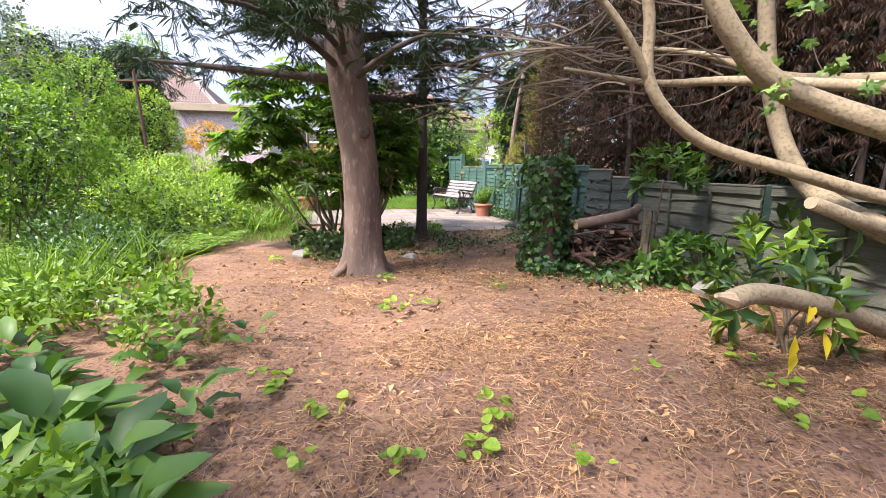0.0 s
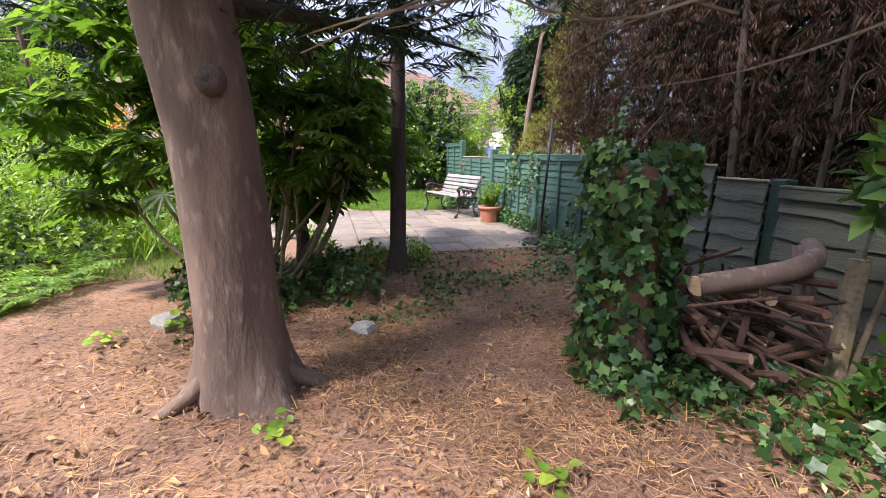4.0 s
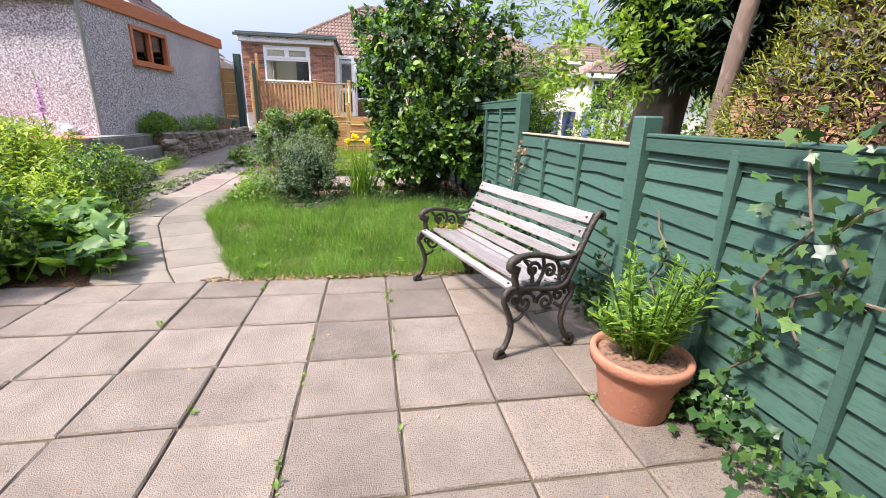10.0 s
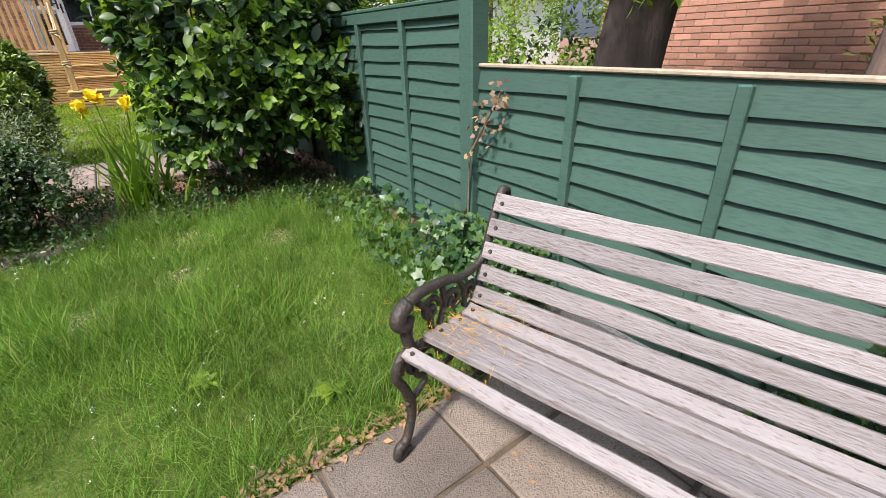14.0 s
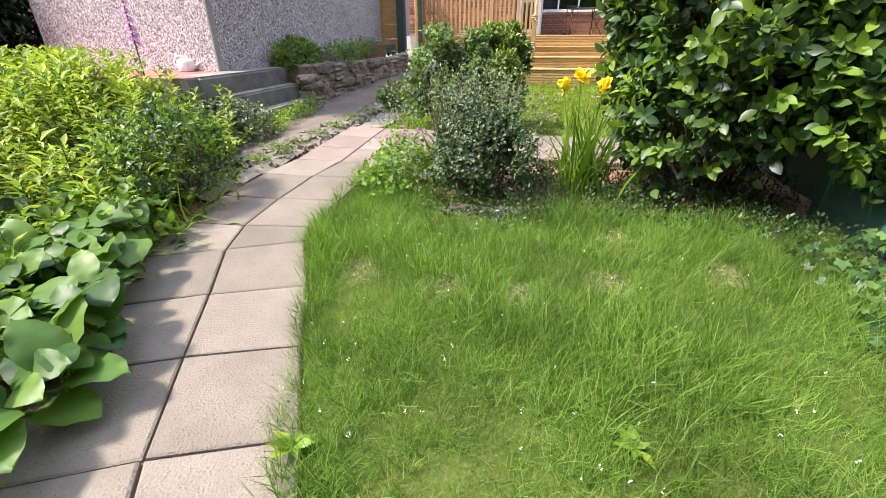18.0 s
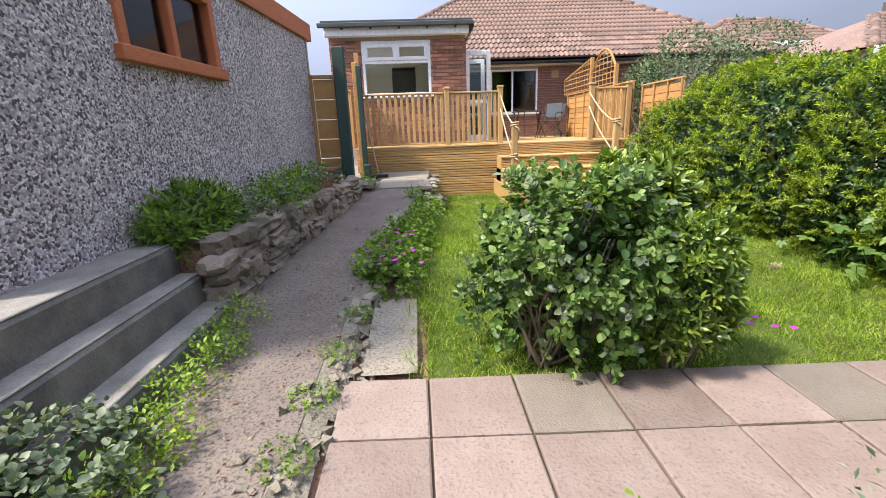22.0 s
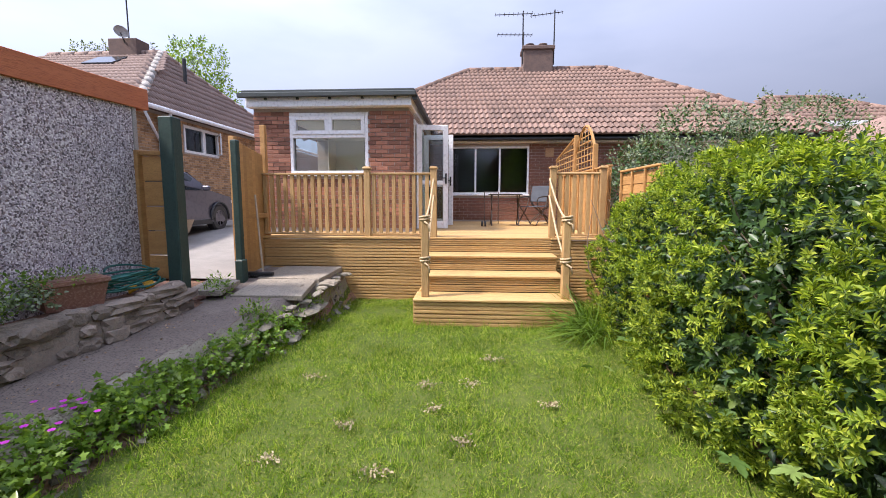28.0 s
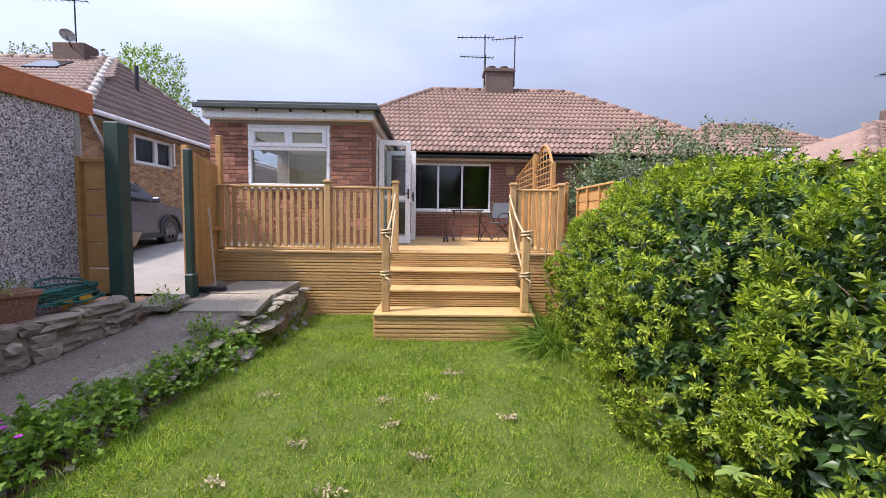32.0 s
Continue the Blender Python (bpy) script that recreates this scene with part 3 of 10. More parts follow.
L_GREYGR = leaf_mat("grey green leaf", [(0.06, 0.09, 0.05), (0.11, 0.15, 0.08), (0.17, 0.21, 0.12), (0.27, 0.31, 0.19)], 0.5, 0.25)
L_LIME = leaf_mat("yellow green leaf", [(0.11, 0.19, 0.022), (0.17, 0.28, 0.03), (0.25, 0.37, 0.04), (0.34, 0.44, 0.06)], 0.5, 0.4)
L_MID = leaf_mat("mid green leaf", [(0.07, 0.135, 0.018), (0.115, 0.205, 0.024), (0.17, 0.28, 0.032), (0.24, 0.36, 0.046)], 0.5, 0.4)
L_FATSIA = leaf_mat("glossy palmate leaf", [(0.05, 0.1, 0.018), (0.09, 0.16, 0.026), (0.155, 0.25, 0.04)], 0.36, 0.72, 0.45)
L_IVY = leaf_mat("ivy leaf", [(0.018, 0.05, 0.017), (0.035, 0.085, 0.024), (0.065, 0.135, 0.034), (0.125, 0.205, 0.058)], 0.38, 0.25)
L_CONIFER = leaf_mat("conifer spray", [(0.012, 0.026, 0.014), (0.022, 0.045, 0.02), (0.035, 0.066, 0.026)], 0.6, 0.15)
L_GOLDCON = leaf_mat("golden conifer spray", [(0.11, 0.125, 0.02), (0.2, 0.21, 0.03), (0.3, 0.28, 0.042), (0.1, 0.135, 0.025)], 0.6, 0.3)
L_DEADCON = leaf_mat("dead conifer spray", [(0.06, 0.03, 0.02), (0.09, 0.047, 0.03), (0.035, 0.02, 0.016), (0.14, 0.08, 0.05)], 0.85, 0.15)
L_BERG = leaf_mat("broad fleshy leaf", [(0.03, 0.078, 0.015), (0.052, 0.12, 0.02), (0.085, 0.17, 0.027), (0.15, 0.25, 0.045)], 0.45, 0.35, 0.35)
L_GRASS = leaf_mat("long grass blade", [(0.055, 0.125, 0.014), (0.1, 0.205, 0.024), (0.16, 0.285, 0.038), (0.27, 0.33, 0.09)], 0.6, 0.35, 0.25)
L_GOLDROD = leaf_mat("golden green leaf", [(0.09, 0.155, 0.022), (0.185, 0.27, 0.035), (0.3, 0.385, 0.055), (0.42, 0.47, 0.085)], 0.55, 0.35, 0.3)
L_LAWN = leaf_mat("mown lawn blade", [(0.04, 0.095, 0.009), (0.12, 0.215, 0.015), (0.24, 0.35, 0.03), (0.5, 0.5, 0.13)], 0.7, 0.35, 0.12)
L_STRAW = leaf_mat("orange straw needles", [(0.45, 0.23, 0.1), (0.6, 0.38, 0.2), (0.2, 0.1, 0.06), (0.07, 0.042, 0.034), (0.52, 0.29, 0.13)], 0.85, 0.1)
L_LITTER = leaf_mat("dry leaf litter", [(0.2, 0.12, 0.085), (0.34, 0.19, 0.09), (0.4, 0.24, 0.11), (0.17, 0.105, 0.08), (0.36, 0.25, 0.17)], 0.85, 0.1)
L_MOSS = leaf_mat("dry moss", [(0.36, 0.29, 0.18), (0.48, 0.4, 0.26), (0.25, 0.2, 0.12)], 0.9, 0.1)
L_COPPER = leaf_mat("copper orange leaf", [(0.5, 0.2, 0.03), (0.6, 0.3, 0.05), (0.35, 0.25, 0.04)], 0.5)
L_PURPLE = leaf_mat("magenta petal", [(0.45, 0.03, 0.42), (0.55, 0.05, 0.5)], 0.6, 0.3)
L_YELLOW = leaf_mat("yellow petal", [(0.78, 0.56, 0.01), (0.88, 0.68, 0.03)], 0.6, 0.3)
L_WHITE = leaf_mat("white petal", [(0.7, 0.7, 0.66), (0.8, 0.8, 0.76)], 0.7, 0.3)
L_LILAC = leaf_mat("lilac petal", [(0.45, 0.2, 0.55), (0.58, 0.32, 0.66)], 0.7, 0.3)
M_LAWN = mat("lawn soil and thatch", (0.045, 0.075, 0.012), (0.08, 0.11, 0.02), 2.5, 0.95, 0.6, 70, c3=(0.12, 0.12, 0.04), spec=0.1)


# ---- ground ----
def ramp(v, pts):
    return float(np.interp(v, [p[0] for p in pts], [p[1] for p in pts]))


BASE = [(-60, 0.0), (-9.5, 0.02), (-7.2, 0.07), (-5, 0.02), (-3, -0.03), (1.1, -0.03), (5.8, 0.19), (11, 0.26), (30, 0.26)]
PATHZ = [(3.0, 0.14), (4.6, 0.21), (5.4, 0.26), (6.7, 0.33), (8, 0.43), (10, 0.57), (11.4, 0.72), (13, 0.78), (16, 1.08), (20, 1.25), (30, 1.25)]


def ease(a, b, v):
    k = min(max((v - a) / (b - a), 0.0), 1.0)
    return k * k * (3 - 2 * k)


def bank_edge(y):
    return ramp(y, [(4, -1.85), (6, -1.72), (9, -1.55), (10.2, -1.25), (11.6, -1.0), (12.4, -0.95)])


def gz(x, y):
    """Height of the ground."""
    z = ramp(y, BASE)
    if y > 3:
        e = bank_edge(y)
        z += (ramp(y, PATHZ) - z) * (1 - ease(e - 0.12, e + 0.1, x)) if x < e + 0.1 else 0
    return z


def lines(lo, hi, step, far):
    mid = list(np.arange(lo, hi + 1e-6, step))
    out = [lo - q for q in (400, 200, 90, 40, 18, 8, 4, 2, 1, 0.4)]
    return out + mid + [hi + q for q in (0.4, 1, 2, 4, 8, 18, 40, 90, 200, 400)]


gx, gy = lines(-5.5, 3.2, 0.12, 400), lines(-11.5, 14.0, 0.12, 400)
gv = []
for yy in gy:
    for xx in gx:
        rough = 0.018 * noise.noise(Vector((xx * 1.7, yy * 1.7, 0))) + 0.01 * noise.noise(Vector((xx * 6, yy * 6, 3)))
        gv.append((xx, yy, gz(xx, yy) + rough - 0.02))
W = len(gx)
gf = np.array([(j * W + i, j * W + i + 1, (j + 1) * W + i + 1, (j + 1) * W + i) for j in range(len(gy) - 1) for i in range(W - 1)])
tagged(arrays("ground", np.array(gv), gf, M_SOIL, smooth=True), "brown soil strewn with needles and dry leaves", "ground", kind="structure")


def sheet(name, inside, box, step, lift, material, label, category, wob=0.006):
    """A thin top layer over the ground where inside(x, y) holds."""
    xs, ys = np.arange(box[0], box[2] + 1e-6, step), np.arange(box[1], box[3] + 1e-6, step)
    vs = [(x, y, gz(x, y) + lift + wob * noise.noise(Vector((x * 3, y * 3, 9)))) for y in ys for x in xs]
    n = len(xs)
    fs = [(j * n + i, j * n + i + 1, (j + 1) * n + i + 1, (j + 1) * n + i) for j in range(len(ys) - 1) for i in range(n - 1) if inside(xs[i] + step / 2, ys[j] + step / 2)]
    return tagged(arrays(name, np.array(vs), np.array(fs), material, smooth=True), label, category, kind="structure")


def lawn_one(x, y):
    left = ramp(y, [(1.05, 0.0), (1.5, -0.28), (2.0, -0.47), (3.1, -0.92), (4.4, -1.0), (4.5, -0.6)])
    back = ramp(x, [(-1, 4.3), (-0.5, 3.9), (0, 3.72), (1, 3.75), (2, 3.6), (2.5, 3.4)])
    return left < x < ramp(y, [(1.0, 1.9), (1.6, 2.2), (2.2, 2.35), (4, 2.4)]) and 1.07 < y < back


def lawn_two(x, y):
    lo = 5.72 if x < 0.6 else 5.66
    left = ramp(y, [(5.7, -1.25), (7, -1.3), (8, -1.25), (9, -1.16), (10, -1.08), (11, -0.98), (12.4, -0.93)])
    if y > 10.93 and 0.3 < x < 2.2:
        return False
    return left < x < 2.85 and lo < y < 12.34


sheet("lawn_long", lawn_one, (-1.2, 1.0, 2.6, 4.6), 0.06, 0.005, M_LAWN, "long unmown grass turf beside the patio", "lawn", 0.02)
sheet("lawn_mown", lawn_two, (-1.5, 5.6, 2.9, 12.4), 0.06, 0.005, M_LAWN, "short mown green lawn below the deck", "lawn", 0.01)


def tarmac(x, y):
    w0 = ramp(y, [(3.2, -2.9), (5, -2.62), (6.7, -2.64), (8, -2.5), (9.5, -2.28), (10.4, -2.15), (11, -2.3), (12.3, -2.4)])
    e = bank_edge(y) - ramp(y, [(4, 0.1), (7, 0.1), (8, 0.12), (10, 0.12), (11, 0.02)]) + 0.05 * noise.noise(Vector((x * 0.5, y * 5, 1)))
    return w0 < x < e and 3.3 < y < 12.3


sheet("tarmac_path", tarmac, (-3.0, 3.2, -0.8, 12.36), 0.05, 0.012, M_TARMAC, "old cracked grey tarmac garden path", "path", 0.02)
sheet("mortar_edge", lambda x, y: bank_edge(y) - 0.3 < x < bank_edge(y) + 0.02 + 0.05 * noise.noise(Vector((1.0, y * 4, 2))) and not tarmac(x, y), (-2.4, 3.3, -0.8, 12.3), 0.05, 0.008, M_RUBBLE, "crumbling mortar strip along the tarmac edge", "edging", 0.015)
sheet("driveway", lambda x, y: x < -2.3, (-7, 11.4, -2.2, 24), 0.4, 0.02, M_DRIVE, "pale concrete driveway beside the house", "driveway", 0.0)
sheet("concrete_strip", lambda x, y: -1.62 < x < -1.31, (-1.64, 5.86, -1.3, 6.95), 0.04, 0.03, M_LANDING, "narrow pale concrete edging strip", "edging", 0.012)

# joint bed below the slabs
bed = Geo()
bed.span((-2.2, -1.6, -0.06), (2.42, 1.08, -0.012))
bed.span((-0.72, -2.94, -0.06), (2.1, -1.6, -0.012))
tagged(part("paving_bed", bed, M_JOINT), "dark mossy jointing bed below the paving", "paving", kind="structure")

# grass of the gardens on either side
sheet("side_lawn", lambda x, y: True, (2.9, -16, 30, 13), 1.0, 0.0, M_LAWN, "rough grass of the neighbouring garden", "lawn", 0.0)
sheet("side_lawn", lambda x, y: not (x > -4.4 and y > -4.0) and not (y > 4 and x > -8.0), (-32, -20, -3.6, 8), 1.0, 0.0, M_LAWN, "rough grass beyond the thicket", "lawn", 0.0)

# red terrace and concrete steps
terr = Geo()
terr.prism([(-7.6, 4.6), (-2.97, 4.7), (-2.93, 6.62), (-3.14, 6.66), (-3.26, 5.75), (-7.6, 6.3)], 0.0, 0.85)
tagged(part("terrace", terr, M_DARKCON), "stained concrete terrace base", "terrace", kind="structure")
tagged(part("terrace_top", Geo().prism([(-7.6, 4.62), (-3.0, 4.72), (-2.98, 5.0), (-3.27, 5.05), (-3.3, 5.62), (-7.6, 6.1)], 0.853, 0.862), M_RED), "red painted terrace top with worn pale patches", "terrace", kind="structure")
st = thing("garden_steps", "three dark stained concrete steps up to the terrace", "steps", kind="structure")
for k, (x0, x1, z) in enumerate(((-2.97, -2.6, 0.44), (-3.0, -2.78, 0.645), (-3.2, -2.925, 0.858))):
    g = Geo()
    g.span((x0, 5.05 - 0.1 * k, 0.1), (x1, 6.6 + 0.0 * k, z), 0.02)
    part("step", g, M_DARKCON, st)
    g = Geo()
    g.span((x0 - 0.02, 5.06 - 0.1 * k, z), (x1 - 0.015, 6.59, z + 0.012), 0.005)
    part("tread", g, M_STEP, st)

# raised bed behind the stone wall
rb = Geo()
rb.prism([(-2.72, 6.62), (-2.62, 7.6), (-2.42, 9.2), (-2.24, 10.35), (-2.75, 10.42), (-3.3, 6.66)], 0.1, 0.8)
tagged(part("raised_bed", rb, M_SOIL), "raised soil bed against the pebbledash wall", "flower bed", kind="structure")


# ---- house ----
def window(name, parent, x0, x1, z0, z1, y, mull=(), trans=None, frame_w=0.06, depth=0.07, openers=0):
    """A plastic window in a wall that faces -y: frame, bars, panes, sill."""
    w = part(name, Geo().span((x0, y - 0.02, z0), (x0 + frame_w, y + depth, z1), 0.006).span((x1 - frame_w, y - 0.02, z0), (x1, y + depth, z1), 0.006)
             .span((x0 + frame_w, y - 0.02, z1 - frame_w), (x1 - frame_w, y + depth, z1), 0.006).span((x0 + frame_w, y - 0.02, z0), (x1 - frame_w, y + depth, z0 + frame_w), 0.006), M_UPVC, parent, "white plastic window frame")
    top = z1 - frame_w if trans is None else trans
    for mx in mull:
        part("mullion", Geo().span((mx - 0.025, y - 0.015, z0 + frame_w), (mx + 0.025, y + depth - 0.01, top), 0.005), M_UPVC, w)
    if trans is not None:
        part("transom", Geo().span((x0 + frame_w, y - 0.015, trans - 0.03), (x1 - frame_w, y + depth - 0.01, trans + 0.03), 0.005), M_UPVC, w)
        xm = (x0 + x1) / 2
        for a, b in ((x0 + frame_w, xm), (xm, x1 - frame_w)):
            g = Geo()
            for p, q in (((a, trans + 0.03), (a + 0.07, z1 - frame_w)), ((b - 0.07, trans + 0.03), (b, z1 - frame_w)), ((a + 0.07, z1 - frame_w - 0.07), (b - 0.07, z1 - frame_w)), ((a + 0.07, trans + 0.03), (b - 0.07, trans + 0.1))):
                g.span((p[0], y - 0.035, p[1]), (q[0], y + depth - 0.02, q[1]), 0.006)
            part("opener_frame", g, M_UPVC, w)
    pane = part("pane", Geo().span((x0 + 0.02, y + 0.03, z0 + 0.02), (x1 - 0.02, y + 0.038, z1 - 0.02)), M_GLASS, w)
    pane.visible_shadow = False
    part("sill", Geo().span((x0 - 0.04, y - 0.07, z0 - 0.04), (x1 + 0.04, y + 0.02, z0 - 0.003), 0.008), M_UPVC, w)
    return w


house = thing("house", "red brick semi-detached bungalow with a tiled hipped roof", "house")
EX0, EX1, EY, EZ = -2.99, -0.13, 13.54, 3.47      # rear extension
WY = 17.5                                         # main rear wall
# extension walls, with openings
for a, b in (
    ((EX0, EY + 0.012, 0.3), (-2.33, EY + 0.28, EZ)),
    ((-0.88, EY + 0.012, 0.3), (EX1, EY + 0.28, EZ)),
    ((-2.33, EY + 0.012, 0.3), (-0.88, EY + 0.28, 2.29)),
    ((-2.33, EY + 0.012, 3.4), (-0.88, EY + 0.28, EZ)),
    ((EX0, EY + 0.28, 0.3), (EX0 + 0.28, 14.2, EZ)),
    ((EX0, 16.8, 0.3), (EX0 + 0.28, WY, EZ)),
    ((EX0, 14.2, 0.3), (EX0 + 0.28, 16.8, 1.9)),
    ((EX0, 14.2, 3.35), (EX0 + 0.28, 16.8, EZ)),
    ((EX1 - 0.28, EY + 0.28, 0.3), (EX1, 14.05, EZ)),
    ((EX1 - 0.28, 15.65, 0.3), (EX1, WY, EZ)),
    ((EX1 - 0.28, 14.05, 3.3), (EX1, 15.65, EZ)),
    ((EX1 - 0.28, 14.05, 0.3), (EX1, 15.65, 1.22)),
):
    ext_wall = part("extension_wall", Geo().span(a, b), M_MORTAR, house, "pale mortar bed of the brick wall")
part("room_floor", Geo().span((EX0 + 0.28, EY + 0.28, 1.1), (EX1 - 0.28, WY, 1.25)), M_CREAM, house)
part("room_ceiling", Geo().span((EX0 + 0.28, EY + 0.28, 3.4), (EX1 - 0.28, WY, 3.46)), M_CREAM, house)
g = Geo()
g.span((EX0 + 0.28, EY + 0.28, 1.25), (EX0 + 0.3, 14.2, 3.4)).span((EX0 + 0.28, 16.8, 1.25), (EX0 + 0.3, WY - 0.12, 3.4)).span((EX0 + 0.28, 14.2, 1.25), (EX0 + 0.3, 16.8, 1.9))
g.span((EX0 + 0.3, WY - 0.12, 1.25), (-1.9, WY, 3.4)).span((-1.2, WY - 0.12, 1.25), (EX1 - 0.28, WY, 3.4))
part("room_wall", g, M_CREAM, house)
part("inner_door", Geo().span((-1.9, WY - 0.1, 1.25), (-1.2, WY - 0.03, 3.3), 0.01), M_DARK, house, "dark wooden inner door")
# roof of the extension
part("flat_roof", Geo().span((EX0 - 0.1, EY - 0.22, 3.68), (EX1 + 0.12, WY + 0.3, 3.75), 0.012), M_FELT, house, "flat dark felt roof")
part("roof_edge", Geo().span((EX0 - 0.16, EY - 0.27, 3.615), (EX1 + 0.15, EY - 0.2, 3.70), 0.012), M_FELT, house)
part("fascia", Geo().span((EX0 - 0.06, EY - 0.16, EZ), (EX1 + 0.06, EY + 0.02, 3.64), 0.008).span((EX1 - 0.02, EY + 0.02, EZ), (EX1 + 0.06, WY, 3.64), 0.008), M_UPVC, house, "white fascia board")
for k in range(5):
    part("fixing", Geo().span((EX0 + 0.3 + 0.58 * k, EY - 0.2, 3.585), (EX0 + 0.34 + 0.58 * k, EY - 0.155, 3.62)), M_BLACK, house)
part("gutter", Geo().tube([(EX1 + 0.12, EY - 0.2, 3.6), (EX1 + 0.12, WY, 3.57)], 0.05, 10), M_BLACK, house, "black gutter along the extension")
window("window", house, -2.33, -0.88, 2.30, 3.395, EY + 0.02, (), 2.98)
# things on the window board
for x, h in ((-1.16, 0.13), (-1.27, 0.07), (-1.06, 0.08)):
    tagged(part("ornament", Geo().lathe([(0.035, 0), (0.045, h * 0.3), (0.03, h * 0.6), (0.012, h)], (x, EY + 0.2, 2.31), 12), M_UPVC, None, "", True), "small white ornament on the window board", "ornament")
# glazed doors, open
def door_leaf(hx, hy, ang, width, label):
    at = Matrix.Translation((hx, hy, 1.27)) @ Matrix.Rotation(radians(ang), 4, "Z")
    d = part("door", Geo().span((0, -0.03, 0), (0.1, 0.03, 2.0), 0.006).span((width - 0.1, -0.03, 0), (width, 0.03, 2.0), 0.006).span((0.1, -0.03, 1.9), (width - 0.1, 0.03, 2.0), 0.006).span((0.1, -0.03, 0), (width - 0.1, 0.03, 0.14), 0.006).span((0.1, -0.028, 0.86), (width - 0.1, 0.028, 0.94), 0.006), M_UPVC, house, label, at=at)
    p = part("pane", Geo().span((0.08, -0.006, 0.1), (width - 0.08, 0.006, 1.92)), M_GLASS, d)
    p.visible_shadow = False
    part("handle", Geo().span((width - 0.065, -0.075, 0.88), (width - 0.035, -0.03, 1.08), 0.006).span((width - 0.16, -0.085, 0.98), (width - 0.04, -0.065, 1.0), 0.005), M_BLACK, d, "black door handle")


door_leaf(EX1 + 0.05, 14.14, 14, 0.62, "open white plastic glazed door leaf")
door_leaf(EX1 + 0.05, 15.55, -6, 0.66, "open white plastic glazed door leaf")
part("door_frame", Geo().span((EX1 - 0.1, 14.03, 1.25), (EX1 + 0.03, 14.12, 3.27), 0.006).span((EX1 - 0.1, 15.58, 1.25), (EX1 + 0.03, 15.67, 3.27), 0.006).span((EX1 - 0.1, 14.03, 3.272), (EX1 + 0.03, 15.67, 3.36), 0.006), M_UPVC, house, "white plastic door frame")
# main rear wall
BX0, BX1, BZ0, BZ1 = 0.38, 2.53, 1.99, 3.26
for a, b in (((EX1, WY + 0.012, 0.3), (BX0, WY + 0.3, 3.5)), ((BX1, WY + 0.012, 0.3), (10.0, WY + 0.3, 3.5)), ((BX0, WY + 0.012, 0.3), (BX1, WY + 0.3, BZ0)), ((BX0, WY + 0.012, BZ1), (BX1, WY + 0.3, 3.5)), ((-3.2, WY + 0.3, 0.3), (-2.9, 25.5, 3.5)), ((9.7, WY + 0.3, 0.3), (10.0, 25.5, 3.5)), ((-2.9, 25.2, 0.3), (9.7, 25.5, 3.5))):
    part("wall", Geo().span(a, b), M_MORTAR, house, "brick wall bed")
window("window", house, BX0, BX1, BZ0, BZ1, WY + 0.02, (1.1, 1.75), None, 0.05)
# back and floor coloured dark, so the room's shade is painted in
part("room_back", Geo().span((BX0 - 1.0, 20.0, 0.9), (BX1 + 1.0, 20.1, 3.5)).span((BX0 - 1.0, WY + 0.3, 0.9), (BX1 + 1.0, 20.0, 0.95)), M_DARK, house, "dark backing with the room's shade in its colour")
part("lintel_gutter", Geo().tube([(EX1 + 0.1, WY - 0.28, 3.42), (10.2, WY - 0.28, 3.42)], 0.055, 10), M_BLACK, house, "black rain gutter")
part("eaves_board", Geo().span((EX1 + 0.05, WY - 0.2, 3.34), (10.1, WY + 0.012, 3.47), 0.006), M_UPVC, house, "white eaves board")
# hipped roof
RY, RZ, RX0, RX1, EVZ, EVY = 21.5, 6.36, 0.88, 5.68, 3.5, 17.15
roof = part("roof", Geo().add([(-3.5, EVY, EVZ), (10.05, EVY, EVZ), (RX1, RY, RZ), (RX0, RY, RZ), (-3.5, 25.8, EVZ), (10.05, 25.8, EVZ)], [(0, 1, 2, 3), (1, 5, 2), (5, 4, 3, 2), (4, 0, 3)]), M_TILE, house, "brown interlocking tile roof")
# ridge and hip tiles
def ridge(a, b, parent, material, r=0.12, step=0.42):
    a, b = Vector(a), Vector(b)
    n = max(1, int((b - a).length / step))
    for k in range(n):
        p, q = a.lerp(b, k / n), a.lerp(b, (k + 0.97) / n)
        part("ridge_tile", Geo().tube([p, q], [r, r * 0.93], 10), material, parent, smooth=True)


for a, b in (((RX0, RY, RZ), (RX1, RY, RZ)), ((-3.5, EVY, EVZ), (RX0, RY, RZ)), ((10.05, EVY, EVZ), (RX1, RY, RZ))):
    ridge(a, b, house, M_TILE)
ch = part("chimney", Geo().span((2.75, 21.2, 5.9), (3.75, 21.9, 7.05), 0.02).span((2.7, 21.15, 6.95), (3.8, 21.95, 7.08), 0.02), M_CHIM, house, "sooty brick chimney stack")
for x in (3.0, 3.45):
    part("chimney_pot", Geo().lathe([(0.15, 0), (0.13, 0.1), (0.15, 0.12), (0.15, 0.15), (0.1, 0.15)], (x, 21.55, 7.08), 14), M_CHIM, ch, "", True)


def aerial(name, x, y, z0, z1, arm, ang, label):
    a = thing(name, label, "aerial")
    part("mast", Geo().tube([(x, y, z0), (x, y, z1)], 0.022, 8), M_BLACK, a)
    d = Vector((math.cos(radians(ang)), math.sin(radians(ang)), 0))
    p = Vector((x, y, z1 - 0.1))
    part("boom", Geo().tube([p - d * 0.25 * arm, p + d * 0.75 * arm], 0.014, 6), M_BLACK, a)
    e = d.cross(Vector((0, 0, 1)))
    for k in range(9):
        q = p + d * arm * (-0.22 + 0.95 * k / 8)
        part("element", Geo().tube([q - e * 0.16, q + e * 0.16], 0.007, 5), M_BLACK, a)


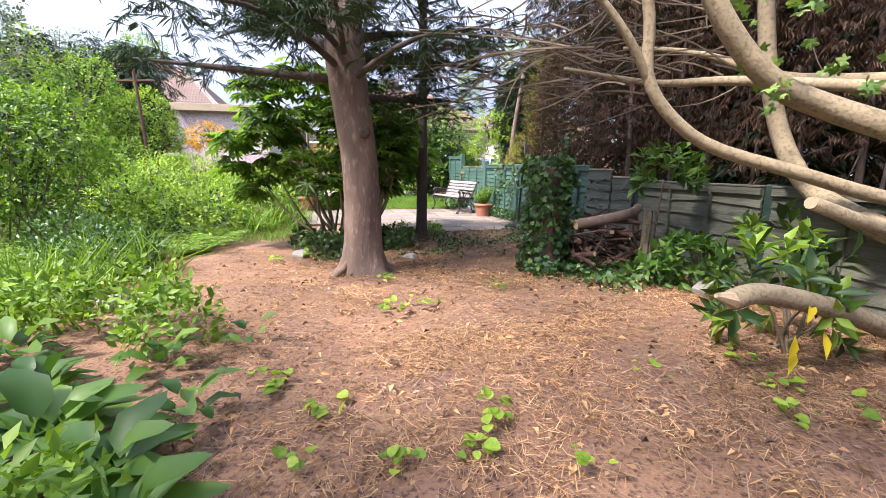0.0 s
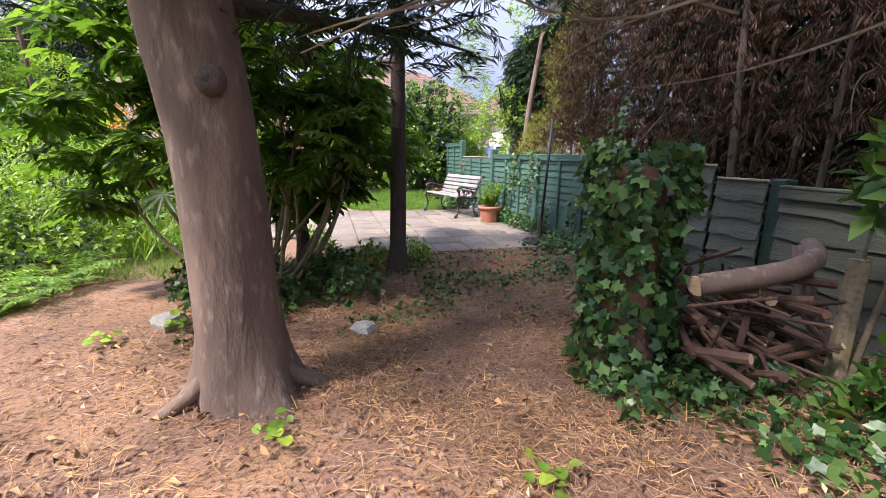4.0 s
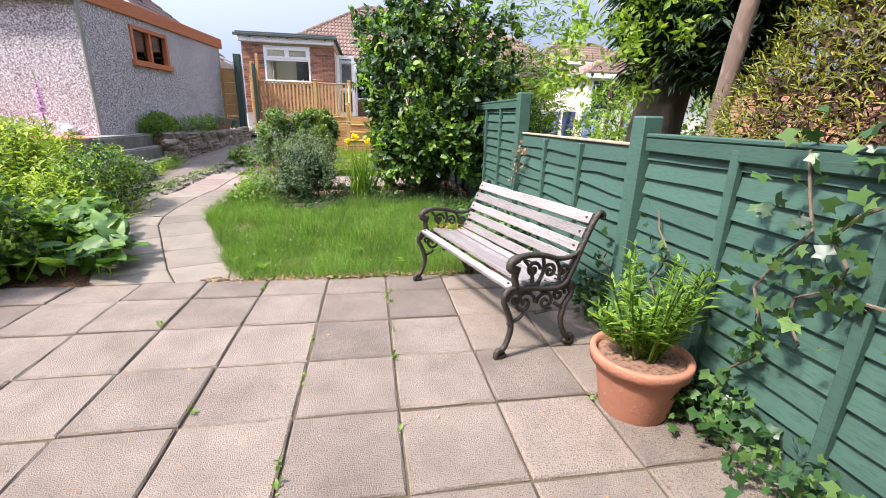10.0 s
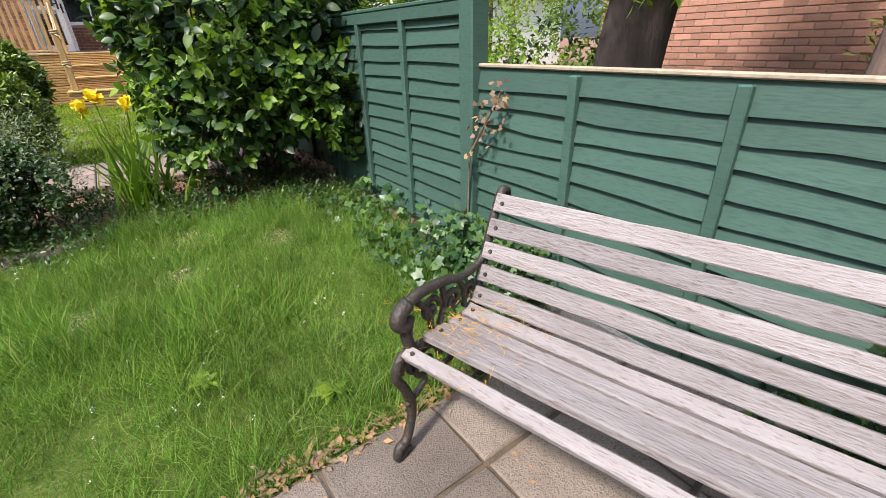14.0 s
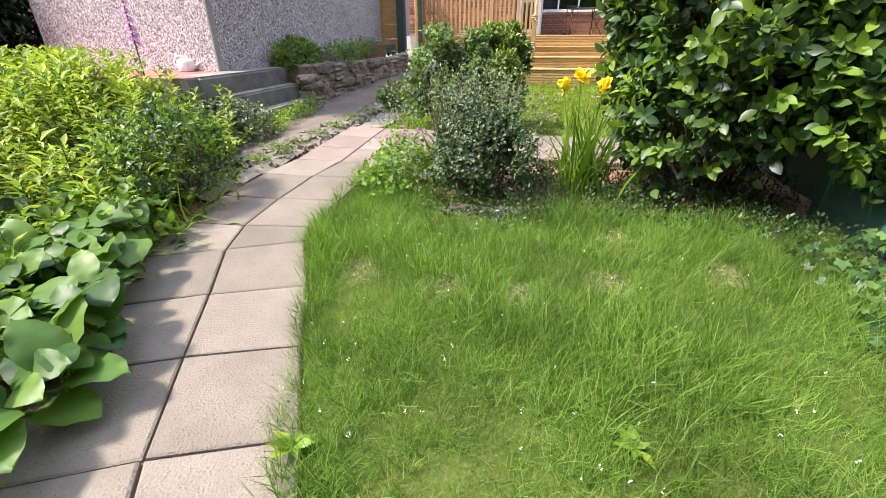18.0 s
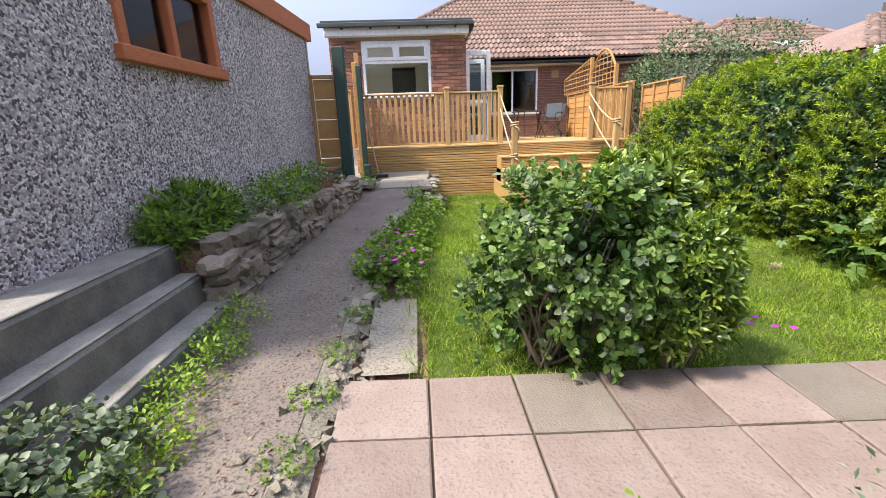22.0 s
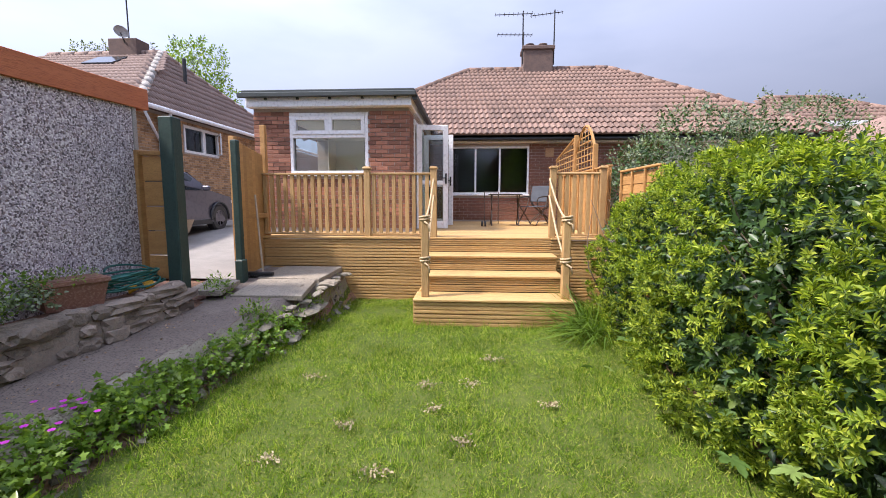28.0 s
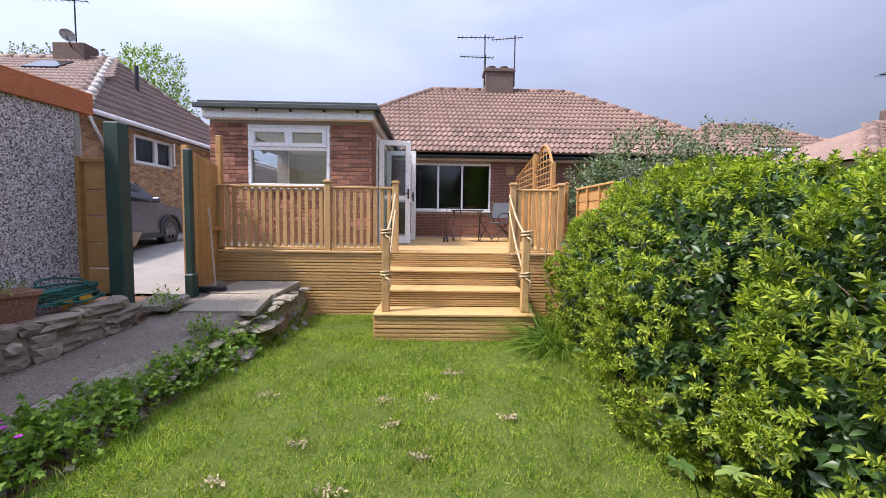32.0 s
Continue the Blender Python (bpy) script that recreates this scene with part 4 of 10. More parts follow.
aerial("television_aerial", 2.72, 21.3, 6.5, 8.25, 1.3, 178, "thin dark television aerial on the chimney")
aerial("television_aerial", 2.74, 21.25, 7.0, 7.55, 1.2, 184, "thin dark television aerial on the chimney")
aerial("television_aerial", 3.8, 21.4, 6.5, 8.3, 1.1, 165, "thin dark television aerial on the chimney")

# ---- deck ----
DZ, DY = 1.255, 12.36
deck = thing("deck", "raised new softwood deck with grooved fascia boards", "deck")


def groove_board(x0, x1, z0, z1, y, parent, name="fascia_board"):
    """A grooved deck board standing on edge, facing -y."""
    n = 3
    h = (z1 - z0)
    prof = []
    for k in range(n):
        a, b = z0 + h * k / n, z0 + h * (k + 1) / n
        prof += [(y + 0.014, a + 0.0005), (y + 0.012, a + h / n * 0.14), (y, a + h / n * 0.2), (y, b - h / n * 0.2), (y + 0.012, b - h / n * 0.14), (y + 0.014, b - 0.0005)]
    vs = [(x0, p, q) for p, q in prof] + [(x1, p, q) for p, q in prof]
    k = len(prof)
    fs = [(i, i + k, i + k + 1, i + 1) for i in range(k - 1)]
    vs += [(x0, y + 0.026, z0), (x0, y + 0.026, z1), (x1, y + 0.026, z0), (x1, y + 0.026, z1)]
    m = 2 * k
    fs += [tuple(range(k)) + (m + 1, m), tuple(range(k, 2 * k))[::-1] + (m + 2, m + 3), (k - 1, 2 * k - 1, m + 3, m + 1)]
    return part(name, Geo().add(vs, fs), M_DECK, parent)


for x0, x1 in ((-2.45, 0.33), (2.2, 2.98)):
    z = 0.2
    while z < DZ - 0.1:
        groove_board(x0, x1, z, min(z + 0.14, DZ - 0.03), DY, deck)
        z += 0.146
part("edge_board", Geo().span((-2.46, DY - 0.025, DZ - 0.03), (0.33, DY + 0.12, DZ + 0.004), 0.006), M_DECK, deck)
part("edge_board", Geo().span((2.2, DY - 0.025, DZ - 0.03), (2.99, DY + 0.12, DZ + 0.004), 0.006), M_DECK, deck)
y = DY + 0.125
while y < WY - 0.1:
    x1 = 3.02
    x0 = -2.46 if y < EY - 0.16 else EX1 + 0.02
    part("floor_board", Geo().span((x0, y, DZ - 0.028), (x1, y + 0.138, DZ), 0.004), M_DECK, deck)
    y += 0.144
part("floor_board", Geo().span((0.33, DY - 0.0, DZ - 0.028), (2.2, DY + 0.12, DZ + 0.002), 0.006), M_DECK, deck)
# upright dark sheet behind the boards; the shade under the deck is its colour
part("deck_underside", Geo().span((-2.4, DY + 0.04, 0.1), (2.95, DY + 0.1, DZ - 0.05)), M_DARK, deck)


def deck_post(x, y, z0, z1, parent, cap=True):
    p = part("post", Geo().span((x - 0.047, y - 0.047, z0), (x + 0.047, y + 0.047, z1 - 0.04), 0.008), M_POST, parent)
    if cap:
        part("cap", Geo().span((x - 0.062, y - 0.062, z1 - 0.04), (x + 0.062, y + 0.062, z1 - 0.015), 0.006).span((x - 0.05, y - 0.05, z1 - 0.015), (x + 0.05, y + 0.05, z1), 0.01), M_POST, p)
    return p


PY = DY + 0.06
for x in (-2.5, -0.64, 0.40, 2.22, 2.96):
    deck_post(x, PY, DZ, 2.345, deck)
for x0, x1 in ((-2.45, -0.69), (-0.59, 0.35), (2.27, 2.91)):
    part("handrail", Geo().span((x0, PY - 0.035, 2.215), (x1, PY + 0.035, 2.25), 0.008), M_POST, deck)
    part("bottom_rail", Geo().span((x0, PY - 0.025, DZ + 0.03), (x1, PY + 0.025, DZ + 0.06), 0.006), M_POST, deck)
    n = int(round((x1 - x0) / 0.107))
    for k in range(n):
        x = x0 + (k + 0.5) * (x1 - x0) / n
        part("baluster", Geo().span((x - 0.028, PY - 0.02, DZ + 0.06), (x + 0.028, PY + 0.02, 2.215), 0.004), M_POST, deck)
# steps
steps = thing("deck_steps", "wide new timber steps with grooved risers and rope handrails", "steps")
SX0, SX1 = 0.33, 2.2
for k, (y0, y1, z0, z1) in enumerate(((10.95, 11.42, 0.25, 0.60), (11.42, 11.88, 0.60, 0.82), (11.88, 12.34, 0.82, 1.03))):
    a, b = (SX0 - 0.06, SX1 + 0.06) if k == 0 else (SX0, SX1)
    h = (z1 - 0.03 - z0) / 2
    for j in range(2):
        groove_board(a, b, z0 + j * h + 0.002, z0 + (j + 1) * h - 0.004, y0 + 0.02, steps, "riser_board")
    for j in range(3):
        w = (y1 - y0 + 0.01) / 3
        part("tread_board", Geo().span((a - 0.01, y0 + j * w, z1 - 0.03), (b + 0.01, y0 + (j + 1) * w - 0.005, z1), 0.005), M_DECK, steps)
    for x in (a, b):
        part("side_board", Geo().span((x - 0.012, y0 + 0.03, 0.2), (x + 0.012, DY, z1 - 0.03), 0.004), M_DECK, steps)
h = (DZ - 0.03 - 1.03) / 2
for j in range(2):
    groove_board(SX0, SX1, 1.03 + j * h + 0.002, 1.03 + (j + 1) * h - 0.004, DY, steps, "riser_board")
for x in (0.40, 2.16):
    p = deck_post(x, 11.12, 0.6, 1.66, steps, False)
    for zt, zb in ((2.2, 1.62), (1.95, 1.1)):
        a, b = Vector((x, PY - 0.05, zt - 0.05)), Vector((x, 11.06, zb - 0.06))
        pts = [a.lerp(b, k / 12) - Vector((0, 0, 0.09 * math.sin(math.pi * k / 12))) for k in range(13)]
        part("rope", Geo().tube(pts, 0.014, 8), M_ROPE, steps, "swagged manila rope", True)
        pts = [(x + 0.06 * math.cos(q), 11.12 + 0.06 * math.sin(q), zb - 0.06 + 0.006 * q) for q in np.linspace(0, 12.6, 26)]
        part("knot", Geo().tube(pts, 0.014, 6).tube([b, b + Vector((0.05, -0.02, -0.03)), b + Vector((0.06, -0.03, -0.12))], 0.013, 6), M_ROPE, p, "rope coiled round the post", True)

# boundary fence and trellis beside the deck
for y0, y1, zt in ((12.5, 14.4, 2.34), (14.45, 16.3, 2.36), (11.05, 12.4, 2.24)):
    fp = thing("lap_fence", "golden new lap fence panel beside the deck", "fence", group="golden fence panels")
    x = 3.1 if y0 > 12.45 else 3.24
    zb = 1.2 if y0 > 12.45 else 0.3
    z = zb
    while z < zt - 0.05:
        part("lap_board", Geo().span((x - 0.012, y0, z), (x + 0.004, y1, min(z + 0.16, zt)), 0.003, Matrix.Translation((x, 0, z)) @ Matrix.Rotation(radians(4), 4, "Y") @ Matrix.Translation((-x, 0, -z))), M_PANEL, fp)
        z += 0.135
    for y in (y0 + 0.03, (2 * y0 + y1) / 3, (y0 + 2 * y1) / 3, y1 - 0.03):
        part("batten", Geo().span((x - 0.04, y - 0.02, zb), (x - 0.012, y + 0.02, zt), 0.004), M_PANEL, fp)
    part("cap_rail", Geo().span((x - 0.045, y0, zt), (x + 0.03, y1, zt + 0.03), 0.006), M_PANEL, fp)
for y0, y1, zt in ((13.35, 14.6, 3.18), (14.7, 16.6, 3.1)):
    tr = thing("trellis", "arched golden lattice trellis above the fence", "trellis", group="lattice trellis panels")
    n = int((y1 - y0) / 0.19)

    def arch(y):
        k = (y - y0) / (y1 - y0)
        return zt - 0.42 * (2 * k - 1) ** 2 if y0 < 14 else zt - 0.3 * k
    for k in range(n + 1):
        y = y0 + (y1 - y0) * k / n
        part("upright_lath", Geo().span((3.07, y - 0.011, 2.36), (3.078, y + 0.011, arch(y)), 0.002), M_PANEL, tr)
    z = 2.42
    while z < zt - 0.05:
        ys = [y for y in np.linspace(y0, y1, 40) if arch(y) > z]
        if ys:
            part("cross_lath", Geo().span((3.08, ys[0], z - 0.011), (3.088, ys[-1], z + 0.011), 0.002), M_PANEL, tr)
        z += 0.115
    part("arch_rail", Geo().tube([(3.078, y, arch(y)) for y in np.linspace(y0, y1, 16)], 0.026, 6), M_PANEL, tr)
    part("trellis_post", Geo().span((3.04, y0 - 0.08, 1.2), (3.12, y0 - 0.0, arch(y0) + 0.02), 0.006), M_PANEL, tr)

# ---- garage ----
GA, GB = Vector((-3.2486, 5.615, 0)), Vector((-2.76, 10.42, 0))
gdir = (GB - GA).normalized()
gout = Vector((gdir.y, -gdir.x, 0))
GM = Matrix(((gout.x, gdir.x, 0, GA.x), (gout.y, gdir.y, 0, GA.y), (0, 0, 1, 0), (0, 0, 0, 1)))   # x out of the wall, y along it
GL = (GB - GA).length
garage = thing("garage", "flat-roofed pebbledash garage with an orange fascia", "garage")
WA, WB, WZ0, WZ1 = 1.2, 2.37, 2.07, 2.72
for a, b in (((-0.15, 0, 0.3), (0, WA, 2.88)), ((-0.15, WB, 0.3), (0, GL, 2.88)), ((-0.15, WA, 0.3), (0, WB, WZ0)), ((-0.15, WA, WZ1), (0, WB, 2.88)), ((-2.82, 0.0, 0.3), (-0.15, 0.15, 2.88)), ((-2.82, 0.15, 0.3), (-2.67, GL, 2.88)), ((-2.67, GL - 0.15, 0.3), (-0.15, GL, 2.88))):
    part("wall", Geo().span(a, b), M_PEB, garage, "grey and white pebbledash wall", at=GM)
part("corner_strip", Geo().span((-0.01, -0.03, 0.85), (0.02, 0.05, 2.86), 0.006), M_CONCRETE, garage, "pale concrete corner strip", at=GM)
part("end_strip", Geo().span((-0.02, GL - 0.045, 0.85), (0.012, GL + 0.01, 2.87), 0.006), M_CONCRETE, garage, "pale concrete edge strip", at=GM)
part("fascia_board", Geo().span((0.0, -0.15, 2.84), (0.035, GL + 0.16, 3.07), 0.006), M_ORANGE, garage, "orange stained fascia board", at=GM)
part("fascia_board", Geo().span((-2.92, -0.19, 2.84), (0.035, -0.152, 3.07), 0.006), M_RAW, garage, "pale weathered fascia board", at=GM)
part("fascia_board", Geo().span((-0.2, GL + 0.125, 2.84), (-0.002, GL + 0.16, 3.07), 0.006), M_ORANGE, garage, at=GM)
part("roof", Geo().span((-2.92, -0.13, 3.0), (-0.004, GL + 0.12, 3.05), 0.01), M_FELT, garage, "grey felt garage roof", at=GM)
gw = part("window", Geo().span((-0.1, WA - 0.05, WZ0 - 0.03), (0.06, WB + 0.05, WZ0 + 0.07), 0.008), M_ORANGE, garage, "orange stained window with a deep sill", at=GM)
for ya, yb in ((WA, WA + 0.07), (WB - 0.07, WB)):
    part("jamb", Geo().span((-0.1, ya, WZ0 + 0.07), (0.03, yb, WZ1), 0.006), M_ORANGE, gw)
part("head_rail", Geo().span((-0.1, WA + 0.07, WZ1 - 0.07), (0.03, WB - 0.07, WZ1), 0.006), M_ORANGE, gw)
part("mullion", Geo().span((-0.08, 1.75, WZ0 + 0.07), (0.02, 1.81, WZ1 - 0.07), 0.006), M_ORANGE, gw)
pane = part("pane", Geo().span((-0.05, WA + 0.03, WZ0 + 0.03), (-0.044, WB - 0.03, WZ1 - 0.03)), M_GLASS, gw)
pane.visible_shadow = False
for k in range(5):
    part("blind_slat", Geo().span((-0.12, WA + 0.06, WZ0 + 0.07 + 0.115 * k), (-0.105, WB - 0.06, WZ0 + 0.17 + 0.115 * k), 0.004), M_DEADWOOD, gw, "brown boards behind the glass")


# ---- garden fence ----
FX = 2.52
FENCES = []


def fence_panel(y0, y1, ztop, material, label, group, zb=0.05, boards=12, cap=True, ribs=2, wave=0.0, x=FX, seed=1):
    """A lap panel along y, seen from -x: boards, ribs, cap."""
    fp = thing("lap_fence", label, "fence", group=group)
    h = (ztop - zb) / boards
    g0 = np.random.default_rng(seed)
    for k in range(boards):
        n = 10
        vs = []
        for j in range(n + 1):
            y = y0 + (y1 - y0) * j / n
            w = wave * math.sin(j * 0.9 + k * 1.7 + seed) + g0.normal() * wave * 0.4
            za, zc = zb + k * h - 0.014 + w, zb + (k + 1) * h + w * 0.6
            vs += [(x - 0.03, y, za), (x - 0.008, y, zc), (x + 0.004, y, zc), (x - 0.014, y, za)]
        fs = []
        for j in range(n):
            for q in range(4):
                fs.append((4 * j + q, 4 * j + (q + 1) % 4, 4 * j + 4 + (q + 1) % 4, 4 * j + 4 + q))
        fs += [(0, 3, 2, 1), (4 * n, 4 * n + 1, 4 * n + 2, 4 * n + 3)]
        part("lap_board", Geo().add(vs, fs), material, fp)
    for k in range(ribs):
        y = y0 + (y1 - y0) * (k + 1) / (ribs + 1)
        part("rib", Geo().span((x - 0.056, y - 0.022, zb), (x - 0.02, y + 0.022, ztop - 0.02), 0.005), material, fp)
    if cap:
        part("cap_rail", Geo().span((x - 0.055, y0, ztop - 0.07), (x - 0.015, y1, ztop + 0.0), 0.005).span((x - 0.06, y0, ztop), (x + 0.03, y1, ztop + 0.022), 0.005), material, fp)
    else:
        part("raw_edge", Geo().span((x - 0.026, y0, ztop - 0.005), (x + 0.014, y1, ztop + 0.014), 0.005), M_RAW, fp, "unpainted pale top edge")
    FENCES.append(fp)
    return fp


def fence_post(y, z1, material, label, w=0.11, x=FX, z0=-0.05):
    return part("fence_post", Geo().span((x - 0.075, y - w / 2, z0), (x + 0.045, y + w / 2, z1), 0.01), material, FENCES[-1], label)


GL1 = "green painted lap fence panel beside the patio"
fence_panel(-0.04, 1.88, 1.15, M_GREEN, "green lap fence panel with raw top edge behind the bench", "green fence panels", cap=False, wave=0.009, seed=2)
fence_panel(-1.94, -0.16, 1.2, M_GREEN, GL1, "green fence panels", seed=3, wave=0.004)
fence_panel(-3.86, -2.04, 1.2, M_GREEN, GL1, "green fence panels", seed=4, wave=0.004)
fence_panel(-4.62, -3.96, 1.18, M_GREEN, GL1, "green fence panels", seed=5, wave=0.003, ribs=1)
fence_panel(1.98, 3.8, 1.46, M_GREEN, "tall green lap fence panel in the shade of the shrub", "green fence panels", zb=0.12, boards=14, seed=6, wave=0.004)
fence_panel(3.9, 5.7, 1.6, M_GREEN, "tall green lap fence panel behind the shrub", "green fence panels", zb=0.2, boards=14, seed=16, wave=0.004)
for y, z in ((-0.09, 1.31), (-1.99, 1.225), (-3.91, 1.24), (1.92, 1.53), (3.85, 1.6)):
    fence_post(y, z, M_GREEN, "green painted timber fence post")
GL2 = "weathered grey lap fence panel with warped boards"
fence_panel(-5.2, -4.66, 1.14, M_GREY, GL2, "grey fence panels", boards=8, seed=7, wave=0.012, cap=False, ribs=0, x=2.44)
fence_panel(-5.66, -5.24, 1.04, M_GREY, GL2, "grey fence panels", boards=7, seed=8, wave=0.012, cap=False, ribs=0, x=2.44)
fence_panel(-7.4, -5.78, 1.0, M_GREY, GL2, "grey fence panels", boards=6, seed=9, wave=0.014, ribs=2, x=2.44)
fence_panel(-9.3, -7.5, 1.0, M_GREY, GL2, "grey fence panels", boards=6, seed=10, wave=0.014, ribs=2, x=2.44)
fence_panel(-11.2, -9.35, 1.0, M_GREY, GL2, "grey fence panels", boards=6, seed=11, wave=0.014, ribs=2, x=2.44)
for y, z in ((-5.72, 1.06), (-7.45, 1.03)):
    fence_post(y, z, M_GREENDK, "dark green painted timber post")
# gravel board along the foot
tagged(part("gravel_board", Geo().span((FX - 0.05, -4.6, -0.04), (FX + 0.02, 1.9, 0.05), 0.008), M_CONCRETE), "pale concrete gravel board under the fence", "fence")

# gate posts by the garage
for x, y, z, w, n in ((-2.31, 10.34, 2.72, 0.16, 2), (-2.17, 11.38, 2.62, 0.09, 1)):
    gp = thing("gate_post", "dark green painted timber gate post", "gate post", group="gate posts")
    part("post", Geo().span((x - w / 2, y - w / 2, 0.6), (x + w / 2, y + w / 2, z), 0.012), M_GREENDK, gp)
    if n == 1:
        part("base_block", Geo().span((x - 0.02, y - 0.12, 0.6), (x + 0.09, y + 0.02, 1.02), 0.012), M_GREENDK, gp)
gs = thing("infill_fence", "golden boarded infill panel between garage and gate", "fence")
for k in range(5):
    part("board", Geo().span((-2.72, 10.42, 0.92 + 0.28 * k), (-2.39, 10.44, 1.19 + 0.28 * k), 0.005), M_PANEL, gs)
part("frame_post", Geo().span((-2.79, 10.36, 0.85), (-2.73, 10.46, 2.38), 0.006).span((-2.73, 10.39, 2.32), (-2.42, 10.46, 2.37), 0.006), M_PANEL, gs)
sf = thing("side_fence", "golden vertical boarded fence beside the gate", "fence")
for k in range(9):
    y = 11.5 + 0.105 * k
    part("board", Geo().span((-2.25 - 0.012 * k, y, 0.7), (-2.225 - 0.012 * k, y + 0.1, 2.62 - 0.01 * k), 0.004), M_PANEL, sf)
part("corner_post", Geo().span((-2.28, 11.42, 0.7), (-2.2, 11.5, 2.68), 0.006), M_PANEL, sf)
part("end_post", Geo().span((-2.36, 12.46, 0.7), (-2.28, 12.54, 3.0), 0.006), M_PANEL, sf)
part("mid_rail", Geo().span((-2.32, 11.5, 1.55), (-2.26, 12.46, 1.62), 0.004), M_PANEL, sf)


# ---- garden bench ----
def curve(pts, n=24):
    """A smooth line through points."""
    pts = [Vector(p) for p in pts]
    out = []
    m = len(pts) - 1
    for i in range(n + 1):
        u = i / n * m
        k = min(int(u), m - 1)
        t = u - k
        p0, p1, p2, p3 = pts[max(k - 1, 0)], pts[k], pts[k + 1], pts[min(k + 2, m)]
        out.append(0.5 * ((2 * p1) + (p2 - p0) * t + (2 * p0 - 5 * p1 + 4 * p2 - p3) * t * t + (3 * p1 - p0 - 3 * p2 + p3) * t ** 3))
    return out


BA, BD, BU = Vector((1.39, 0.94, 0)), Vector((0.254, -0.967, 0)), Vector((0.967, 0.254, 0))
BM = Matrix(((BD.x, BU.x, 0, BA.x), (BD.y, BU.y, 0, BA.y), (0, 0, 1, 0.004), (0, 0, 0, 1)))
BL = 1.26
bench = thing("garden_bench", "cast iron garden bench with weathered silver-grey slats", "bench", at=BM)
SEAT = curve([(0, 0.0, 0.375), (0, 0.05, 0.405), (0, 0.16, 0.405), (0, 0.29, 0.385), (0, 0.38, 0.40), (0, 0.425, 0.47), (0, 0.46, 0.56), (0, 0.50, 0.66), (0, 0.545, 0.755)], 60)
SLEN = [0.0]
for a, b in zip(SEAT, SEAT[1:]):
    SLEN.append(SLEN[-1] + (b - a).length)


def seat_at(s):
    k = int(np.searchsorted(SLEN, s)) - 1
    k = min(max(k, 0), len(SEAT) - 2)
    a, b = SEAT[k], SEAT[k + 1]
    return a.lerp(b, (s - SLEN[k]) / (SLEN[k + 1] - SLEN[k])), (b - a).normalized()


s = 0.025
for k, w in enumerate((0.045, 0.11, 0.058, 0.058, 0.06, 0.06, 0.06, 0.062, 0.066)):
    c, d = seat_at(s + w / 2)
    nrm = Vector((1, 0, 0)).cross(d)
    m = Matrix(((1, d.x, nrm.x, 0), (0, d.y, nrm.y, c.y), (0, d.z, nrm.z, c.z), (0, 0, 0, 1)))
    n = 14
    g0 = np.random.default_rng(60 + k)
    vs, fs = [], []
    for j in range(n + 1):
        x = 0.0 + BL * j / n
        e1, e2, sag = g0.normal() * 0.0012, g0.normal() * 0.0012, -0.004 * math.sin(math.pi * j / n)
        for q, h in ((-w / 2 + e1, -0.012), (-w / 2 + e1, 0.008), (-w / 2 + 0.004 + e1, 0.012), (w / 2 - 0.004 + e2, 0.012), (w / 2 + e2, 0.008), (w / 2 + e2, -0.012)):
            vs.append((x, q, h + 0.012 + sag))
    for j in range(n):
        fs += [(6 * j + q, 6 * j + (q + 1) % 6, 6 * j + 6 + (q + 1) % 6, 6 * j + 6 + q) for q in range(6)]
    fs += [tuple(range(6))[::-1], tuple(range(6 * n, 6 * n + 6))]
    sl = part("slat", Geo().add(vs, fs, m), M_BENCH, bench)
    for x in (0.03, BL - 0.03):
        part("bolt", Geo().tube([m @ Vector((x, 0, 0.02)), m @ Vector((x, 0, 0.03))], [0.009, 0.006], 8), M_IRON, sl)
    s += w + (0.05 if k == 0 else 0.0225)


def spiral(c, r, turns, x, flip=1):
    return [(x, c[0] + flip * r * (1 - k / 22) * math.cos(turns * 6.28 * k / 20), c[1] + r * (1 - k / 22) * math.sin(turns * 6.28 * k / 20)) for k in range(21)]


